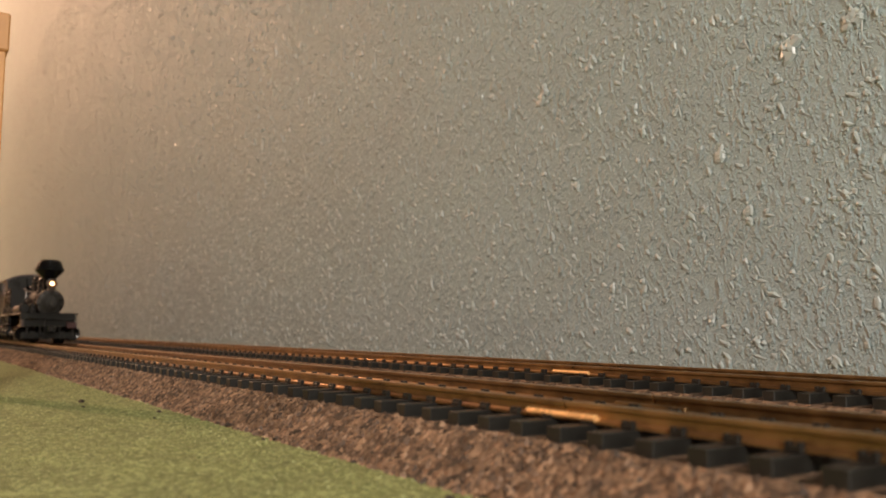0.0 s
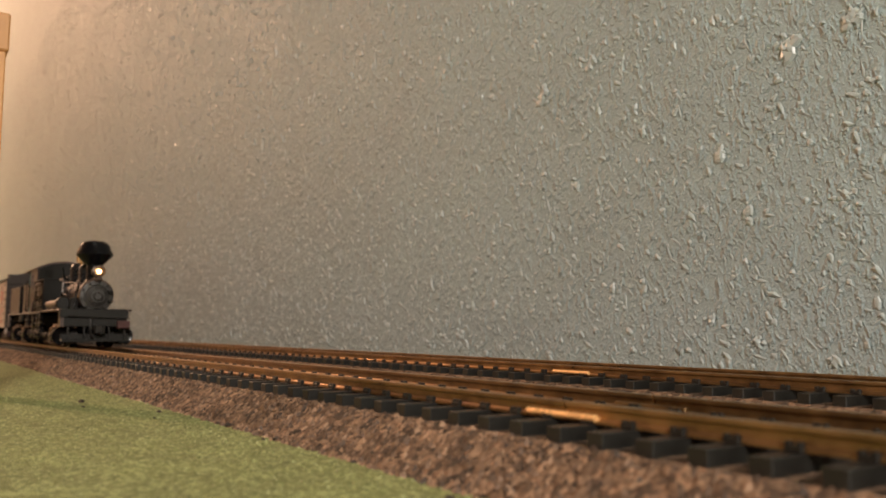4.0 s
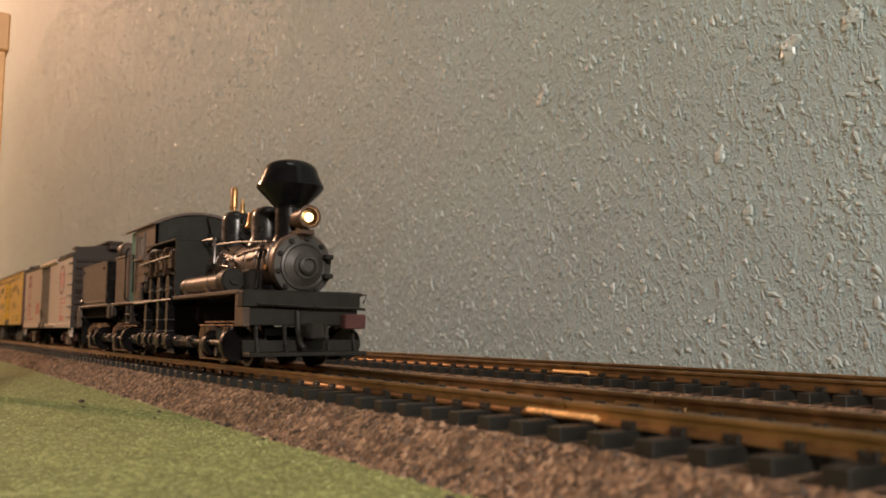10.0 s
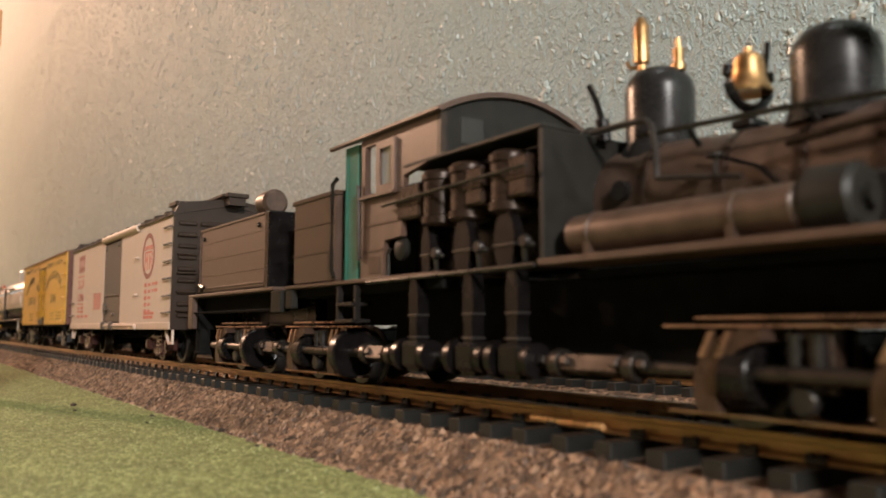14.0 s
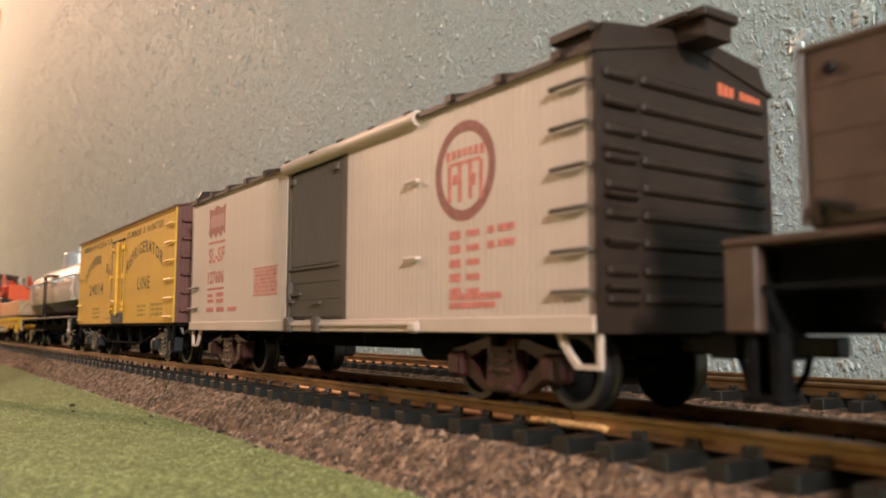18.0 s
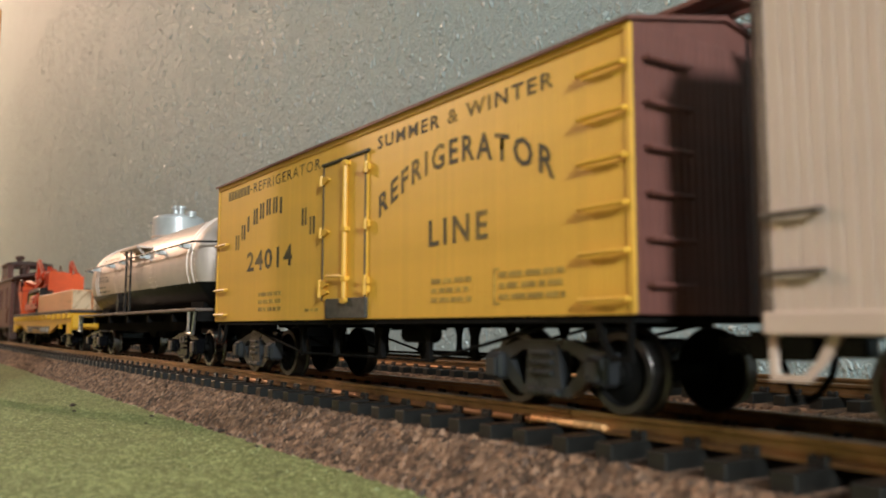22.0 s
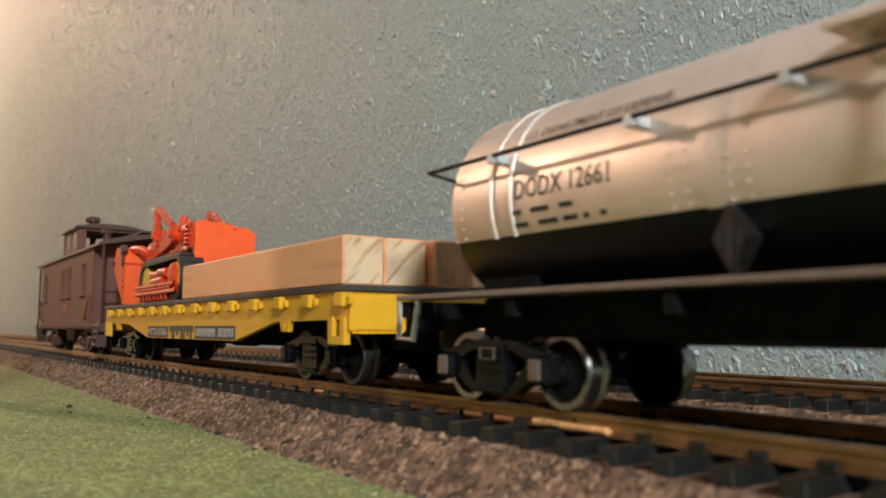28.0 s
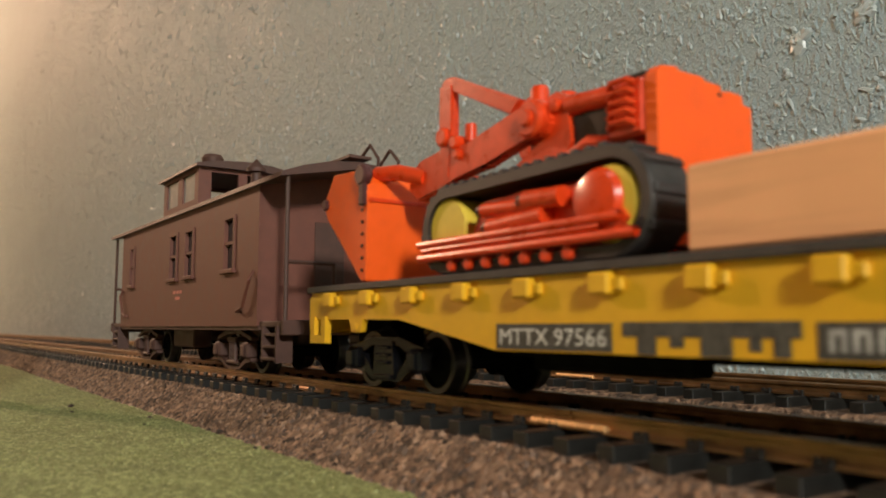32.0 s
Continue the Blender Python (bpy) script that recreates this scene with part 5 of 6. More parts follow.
    prism(bm, [(-10.4, z0 + 2.0), (6.8, z0 + 2.0), (6.8, z0 + 19.7), (5.2, z0 + 20.0), (5.0, z0 + 21.0), (2.6, z0 + 21.2), (1.2, z0 + 20.9), (0.8, z0 + 21.6), (-1.8, z0 + 21.7), (-2.6, z0 + 22.1), (-6.5, z0 + 22.1), (-7.0, z0 + 22.5), (-9.6, z0 + 22.2), (-10.4, z0 + 21.4)], "yz", -14.5, -12.8)
    rear = part("rear_plate", bm, "plate", dz, "flat orange-red rear plate with a chipped top edge")
    for y, z, w, h in ((0.4, 20.2, 0.6, 0.5), (-0.6, 9.4, 1.6, 0.35), (1.2, 9.9, 0.5, 0.4)):
        part("chip", box(nb(), -12.85, -12.7, y, y + w, z0 + z, z0 + z + h, 0.05), "darksteel", rear, "dark chip in the paint")
    # loader arms and linkage
    for y in (-10.6, 6.2):
        bm = nb()
        prism(bm, up([(-64.4, 18.2), (-61, 19.4), (-56, 20.4), (-48.4, 19.6), (-38.2, 22.6), (-34.0, 23.0), (-31.4, 21.8), (-30.8, 19.6), (-32.2, 17.8), (-35.8, 18.4), (-44, 15.8), (-51.6, 15.6), (-56, 14.2), (-62.1, 12.9), (-64.8, 15.0)]), "xz", y + 0.3, y + 2.6)
        bmesh.ops.bevel(bm, geom=bm.edges[:], offset=0.4, segments=2, affect="EDGES")
        cyl(bm, "y", (-34.2, y + 1.0, z0 + 20.5), 2.7, 3.0, 24, 0.5)
        arm = part("loader_arm", bm, "orange", dz)
        bm = nb()
        prism(bm, up([(-56.0, 30.4), (-54.8, 31.3), (-52.8, 31.2), (-36.6, 23.8), (-38.6, 22.0), (-52.4, 28.8)]), "xz", y + 0.4, y + 2.0)
        prism(bm, up([(-56.0, 30.4), (-52.4, 30.0), (-52.8, 22.2), (-53.2, 15.2), (-54.6, 15.2), (-55.8, 21.6)]), "xz", y + 0.2, y + 1.8)
        bmesh.ops.bevel(bm, geom=bm.edges[:], offset=0.3, segments=2, affect="EDGES")
        part("upper_link", bm, "orange", arm)
        bm = nb()
        for x, z, r in ((-54.6, 22.0, 1.5), (-51.4, 20.6, 1.1), (-50.6, 18.6, 0.8)):
            cyl(bm, "y", (x, y + 0.6, z0 + z), r, 2.2, 14, 0.3)
        cyl(bm, "z", (-49.4, y + 1.6, z0 + 21.8), 0.9, 3.0, 12, 0.3)
        part("link_pin", bm, "orange", arm)
        part("pivot_pin", cyl(nb(), "y", (-34.2, y - 0.5, z0 + 20.5), 1.2, 1.2, 16, 0.3), "orange", arm, "round pivot boss")
        part("lift_tube", tube(nb(), [(-71.5, y - 1.6, z0 + 18.6), (-66, y - 0.6, z0 + 18.2), (-60.5, y + 1.0, z0 + 16.6)], 1.35, 14), "orange", arm)
    bm = nb()
    prism(bm, up([(-85.3, 14.8), (-81.4, 19.7), (-72.5, 19.2), (-69.6, 16.8), (-69.0, 14.0), (-69.5, 0.35), (-71.2, 0.3), (-78.6, 7.6), (-83.7, 11.8)]), "xz", -15.5, 11.0)
    bmesh.ops.bevel(bm, geom=bm.edges[:], offset=0.25, segments=1, affect="EDGES")
    bkt = part("bucket", bm, "plate", dz, "chipped orange-red loader bucket")
    part("bucket_seam", box(nb(), -69.3, -68.75, -15.3, 10.8, z0 + 13.4, z0 + 14.1, 0.12), "orange", bkt)
    for i in range(6):
        part("rivet", cyl(nb(), "y", (-70.6, -15.6, z0 + 2.2 + i * 2.0), 0.28, 0.3, 8), "darksteel", bkt)
    bm = nb()
    cyl(bm, "y", (-70.4, -15.6, z0 + 18.0), 1.9, 1.8, 16, 0.4)
    box(bm, -71.0, -69.2, -16.3, -15.4, z0 + 12.8, z0 + 17.6, 0.3)
    cyl(bm, "y", (-84.0, -15.5, z0 + 14.6), 1.0, 1.2, 10, 0.2)
    part("hinge_pin", bm, "ruby", bkt, "worn brown hinge lug")
    for i in range(6):
        part("bucket_tooth", box(nb(), -86.2, -83.4, -13.9 + i * 4.4, -12.3 + i * 4.4, z0 + 13.0, z0 + 14.4, 0.2), "orange", bkt)
    return dz


# ---- the caboose ----
def caboose():
    car = thing("caboose", "oxide-red wooden caboose with a roof cupola", "caboose", "freight cars of the train")
    L, W, zb, zt = 58.6, 16.3, 10.4, 40.2
    wins = [(-48.2, -43.4), (-5.0, 1.6), (8.6, 15.4), (38.0, 44.6)]
    edges = sorted([-L, L] + [e for w in wins for e in w])
    bm = nb()
    for s in (-1, 1):
        y0, y1 = sorted((s * W, s * (W - 1.2)))
        box(bm, -L, L, y0, y1, zb, 23.4)
        box(bm, -L, L, y0, y1, 35.0, zt)
        for a, b in zip(edges[::2], edges[1::2]):
            box(bm, a, b, y0, y1, 23.4, 35.0)
    part("body", bm, "caboose", car)
    for a, b in wins:
        bm = nb()
        box(bm, a - 0.5, a + 0.5, -W - 0.35, -W + 0.6, 23.0, 35.4)
        box(bm, b - 0.5, b + 0.5, -W - 0.35, -W + 0.6, 23.0, 35.4)
        box(bm, a + 0.5, b - 0.5, -W - 0.35, -W + 0.6, 34.6, 35.5)
        box(bm, a + 0.5, b - 0.5, -W - 0.1, -W + 0.6, 28.8, 29.5)
        win = part("window", bm, "caboose", car)
        part("sill", box(nb(), a - 0.9, b + 0.9, -W - 0.9, -W + 0.4, 22.2, 23.2, 0.15), "caboose", win)
        part("pane", box(nb(), a + 0.4, b - 0.4, -W + 0.7, -W + 0.95, 23.3, 35.0), "darkglass", win)
    for d in (-1, 1):
        x = d * L
        bm = nb()
        prism(bm, [(-W, zb), (W, zb), (W, zt), (8, zt + 3.0), (0, zt + 3.8), (-8, zt + 3.0), (-W, zt)], "yz", x - d * 1.2, x)
        end = part("end_wall", bm, "caboose", car)
        part("end_door", box(nb(), x, x + d * 0.4, -3.6, 3.6, zb + 1, 33, 0.15), "caboosedark", end)
        bm = nb()
        box(bm, min(x, x + d * 13), max(x, x + d * 13), -W + 0.5, W - 0.5, 10.2, 11.4, 0.2)
        box(bm, min(x + d * 12, x + d * 13.4), max(x + d * 12, x + d * 13.4), -W, W, 8.6, 11.6, 0.2)
        plat = part("end_platform", bm, "caboosedark", car)
        bm = nb()
        for y in (-15.4, -5, 5, 15.4):
            tube(bm, [(x + d * 12.4, y, 11), (x + d * 12.4, y, 23 if abs(y) < 10 else 40)], 0.45)
        tube(bm, [(x + d * 12.4, -15.4, 23), (x + d * 12.4, -5, 23)], 0.45)
        tube(bm, [(x + d * 12.4, 15.4, 23), (x + d * 12.4, 5, 23)], 0.45)
        tube(bm, [(x + d * 12.6, 5, 40), (x + d * 12.6, 5, 46), (x + d * 9, 5, 49.5), (x + d * 4, 5, 47)], 0.4)
        tube(bm, [(x + d * 12.6, 10, 40), (x + d * 12.6, 10, 46), (x + d * 9, 10, 49), (x + d * 4, 10, 46)], 0.4)
        part("railing", bm, "caboosedark", plat)
        for s in (-1, 1):
            bm = nb()
            for k in range(3):
                box(bm, min(x + d * 3, x + d * 10), max(x + d * 3, x + d * 10), s * (W - 3.5 + k * 0.6), s * (W - 0.3 + k * 0.3), 8.4 - k * 2.4, 9.0 - k * 2.4, 0.1)
            for e in (3, 10):
                box(bm, x + d * e - 0.3, x + d * e + 0.3, s * (W - 3.5), s * W, 3.2, 10.4)
            part("steps", bm, "caboosedark", plat)
        tube_b = nb()
        tube(tube_b, [(x - d * 2.5, -W - 0.1, 22), (x - d * 2.5, -W - 1.0, 20), (x - d * 6, -W - 1.0, 14.5), (x - d * 9.5, -W - 1.0, 13.6), (x - d * 9.5, -W, 13.6)], 0.38)
        part("grab_iron", tube_b, "caboose", car)
        coupler(car, x + d * 12, d)
        truck(car, d * 37, "caboosedark", base=8.8, style=1)
    bm = nb()
    o = [(-W - 1.0, zt - 0.4), (-W - 0.8, zt + 0.6), (-12, zt + 2.4), (-6, zt + 3.8), (0, zt + 4.3), (6, zt + 3.8), (12, zt + 2.4), (W + 0.8, zt + 0.6), (W + 1.0, zt - 0.4), (0, zt + 2.8)]
    prism(bm, o, "yz", -L - 13.5, L + 13.5)
    roof = part("roof", bm, "caboosedark", car, "dark oxide-red arched roof")
    part("running_board", box(nb(), 9, L + 14, -2.6, 2.6, zt + 4.9, zt + 5.6, 0.1), "caboosedark", roof)
    part("running_board", box(nb(), -L - 14, -27, -2.6, 2.6, zt + 4.9, zt + 5.6, 0.1), "caboosedark", roof)
    bm = nb()
    lathe(bm, [(1.3, zt + 3), (1.3, zt + 8), (2.4, zt + 8.2), (2.4, zt + 9.0), (0, zt + 11.6)], (30, -6, 0), "z", 14)
    part("smoke_jack", bm, "caboosedark", roof)
    # cupola with side windows
    bm = nb()
    for s in (-1, 1):
        y0, y1 = sorted((s * 13.0, s * 12.0))
        box(bm, -25, 7, y0, y1, zt + 1.0, zt + 4.2)
        box(bm, -25, 7, y0, y1, zt + 11.6, zt + 13)
        for a, b in ((-25, -22), (-11, -7), (4, 7)):
            box(bm, a, b, y0, y1, zt + 4.2, zt + 11.6)
    for x in (-25, 6):
        box(bm, x, x + 1, -12.0, 12.0, zt + 1, zt + 4.2)
        box(bm, x, x + 1, -12.0, 12.0, zt + 11.6, zt + 13)
        for y in (-12, -2, 10):
            box(bm, x, x + 1, y, y + 2.5, zt + 4.2, zt + 11.6)
    cup = part("cupola", bm, "caboose", car)
    for s in (-1, 1):
        for a, b in ((-22, -11), (-7, 4)):
            part("cupola_pane", box(nb(), a, b, s * 12.4 - 0.12, s * 12.4 + 0.12, zt + 4.2, zt + 11.6), "glass", cup, "dusty cupola window")
    prof = [(-14.2, zt + 12.6), (-14.0, zt + 13.4), (-7, zt + 14.6), (0, zt + 15.0), (7, zt + 14.6), (14.0, zt + 13.4), (14.2, zt + 12.6)]
    part("cupola_roof", prism(nb(), prof, "yz", -27, 9), "caboosedark", cup)
    bm = nb()
    lathe(bm, [(1.6, zt + 14), (1.6, zt + 17), (3.0, zt + 17.3), (3.2, zt + 18.6), (2.4, zt + 19.6), (0, zt + 20.0)], (-9, -4, 0), "z", 14)
    part("vent", bm, "caboosedark", cup)
    bm = nb()
    box(bm, -50, 50, -3, 3, 6.6, 10.4)
    box(bm, -14, 4, -12, -7, 4.8, 10.0, 0.4)
    box(bm, -L, L, -W + 0.4, W - 0.4, 9.6, 10.6)
    part("underframe", bm, "caboosedark", car)
    bars("car_mark", [(-1.0, 1.2, 19.0, 19.8), (2.0, 3.6, 19.0, 19.8), (4.4, 6.5, 19.0, 19.8), (1.0, 4.8, 17.4, 18.2)], -W - 0.02, "redink", car)
    return car


# ---- the geared steam locomotive ----
def locomotive():
    lo = thing("steam_locomotive", "black geared steam locomotive with balloon stack, side cylinders and brass bell", "locomotive")
    # boiler and smokebox
    bm = nb()
    lathe(bm, [(7.6, 30), (7.6, 50), (6.8, 60), (6.8, 79)], (0, 0, 25.6), "x", 40)
    boiler = part("boiler", bm, "iron", lo, "brown-black jacketed boiler")
    for x, r in ((38, 7.7), (50.5, 7.7), (61, 6.9), (70.3, 6.9), (78.5, 6.95), (86.5, 7.0)):
        bm = nb()
        lathe(bm, [(r - 0.2, x - 0.6), (r + 0.12, x - 0.5), (r + 0.12, x + 0.5), (r - 0.2, x + 0.6)], (0, 0, 25.6), "x", 40, caps=False)
        part("boiler_band", bm, "casting", boiler)
    bm = nb()
    lathe(bm, [(6.9, 79), (6.9, 90), (7.8, 90.2), (7.8, 92.4), (7.4, 92.8)], (0, 0, 25.0), "x", 40)
    sb = part("smokebox", bm, "iron", lo, "brown-black smokebox, coppery lamplight in its paint")
    bm = nb()
    lathe(bm, [(7.6, 92.4), (7.5, 93.0), (6.0, 93.2), (5.9, 93.8), (5.4, 94.0), (5.0, 93.7), (3.2, 94.7), (3.1, 95.1), (2.2, 95.1), (2.2, 96.4), (1.6, 96.8), (1.5, 96.0), (0, 96.0)], (0, 0, 24.4), "x", 40)
    part("smokebox_front", bm, "smokefront", sb, "graphite-grey smokebox door with concentric rings")
    for i in range(10):
        a = 2 * math.pi * i / 10 + 0.2
        part("door_clamp", box(nb(), 93.0, 94.0, 6.8 * math.cos(a) - 0.5, 6.8 * math.cos(a) + 0.5, 24.4 + 6.8 * math.sin(a) - 0.5, 24.4 + 6.8 * math.sin(a) + 0.5, 0.12), "graphite", sb)
    for dz in (-1.8, 1.8):
        part("door_hinge", box(nb(), 93.4, 96.0, 4.6, 6.8, 24.4 + dz * 1.3 - 0.6, 24.4 + dz * 1.3 + 0.6, 0.2), "graphite", sb)
    # balloon stack
    bm = nb()
    lathe(bm, [(4.4, 31), (3.9, 32.2), (3.6, 32.6), (3.6, 39.4), (3.9, 39.7), (3.9, 40.2)], (84.6, 0, 0), "z", 32, caps=False)
    stack = part("chimney", bm, "black", lo)
    bm = nb()
    lathe(bm, [(3.8, 39.7), (8.1, 44.2), (8.5, 44.9), (8.4, 45.3), (7.2, 47.8), (6.9, 48.9), (6.3, 50.1), (5.4, 50.9), (4.2, 51.4), (4.0, 51.2), (3.2, 50.6), (0, 50.6)], (84.6, 0, 0), "z", 44, caps=False)
    part("balloon", bm, "gloss", stack, "glossy black balloon spark arrester")
    # headlamp
    bm = nb()
    lathe(bm, [(1.9, 89.5), (2.3, 90.1), (2.5, 90.8), (2.55, 95.6), (2.85, 95.8), (2.85, 96.6), (2.3, 96.7), (2.1, 96.2)], (0, 0, 36.2), "x", 28, caps=False)
    box(bm, 86.8, 91.5, -1.6, 1.6, 34.6, 37.4, 0.3)
    box(bm, 88.5, 95.5, -1.8, 1.8, 32.0, 33.2, 0.2)
    box(bm, 90.5, 93.5, -1.2, 1.2, 31.0, 34.0, 0.2)
    hl = part("headlamp", bm, "iron", lo)
    bm = nb()
    lathe(bm, [(2.1, 95.4), (1.5, 95.7), (0, 95.8)], (0, 0, 36.2), "x", 24)
    part("reflector", bm, "brass", hl)
    bm = nb()
    lathe(bm, [(1.2, 95.4), (1.0, 96.2), (0, 96.5)], (0, 0, 36.1), "x", 18)
    part("bulb", bm, "headlamp", hl, "glowing warm bulb")
    # domes, bell, whistle
    for x, r, zt in ((47.4, 4.4, 43.4), (70.8, 4.5, 41.9)):
        bm = nb()
        lathe(bm, [(r + 1.0, 31), (r + 0.5, 32.4), (r, 33.4), (r, zt - r * 0.75), (r * 0.93, zt - r * 0.45), (r * 0.72, zt - r * 0.18), (r * 0.4, zt - 0.25), (0, zt)], (x, 0, 0), "z", 36)
        part("dome", bm, "satin", lo, "satin black steam dome")
    bm = nb()
    lathe(bm, [(0, 42.4), (0.45, 42.3), (0.45, 41.6), (1.1, 41.5), (1.55, 41.1), (1.75, 40.3), (1.85, 39.2), (2.05, 38.2), (2.45, 37.4), (2.65, 37.0), (2.6, 36.8), (2.2, 36.9), (0, 37.4)], (60.4, 0, 0), "z", 28)
    bell = part("bell", bm, "brass", lo, "polished brass bell")
    bm = nb()
    ring = [(60.4 + 3.2 * math.cos(a) * 0.15, 3.3 * math.cos(a), 38.6 + 3.6 * math.sin(a)) for a in np.linspace(math.pi * 0.9, 2.1 * math.pi, 14)]
    tube(bm, ring, 0.6, 8)
    box(bm, 59.0, 61.8, -1.8, 1.8, 32.6, 33.6, 0.2), cyl(bm, "z", (60.4, 0, 34.2), 0.8, 2.0, 10)
    tube(bm, [(60.4, 3.2, 40.0), (60.6, 3.6, 43.6)], 0.35)
    part("bell_yoke", bm, "black", bell)
    bm = nb()
    lathe(bm, [(0.5, 42.8), (0.5, 44.6), (1.0, 44.8), (1.0, 49.8), (0.8, 50.2), (0.5, 50.9), (0, 51)], (44.6, 0, 0), "z", 14)
    tube(bm, [(44.6, 0, 44.2), (43.0, -0.5, 44.4), (42.4, -0.5, 45.4)], 0.3)
    part("whistle", bm, "brass", lo, "brass steam whistle")
    bm = nb()
    lathe(bm, [(0.9, 42.4), (0.9, 43.2), (0.6, 43.4), (0.7, 45.2), (0.35, 45.4), (0.35, 46.6), (0, 46.8)], (50.2, 0.4, 0), "z", 12)
    part("safety_valve", bm, "brass", lo)
    # handrail and pipes along the boiler
    bm = nb()
    tube(bm, [(50.8, -8.2, 32.6), (70, -7.9, 31.8), (88, -7.2, 30.4)], 0.33)
    for x in (58, 72, 86):
        tube(bm, [(x, -7.8, 32.4 - (x - 50) * 0.05), (x, -6.0, 30.4)], 0.35)
    part("handrail", bm, "darksteel", lo)
    bm = nb()
    tube(bm, [(43.6, -8.6, 34.3), (47.8, -8.6, 34.3), (52.4, -8.6, 34.15), (53.2, -8.6, 33.4), (53.8, -8.6, 30.7), (54.0, -8.7, 27.0)], 0.42)
    tube(bm, [(54.0, -8.7, 27.0), (59, -8.8, 26.4), (65.0, -8.6, 25.6)], 0.32)
    fit = part("injector_pipe", bm, "rim", lo, "dull bare-metal injector pipe")
    bm = nb()
    cyl(bm, "z", (62.0, -8.8, 27.2), 0.3, 2.0, 8), cyl(bm, "z", (62.0, -8.8, 28.2), 1.1, 0.35, 14, 0.1)
    part("valve_wheel", bm, "darksteel", fit)
    part("feed_pipe", tube(nb(), [(69.8, -7.9, 28.2), (78, -8.0, 28.8), (85.5, -7.8, 28.9), (87, -7.0, 28.2)], 0.45), "casting", lo)
    part("check_cap", lathe(nb(), [(0.6, 0), (0.6, 0.5), (0.4, 0.8), (0, 0.9)], (87.4, -7.6, 24.3), "y", 14), "brass", lo, "small brass cap on the smokebox")
    bm = nb()
    tube(bm, [(60, -7.2, 29), (66, -7.2, 26.6), (70, -7.6, 23), (71, -8.4, 19)], 0.26)
    tube(bm, [(82, -6, 30), (84, -7.6, 26), (84, -8.2, 19)], 0.5)
    tube(bm, [(43.8, -6.4, 33.5), (43.6, -6.6, 36.4)], 0.9, 10)
    tube(bm, [(43.6, -6.6, 36.4), (43.0, -6.8, 38.6), (41.8, -7.0, 41.2)], 0.42)
    part("steam_pipe", bm, "black", lo)
    bm = nb()
    lathe(bm, [(1.6, 33.4), (1.6, 35), (1.0, 35.8), (0, 36.2)], (38, -3.0, 1.0), "z", 12)
    part("blower_valve", bm, "darksteel", lo)
    part("washout_plug", cyl(nb(), "y", (48, -8.0, 26.5), 1.2, 1.2, 12), "darksteel", lo)
    part("check_valve", cyl(nb(), "y", (66, -7.4, 22.8), 1.5, 1.4, 12), "darksteel", lo)
    part("saddle_block", box(nb(), 78, 83, -10, -6, 18, 24, 0.5), "darksteel", lo)
    # frame, running boards, air reservoir
    bm = nb()
    box(bm, -33, 95, -7, 7, 10.5, 16.2, 0.3)
    box(bm, 42, 93, -9.5, 9.5, 16.2, 17.0)
    box(bm, 42, 88, -6, 6, 16.8, 20)
    box(bm, -6, 60, -7, 7, 4.2, 16.4, 0.4)
    part("main_frame", bm, "under", lo)
    for s in (-1, 1):
        bm = nb()
        box(bm, 41.9, 93.2, min(s * 16.3, s * 7), max(s * 16.3, s * 7), 17.4, 18.3, 0.12)
        part("running_board", bm, "tender", lo)
    part("frame_bracket", box(nb(), 91.0, 96.0, -16.1, -14.3, 9.8, 17.4, 0.15), "tender", lo)
    bm = nb()
    cyl(bm, "x", (60.0, -13.0, 20.9), 2.35, 30, 24, 0.7)
    res = part("air_reservoir", bm, "iron", lo, "brown-black air reservoir on the running board")
    bm = nb()
    for x in (49, 68):
        lathe(bm, [(2.3, x - 0.4), (2.5, x - 0.3), (2.5, x + 0.3), (2.3, x + 0.4)], (0, -13.0, 20.9), "x", 24, caps=False)
        box(bm, x - 0.4, x + 0.4, -15.2, -12, 17.6, 20.4)
    part("strap", bm, "iron", res)
    bm = nb()
    cyl(bm, "x", (77.3, -12.4, 21.2), 3.1, 5.0, 24, 0.5)
    cyl(bm, "x", (80.1, -12.4, 21.2), 1.1, 1.0, 12), box(bm, 74, 80, -14, -11, 17.6, 19)
    part("air_drum", bm, "graphite", lo)
    # front beam, pilot step, lamp irons
    beam = part("buffer_beam", box(nb(), 93.4, 96.6, -16.4, 14.0, 14.2, 18.0, 0.25), "graphite", lo, "dark wooden front beam")
    part("lower_beam", box(nb(), 92.8, 96.0, -16.0, 13.6, 10.0, 14.1, 0.25), "graphite", beam)
    part("front_deck", box(nb(), 88, 93.3, -15.5, 13.4, 17.2, 18.4, 0.15), "graphite", beam)
    bm = nb()
    box(bm, 95.0, 99.6, -15.6, 14.2, 2.9, 3.9, 0.15)
    box(bm, 95.0, 95.8, -15.6, 14.2, 3.9, 6.6, 0.12)
    part("pilot_step", bm, "graphite", beam)
    bm = nb()
    for y in (-12.5, 12.5, -5.5, 5.5):
        tube(bm, [(95.2, y, 10.2), (95.6, y, 6.8), (96.6, y, 3.6)], 0.5)
    part("step_hanger", bm, "darksteel", beam)
    bm = nb()
    tube(bm, [(97.2, -13, 15), (97.4, 0, 14.4), (97.4, 12.6, 14.2), (98.4, 14.4, 14)], 0.4)
    tube(bm, [(97.2, -3.0, 13.4), (98.2, -3.4, 9), (99.0, -3.0, 6.0), (99.8, -2.4, 4.8)], 0.65)
    tube(bm, [(96.8, 13.2, 17.6), (98.4, 14.6, 17.6), (97.4, 14.4, 15.6)], 0.3)
    part("uncoupling_lever", bm, "darksteel", beam)
    bm = nb()
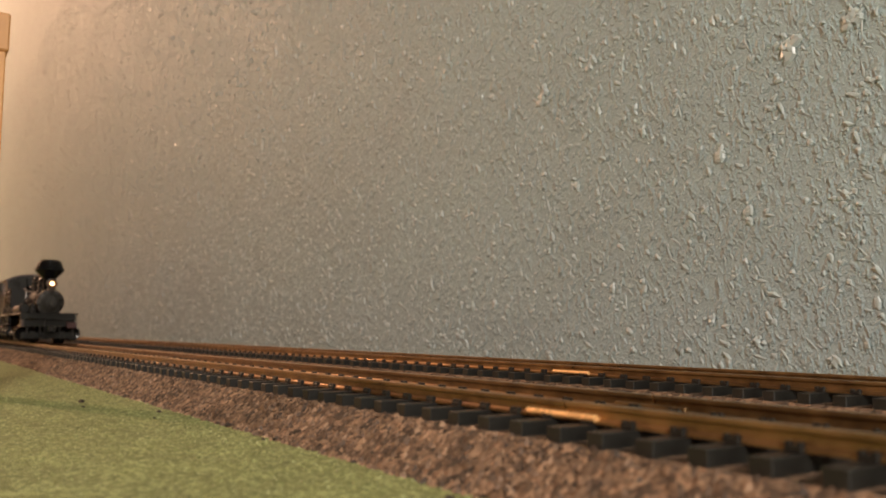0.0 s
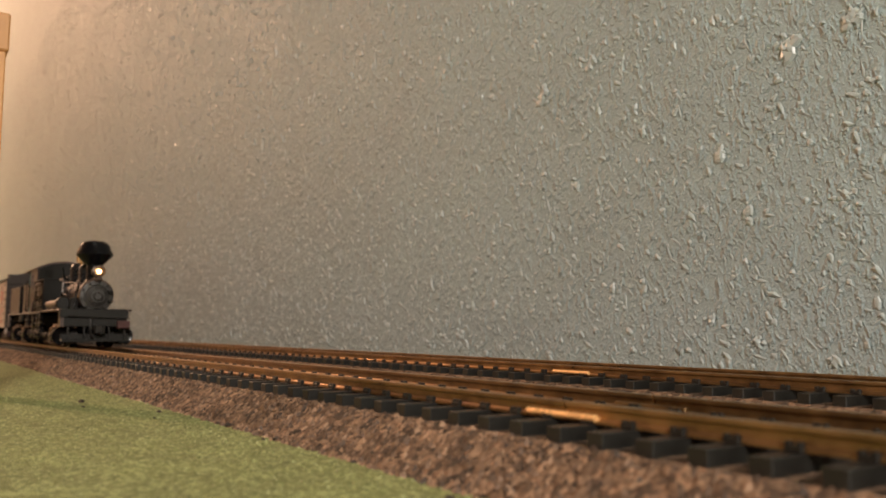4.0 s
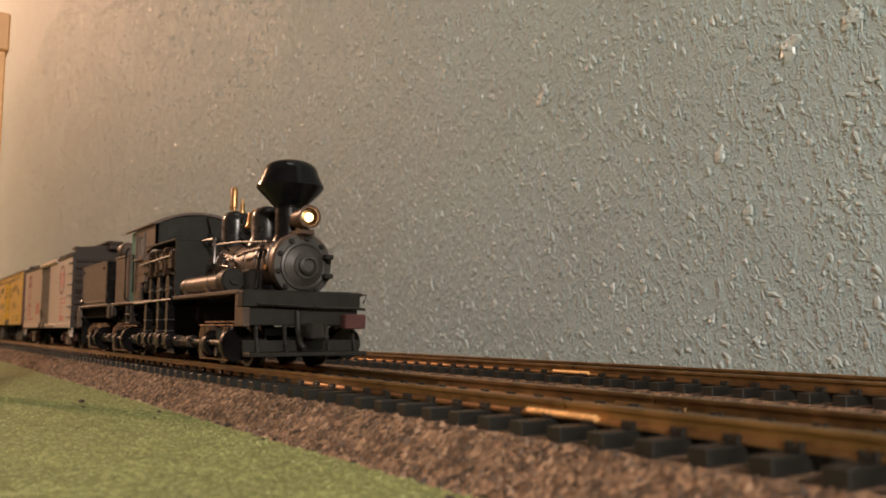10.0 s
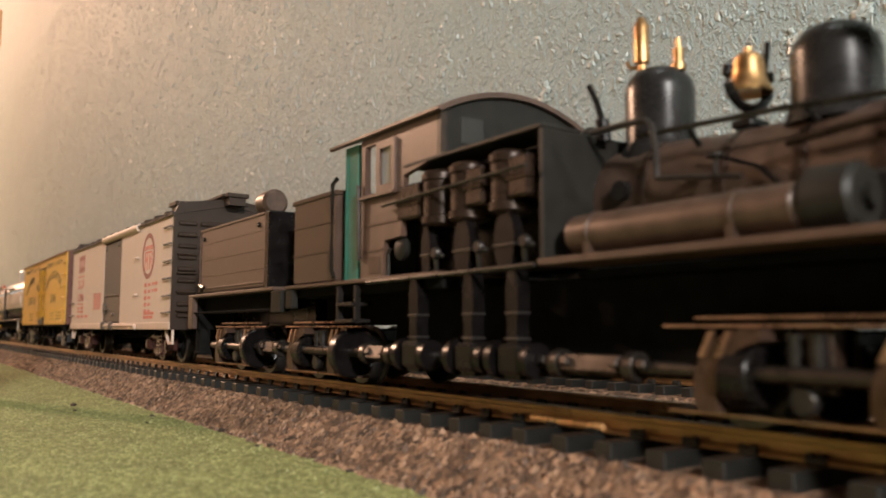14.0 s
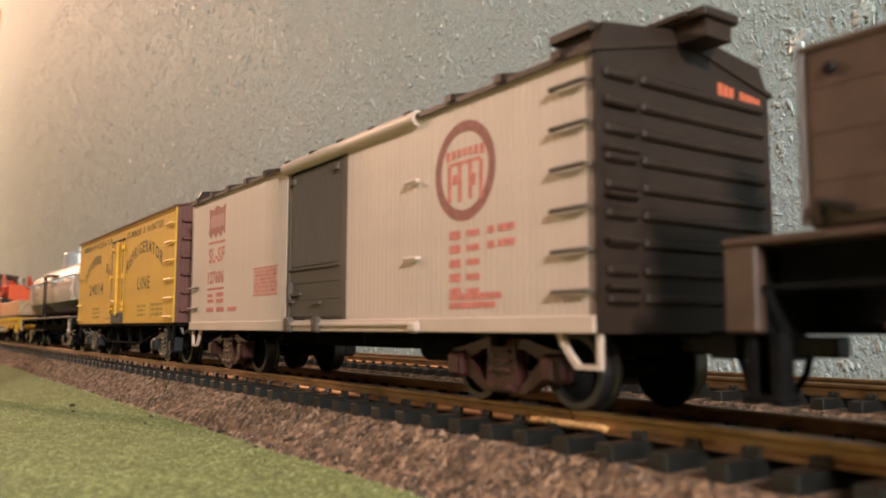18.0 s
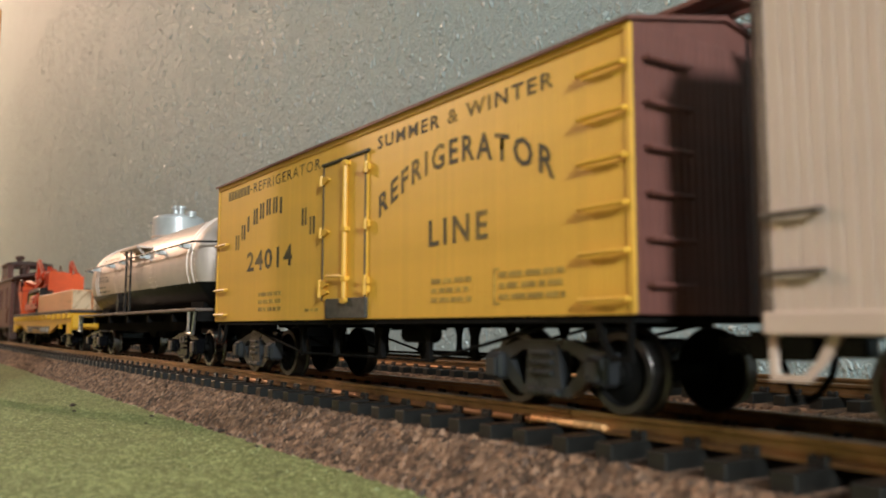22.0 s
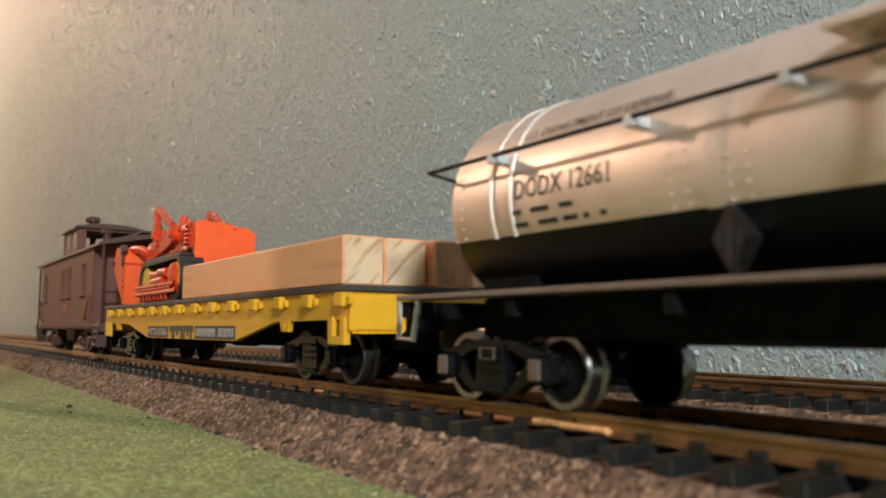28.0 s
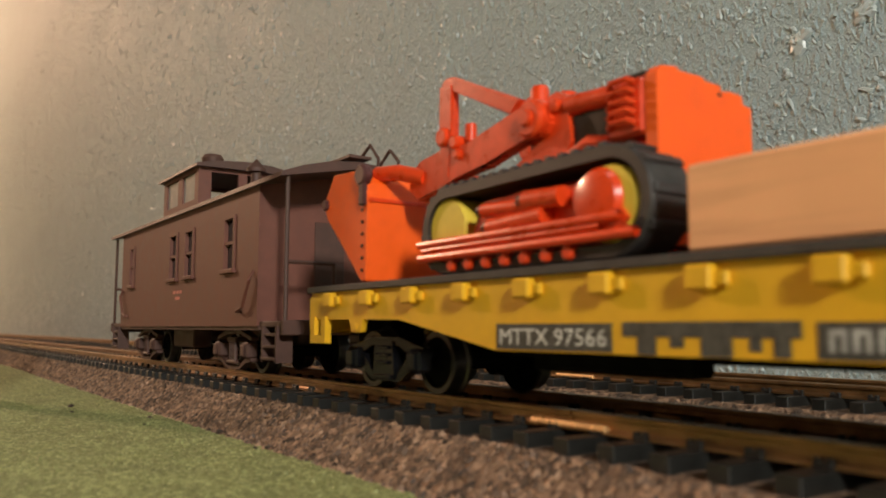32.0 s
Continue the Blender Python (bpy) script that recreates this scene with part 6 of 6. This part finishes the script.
    box(bm, 96, 100, -2.0, 2.0, 7.2, 10.4, 0.3), box(bm, 99.6, 103, -2.2, 1.2, 6.8, 10.6, 0.4), box(bm, 99.6, 102.4, 1.4, 2.4, 6.8, 10.6, 0.3)
    part("front_coupler", bm, "darksteel", beam)
    bm = nb()
    box(bm, 96.4, 99.0, 8.6, 14.4, 9.2, 12.8, 0.3)
    part("marker_block", bm, "ruby", beam, "faded red block under the beam")
    # cab
    zt = 41.0
    bm = nb()
    prism(bm, [(-2.6, 18), (3.8, 18), (4.2, 23.7), (9.2, 24), (9.9, 33.3), (20, 34.9), (20, zt + 0.6), (8.0, zt + 0.6), (8.0, 31.3), (-2.6, 31.3)], "xz", -15.0, -14.0)
    cab = part("cab_side", bm, "tender", lo, "brown-black cab side, lamplight in its paint, cut away round the cylinders", at=(1.1, -1.1, 0))
    part("cab_header", box(nb(), -2.6, 8.0, -15.0, -14.0, 39.8, zt + 0.6), "tender", cab)
    part("cab_post", box(nb(), -3.4, -2.4, -15.02, -14.0, 18, zt + 0.6), "tender", cab)
    part("cab_side", box(nb(), -12, 20, 11.6, 12.6, 18, zt + 0.4), "tender", lo)
    bm = nb()
    for z, x1 in ((30.4, 9.4), (26.4, 9.1), (22.2, 4.0)):
        box(bm, -2.4, x1, -15.15, -14.9, z, z + 0.3)
    part("cab_bead", bm, "iron", cab)
    bm = nb()
    box(bm, -9.2, -5.4, -14.5, -13.8, 18, zt)
    box(bm, -9.9, -9.2, -14.6, -12.6, 18, zt)
    part("cab_doorway", bm, "teal", cab, "teal-green cab doorway")
    # Near-black sheet stands for the unlit inside of the cab.
    part("cab_shade", box(nb(), -11.0, 6.0, -10.4, -9.6, 18, 31.0), "under", cab)
    part("number_board", box(nb(), -0.7, 3.0, -15.12, -14.9, 18.6, 21.4, 0.05), "iron", cab, "dull coppery rectangle low on the cab side")
    part("window_post", box(nb(), -2.4, -1.7, -15.3, -14.2, 31.4, 39.7), "tender", cab)
    part("window_sill", box(nb(), -2.6, 8.2, -15.9, -14.6, 30.8, 31.4, 0.1), "tender", cab)
    bm = nb()
    box(bm, 2.2, 3.3, -15.5, -14.5, 31.5, 39.6), box(bm, 6.9, 7.9, -15.5, -14.5, 31.5, 39.6)
    box(bm, 3.3, 6.9, -15.5, -14.5, 31.5, 32.6), box(bm, 3.3, 6.9, -15.5, -14.5, 38.5, 39.6)
    wf = part("cab_window", bm, "tender", cab)
    part("pane", box(nb(), 3.2, 7.0, -14.95, -14.75, 32.4, 38.7), "glass", wf)
    front = [(-15, 34.9)] + [(-15 + 28 * i / 12, zt + 3.8 * (1 - ((i - 6) / 6) ** 2)) for i in range(13)] + [(13, 34.9)]
    bm = nb()
    prism(bm, front, "yz", 19.0, 20.0)
    fr = part("cab_front", bm, "graphite", cab, "dark cab front with its shade in the paint")
    part("front_window", box(nb(), 19.95, 20.15, -11.6, -7.4, 36.8, 40.8, 0.05), "darkglass", fr)
    part("front_window", box(nb(), 19.95, 20.15, 5.4, 9.6, 36.8, 40.8, 0.05), "darkglass", fr)
    bm = nb()
    outer = [(-16.0, zt + 0.2)] + [(-16.0 + 30.0 * i / 16, zt + 0.6 + 4.1 * (1 - ((i - 8) / 8) ** 2)) for i in range(17)] + [(14.0, zt + 0.2)]
    inner = [(13.4 - 28.8 * i / 16, zt + 3.9 * (1 - ((i - 8) / 8) ** 2)) for i in range(17)]
    prism(bm, outer + inner, "yz", -13.6, 20.8)
    part("cab_roof", bm, "tender", cab, "brown-black arched cab roof")
    part("firebox_casing", box(nb(), 20, 41, -8.6, 9.0, 17.6, 35.0, 0.3), "black", lo, "dark firebox casing")
    part("engine_canopy", box(nb(), 9.9, 41.6, -15.2, -8.6, 34.3, 34.9, 0.15), "graphite", lo, at=(1.0, -1.0, 0))
    part("engine_end_plate", box(nb(), 41.0, 41.8, -15.0, 11, 17.8, 34.3, 0.1), "graphite", lo, "dark plate in front of the cylinders, shade in its paint", at=(1.0, -1.0, 0))
    part("ash_pan", prism(nb(), [(8, 15.4), (50, 15.4), (50, 9), (42, 3.4), (14, 3.4), (8, 9)], "xz", -6, 6), "under", lo)
    part("recess_wall", box(nb(), 9.0, 41.0, -9.1, -8.65, 17.8, 34.3), "black", lo)
    # three upright cylinders with valve chests, crosshead guides, rods and cranks
    for x, c0, c1, gx, gw, rx in ((17.4, 8.4, 14.9, 16.0, 1.5, 13.7), (24.3, 26.2, 30.2, 25.0, 2.6, 27.2), (33.4, 35.4, 39.4, 34.2, 2.8, 36.4)):
        bm = nb()
        lathe(bm, [(2.3, 24.6), (2.9, 25.0), (2.9, 26.0), (2.6, 26.2), (2.6, 31.2), (2.9, 31.4), (2.9, 32.3), (2.4, 32.8), (0, 33.0)], (x, -13.2, 0), "z", 24)
        cy = part("steam_cylinder", bm, "casting", lo, "upright engine cylinder", at=(1.0, -1.0, 0))
        bm = nb()
        box(bm, c0, c1, -15.4, -9.4, 26.3, 31.6, 0.35)
        part("valve_chest", bm, "casting", cy)
        part("chest_bead", box(nb(), c0 - 0.15, c1 + 0.15, -15.6, -9.4, 28.5, 29.2, 0.1), "casting", cy)
        bm = nb()
        prism(bm, [(gx - gw * 0.3, 24.8), (gx + gw * 0.3, 24.8), (gx + gw * 0.62, 23.2), (gx + gw * 0.75, 21.4), (gx + gw * 0.68, 19.4), (gx + gw * 0.45, 17.4), (gx - gw * 0.45, 17.4), (gx - gw * 0.68, 19.4), (gx - gw * 0.75, 21.4), (gx - gw * 0.62, 23.2)], "xz", -15.0, -13.4)
        guide = part("crosshead_guide", bm, "black", cy)
        part("guide_strap", box(nb(), gx - gw * 0.78, gx + gw * 0.78, -15.2, -13.2, 20.3, 20.7, 0.1), "rim", guide)
        bm = nb()
        prism(bm, [(rx - 0.7, 17.2), (rx + 0.7, 17.2), (rx + 1.15, 15.0), (rx + 1.2, 12.2), (rx + 0.9, 10.4), (rx + 1.0, 8.4), (rx + 1.5, 6.8), (rx + 1.5, 3.6), (rx - 1.5, 3.6), (rx - 1.5, 6.8), (rx - 1.0, 8.4), (rx - 0.9, 10.4), (rx - 1.2, 12.2), (rx - 1.15, 15.0)], "xz", -15.6, -13.6)
        rod = part("connecting_rod", bm, "black", cy)
        for z in (11.8, 8.6):
            part("rod_strap", box(nb(), rx - 1.3, rx + 1.3, -15.8, -13.5, z - 0.16, z + 0.16, 0.08), "rim", rod)
        for o, disc in ((-3.4, 2.5), (3.2, 2.2)):
            bm = nb()
            lathe(bm, [(0.9, -0.7), (disc, -0.6), (disc, 0.6), (0.9, 0.7)], (rx + o, -14.6, 6.0), "x", 20)
            part("crank_disc", bm, "black", cy)
        part("crank_bearing", box(nb(), rx - 2.2, rx + 2.2, -16.4, -13.0, 4.2, 8.0, 0.5), "black", cy)
        bm = nb()
        tube(bm, [(gx + gw + 1.0, -14.6, 17.5), (gx + gw + 1.2, -15.0, 20), (gx + gw + 1.8, -15.2, 20.8), (gx + gw + 2.6, -14.6, 20.0)], 0.35)
        lathe(bm, [(0.7, -0.5), (0.9, 0), (0.7, 0.5)], (gx + gw + 1.6, -15.2, 20.6), "y", 14)
        part("valve_gear", bm, "darksteel", cy)
    part("reach_rod", tube(nb(), [(5, -16.0, 29.0), (20, -16.1, 29.4), (40, -16.1, 29.8)], 0.26), "darksteel", lo, at=(1.0, -1.0, 0))
    part("engine_rail", tube(nb(), [(0, -15.8, 17.2), (41, -15.8, 17.5)], 0.32), "darksteel", lo, at=(1.0, -1.0, 0))
    part("brake_lever", tube(nb(), [(5.2, -15.2, 16.8), (5.4, -15.4, 21.6), (6.0, -15.4, 22.4)], 0.32), "darksteel", lo)
    bm = nb()
    lathe(bm, [(1.0, -0.8), (1.8, -0.4), (1.8, 0.4), (1.0, 0.8)], (8.6, -14.8, 22.2), "y", 16)
    part("lubricator", bm, "graphite", lo)
    # line shaft with couplings
    bm = nb()
    lathe(bm, [(0.8, -78), (0.8, 88)], (0, 0, 0), "x", 12)
    for x in (-46, -37, -2, 6, 44, 55.5):
        cyl(bm, "x", (x, 0, 0), 1.7, 1.6, 18, 0.15)
        for o in (-1.9, 1.9):
            box(bm, x + o - 0.6, x + o + 0.6, -0.5, 0.5, -1.6, 1.6, 0.15)
    box(bm, 44.8, 54, -1.0, 1.0, -1.0, 1.0, 0.15), box(bm, -1, 4, -1.1, 1.1, -1.1, 1.1, 0.15), box(bm, -44, -39, -1.1, 1.1, -1.1, 1.1, 0.15)
    sh = part("line_shaft", bm, "shaft", lo, "dull steel square line shaft with couplings", at=(0, -14.6, 5.8))
    TURNING.append((sh, (0, -14.6, 5.8), -4.4))
    # geared trucks
    for tx in (74.4, -22.0, -63.6):
        tr = part("geared_truck", box(box(nb(), -3, 3, -10.5, 10.5, 6.0, 9.8, 0.3), -14, 14, -3, 3, 5, 7.5, 0.2), "black", lo, at=(tx, 0, 0))
        for s in (-1, 1):
            bm = nb()
            box(bm, -15.5, 15.5, s * 11.0, s * 13.4, 9.9, 10.4, 0.1)
            box(bm, -11.5, 11.5, s * 11.2, s * 13.0, 10.7, 11.2, 0.1)
            prism(bm, [(-15, 1.4), (15, 1.4), (15, 1.9), (-15, 1.9)], "xz", s * 11.6, s * 13.0)
            box(bm, -2.2, 2.2, s * 11.0, s * 13.2, 4.0, 9.9, 0.3)
            side = part("side_frame", bm, "casting", tr)
            for z, h in ((10.15, 15.8), (10.95, 11.8), (1.65, 15.3)):
                part("tie_bar", box(nb(), -h, h, min(s * 13.0, s * 13.75), max(s * 13.0, s * 13.75), z - 0.16, z + 0.16, 0.06), "strap", tr)
            for k in (-8.6, 8.6):
                # curved gear guard over each axle end
                bm = nb()
                prism(bm, [(k + 3.4, 9.9), (k + 0.6, 9.1), (k - 1.2, 7.5), (k - 2.1, 5.5), (k - 2.3, 3.4), (k - 1.7, 1.9), (k + 0.6, 1.9), (k + 0.3, 3.5), (k + 0.5, 5.2), (k + 1.5, 6.9), (k + 3.1, 8.1), (k + 5.2, 8.8), (k + 5.2, 9.9)], "xz", s * 11.2, s * 15.4)
                part("gear_guard", bm, "guard", side)
                bm = nb()
                cyl(bm, "x", (k + 2.4, s * 13.2, 5.4), 3.0, 3.4, 24, 0.3)
                for j in range(16):
                    q = 2 * math.pi * j / 16
                    box(bm, k + 3.9, k + 4.5, s * 13.2 + 2.5 * math.cos(q) - 0.28, s * 13.2 + 2.5 * math.cos(q) + 0.28, 5.4 + 2.5 * math.sin(q) - 0.28, 5.4 + 2.5 * math.sin(q) + 0.28)
                part("bevel_gear", bm, "black", side)
                bm = nb()
                for o in (-1.6, 0.3):
                    prism(bm, [(k + o + 1.5, 9.7), (k + o + 2.2, 9.7), (k + o + 0.9, 7.2), (k + o + 0.2, 7.2)], "xz", s * 15.4, s * 15.7)
                part("bearing_plate", bm, "strap", side)
            bm = nb()
            lathe(bm, [(1.0, 12.4), (3.9, 12.4), (4.2, 12.7), (4.2, 14.4), (3.9, 14.7), (3.4, 14.5), (1.2, 14.2)], (0, s * 14.2, 5.6), "x", 28)
            part("gear_drum", bm, "black", side)
            bm = nb()
            for o in (-1.1, 1.1):
                lathe(bm, [(0.8, 4.6), (0.6, 5.4), (0.8, 6.2), (0.6, 7.0), (0.8, 7.8), (0.6, 8.6), (0.8, 9.4)], (o, s * 13.6, 0), "z", 10)
            cyl(bm, "y", (0, s * 14.0, 3.6), 1.3, 1.4, 16, 0.2)
            part("spring", bm, "darksteel", side)
        for k in (-8.6, 8.6):
            w = new("wheelset", WHEELS[(4.8, "rim")] if (4.8, "rim") in WHEELS else WHEELS.setdefault((4.8, "rim"), wheelset_mesh(4.8)))
            w.parent = tr
            w.location = (k * MM, 0, 4.8 * MM)
            TURNING.append((w, (k, 0, 4.8), 4.8))
    # fuel bunker and water tender
    bm = nb()
    box(bm, -29.6, -11.8, -15.9, 15.9, 18, 34.0, 0.35)
    bk = part("fuel_bunker", bm, "tender", lo, "brown-black fuel bunker with lamplight in its paint")
    bm = nb()
    for z in (23.4, 28.6):
        box(bm, -29.4, -12.0, -16.05, -15.8, z, z + 0.3)
    box(bm, -30.0, -11.6, -16.2, 16.2, 33.4, 34.3, 0.15)
    part("bead", bm, "iron", bk)
    for i in range(16):
        rng = random.Random(i)
        x, y, s = rng.uniform(-27, -16), rng.uniform(-10, 10), rng.uniform(1.2, 2.2)
        part("fuel_log", cyl(nb(), "x", (x, y, 33.6 + s * 0.5), s * 0.7, 8, 10, 0.2), "black", bk)
    bm = nb()
    box(bm, -32, 21, -16.6, 16.6, 17.3, 18.0, 0.15)
    part("cab_deck", bm, "tender", lo)
    part("deck_beam", box(nb(), -31, 20, -15.0, 15.0, 15.6, 17.3, 0.15), "under", lo)
    bm = nb()
    for z in (13.6, 10.8):
        box(bm, -10.5, -4.5, -16.0, -12.5, z, z + 0.6, 0.1)
    box(bm, -10.9, -10.3, -15.6, -14.6, 10.8, 17), box(bm, -4.7, -4.1, -15.6, -14.6, 10.8, 17)
    part("cab_steps", bm, "darksteel", lo, at=(1.0, -1.0, 0))
    bm = nb()
    tube(bm, [(-12.4, -15.4, 18.5), (-12.6, -15.8, 20), (-12.6, -15.8, 35), (-12.2, -15.0, 36.2)], 0.42)
    tube(bm, [(-3.0, -15.6, 21), (-3.0, -15.8, 33.5)], 0.35)
    part("cab_handrail", bm, "darksteel", lo, at=(1.0, -1.0, 0))
    bm = nb()
    box(bm, -84.2, -41.0, -16.3, 16.3, 18.4, 33.9, 0.35)
    wt = part("water_tank", bm, "tender", lo, "brown-black water tank with lamplight in its paint")
    bm = nb()
    for z in (22.2, 26.2, 30.2):
        box(bm, -83.8, -44.5, -16.38, -16.2, z, z + 0.16)
    part("bead", bm, "tender", wt)
    bm = nb()
    box(bm, -84.5, -43.2, -16.55, -16.25, 33.5, 34.05, 0.08), box(bm, -84.5, -84.0, -16.55, -16.25, 18.5, 33.5, 0.08), box(bm, -84.0, -43.2, -16.55, -16.25, 19.2, 19.6, 0.08)
    part("tank_edge", bm, "tender", wt)
    for x in (-81.6, -46.4):
        part("tank_plug", cyl(nb(), "y", (x, -16.5, 31.6), 0.55, 0.5, 12, 0.12), "black", wt)
    part("tank_front", box(nb(), -43.0, -40.6, -16.5, 16.5, 17.5, 34.1, 0.3), "black", wt, "black tank front")
    bm = nb()
    cyl(bm, "x", (-76.0, -1.5, 41.2), 3.4, 6.4, 24, 0.8)
    box(bm, -78.0, -74.0, -3.5, 0.5, 33.9, 38.6, 0.2)
    part("rear_lamp", bm, "iron", wt, "brown-black drum-shaped rear lamp")
    part("rear_lens", cyl(nb(), "x", (-79.3, -1.5, 41.2), 2.3, 0.4, 20), "glass", wt, "dusty lamp lens")
    bm = nb()
    box(bm, -92.6, -38.0, -16.6, 16.6, 17.4, 18.2, 0.2)
    td = part("tender_frame", bm, "tender", lo)
    part("headstock", box(nb(), -92.2, -89.4, -14.9, 14.9, 9.4, 17.35, 0.2), "under", td)
    bm = nb()
    for x in (-91.8, -89.2):
        prism(bm, [(x, 3.2), (x + 0.9, 3.2), (x + 0.9, 9.6), (x, 9.6)], "xz", -14.6, -12.4)
    box(bm, -92.0, -88.2, -15.0, -11.6, 3.4, 4.0, 0.1), box(bm, -91.6, -88.6, -12.3, -11.9, 3.6, 9.5)
    part("rear_step", bm, "under", td)
    for y0, y1 in ((-16.6, -15.2), (15.2, 16.6)):
        for x0, x1, z0, paint in ((-92.4, -89.0, 9.6, "tender"), (-38.8, -34.0, 12.9, "graphite")):
            part("frame_post", box(nb(), x0, x1, y0, y1, z0, 17.35, 0.2), paint, td)
        part("frame_rail", box(nb(), -88.9, -38.9, y0 + 0.4, y1 - 0.4, 13.4, 13.8, 0.1), "under", td)
        part("bunker_post", box(nb(), -31.6, -28.6, y0, y1, 13.6, 17.25, 0.2), "graphite", td)
    for y in (-13.0, 13.0):
        part("side_beam", box(nb(), -88.5, -40, y - 0.7, y + 0.7, 13.4, 17.4), "under", td)
    part("centre_beam", box(nb(), -88.5, -40, -6, 6, 10.5, 17.4), "black", td)
    bm = nb()
    tube(bm, [(-82.5, -16.0, 18.6), (-82.5, -17.0, 20.4), (-80.0, -17.0, 19.6)], 0.45)
    part("valve_handle", bm, "darksteel", td)
    coupler(lo, -90.5, -1)
    return lo


# ---- small things on the bench ----
def wooden_post():
    po = thing("wooden_post", "slim orange-lit pine post with a square cap beside the track", "post")
    po.location = (-265.6 * MM, -61.8 * MM, -10 * MM)
    part("shaft", box(nb(), -4.5, 4.5, -4.0, 4.0, 0, 101, 0.4), "post", po)
    part("cap", box(nb(), -5.2, 5.2, -4.7, 4.7, 101, 112.5, 0.5), "post", po)


wooden_post()


def crumbs():
    rng = random.Random(9)
    for i in range(14):
        x, y = (-rng.uniform(70, 300), -rng.uniform(24.5, 50)) if i < 7 else (-rng.uniform(90, 240), rng.choice((-26.0, -27.5)))
        bm = nb()
        s = rng.uniform(0.25, 0.9)
        bmesh.ops.create_icosphere(bm, subdivisions=1, radius=s)
        for v in bm.verts:
            v.co = Vector((v.co.x * rng.uniform(0.8, 2.0), v.co.y * rng.uniform(0.6, 1.5), v.co.z * rng.uniform(0.4, 0.9)))
        ob = new("crumb", mesh_of("crumb", bm, "debris"))
        ob.location = (x * MM, y * MM, (-10 + s * 0.35) * MM)
        tagged(ob, "dark crumb of cork on the green mat", "crumb", "crumbs beside the roadbed")


crumbs()

LOCO, BOX, REEFER, TANK, FLAT, CABOOSE = locomotive(), boxcar(), reefer(), tank_car(), flat_car(), caboose()
LOADER = bulldozer()
TIMBERS = [timber("squared pine timber with pale end grain lying on the flat car", 0, -5.0, 84.8), timber("squared pine timber with pale end grain lying on the flat car", 1, -5.0, 84.6),
           timber("squared pine timber with a weathered brown end", 2, -5.0, 86.5), timber("squared pine timber reaching forward on the flat car", 3, -5.0, 86.5)]

track("track_1", 0.0, "model railway track with black ties and bronze-coloured rails", -75.0, -85.7, TRACK_NEAR)
track("track_2", TRACK2, "second model railway track beside the wall", -150.0, -91.0, (-900, 80))


# ---- what moves ----
RUN = [(0, 0.0487), (1.75, 0.1040), (3.5, 0.1613), (5.5, 0.2370), (7.5, 0.3160), (9, 0.3722), (10.5, 0.4300), (12.5, 0.5074), (14, 0.5652), (15.5, 0.6247), (17.5, 0.7052), (19, 0.7666), (20.5, 0.8280),
       (22, 0.8882), (23.5, 0.9484), (24.5, 0.9888), (26.5, 1.0706), (28, 1.1331), (29.5, 1.1950), (31, 1.2545), (32, 1.2943)]


def motions():
    places = [(LOCO, -680.0), (BOX, -860.0), (REEFER, -1010.5), (TANK, -1163.5), (FLAT, -1341.0), (LOADER, -1341.0), (CABOOSE, -1513.5)] + [(t, -1341.0) for t in TIMBERS]
    for ob, c in places:
        walk(ob, [(t, pose(c * MM + s, 0, 0)) for t, s in RUN])
    ts = [i * 0.15 for i in range(213)] + [32.0]
    way = np.interp(ts, [t for t, s in RUN], [s for t, s in RUN])
    for k, (ob, at, r) in enumerate(TURNING):
        rows = []
        for t, s in zip(ts, way):
            a = math.degrees((s - way[0]) / (abs(r) * MM)) + 37 * k
            p = Vector(at) * MM
            rows.append((t, pose(*p, 0, a, 0) if r > 0 else pose(*p, a, 0, 0)))
        walk(ob, rows)


motions()
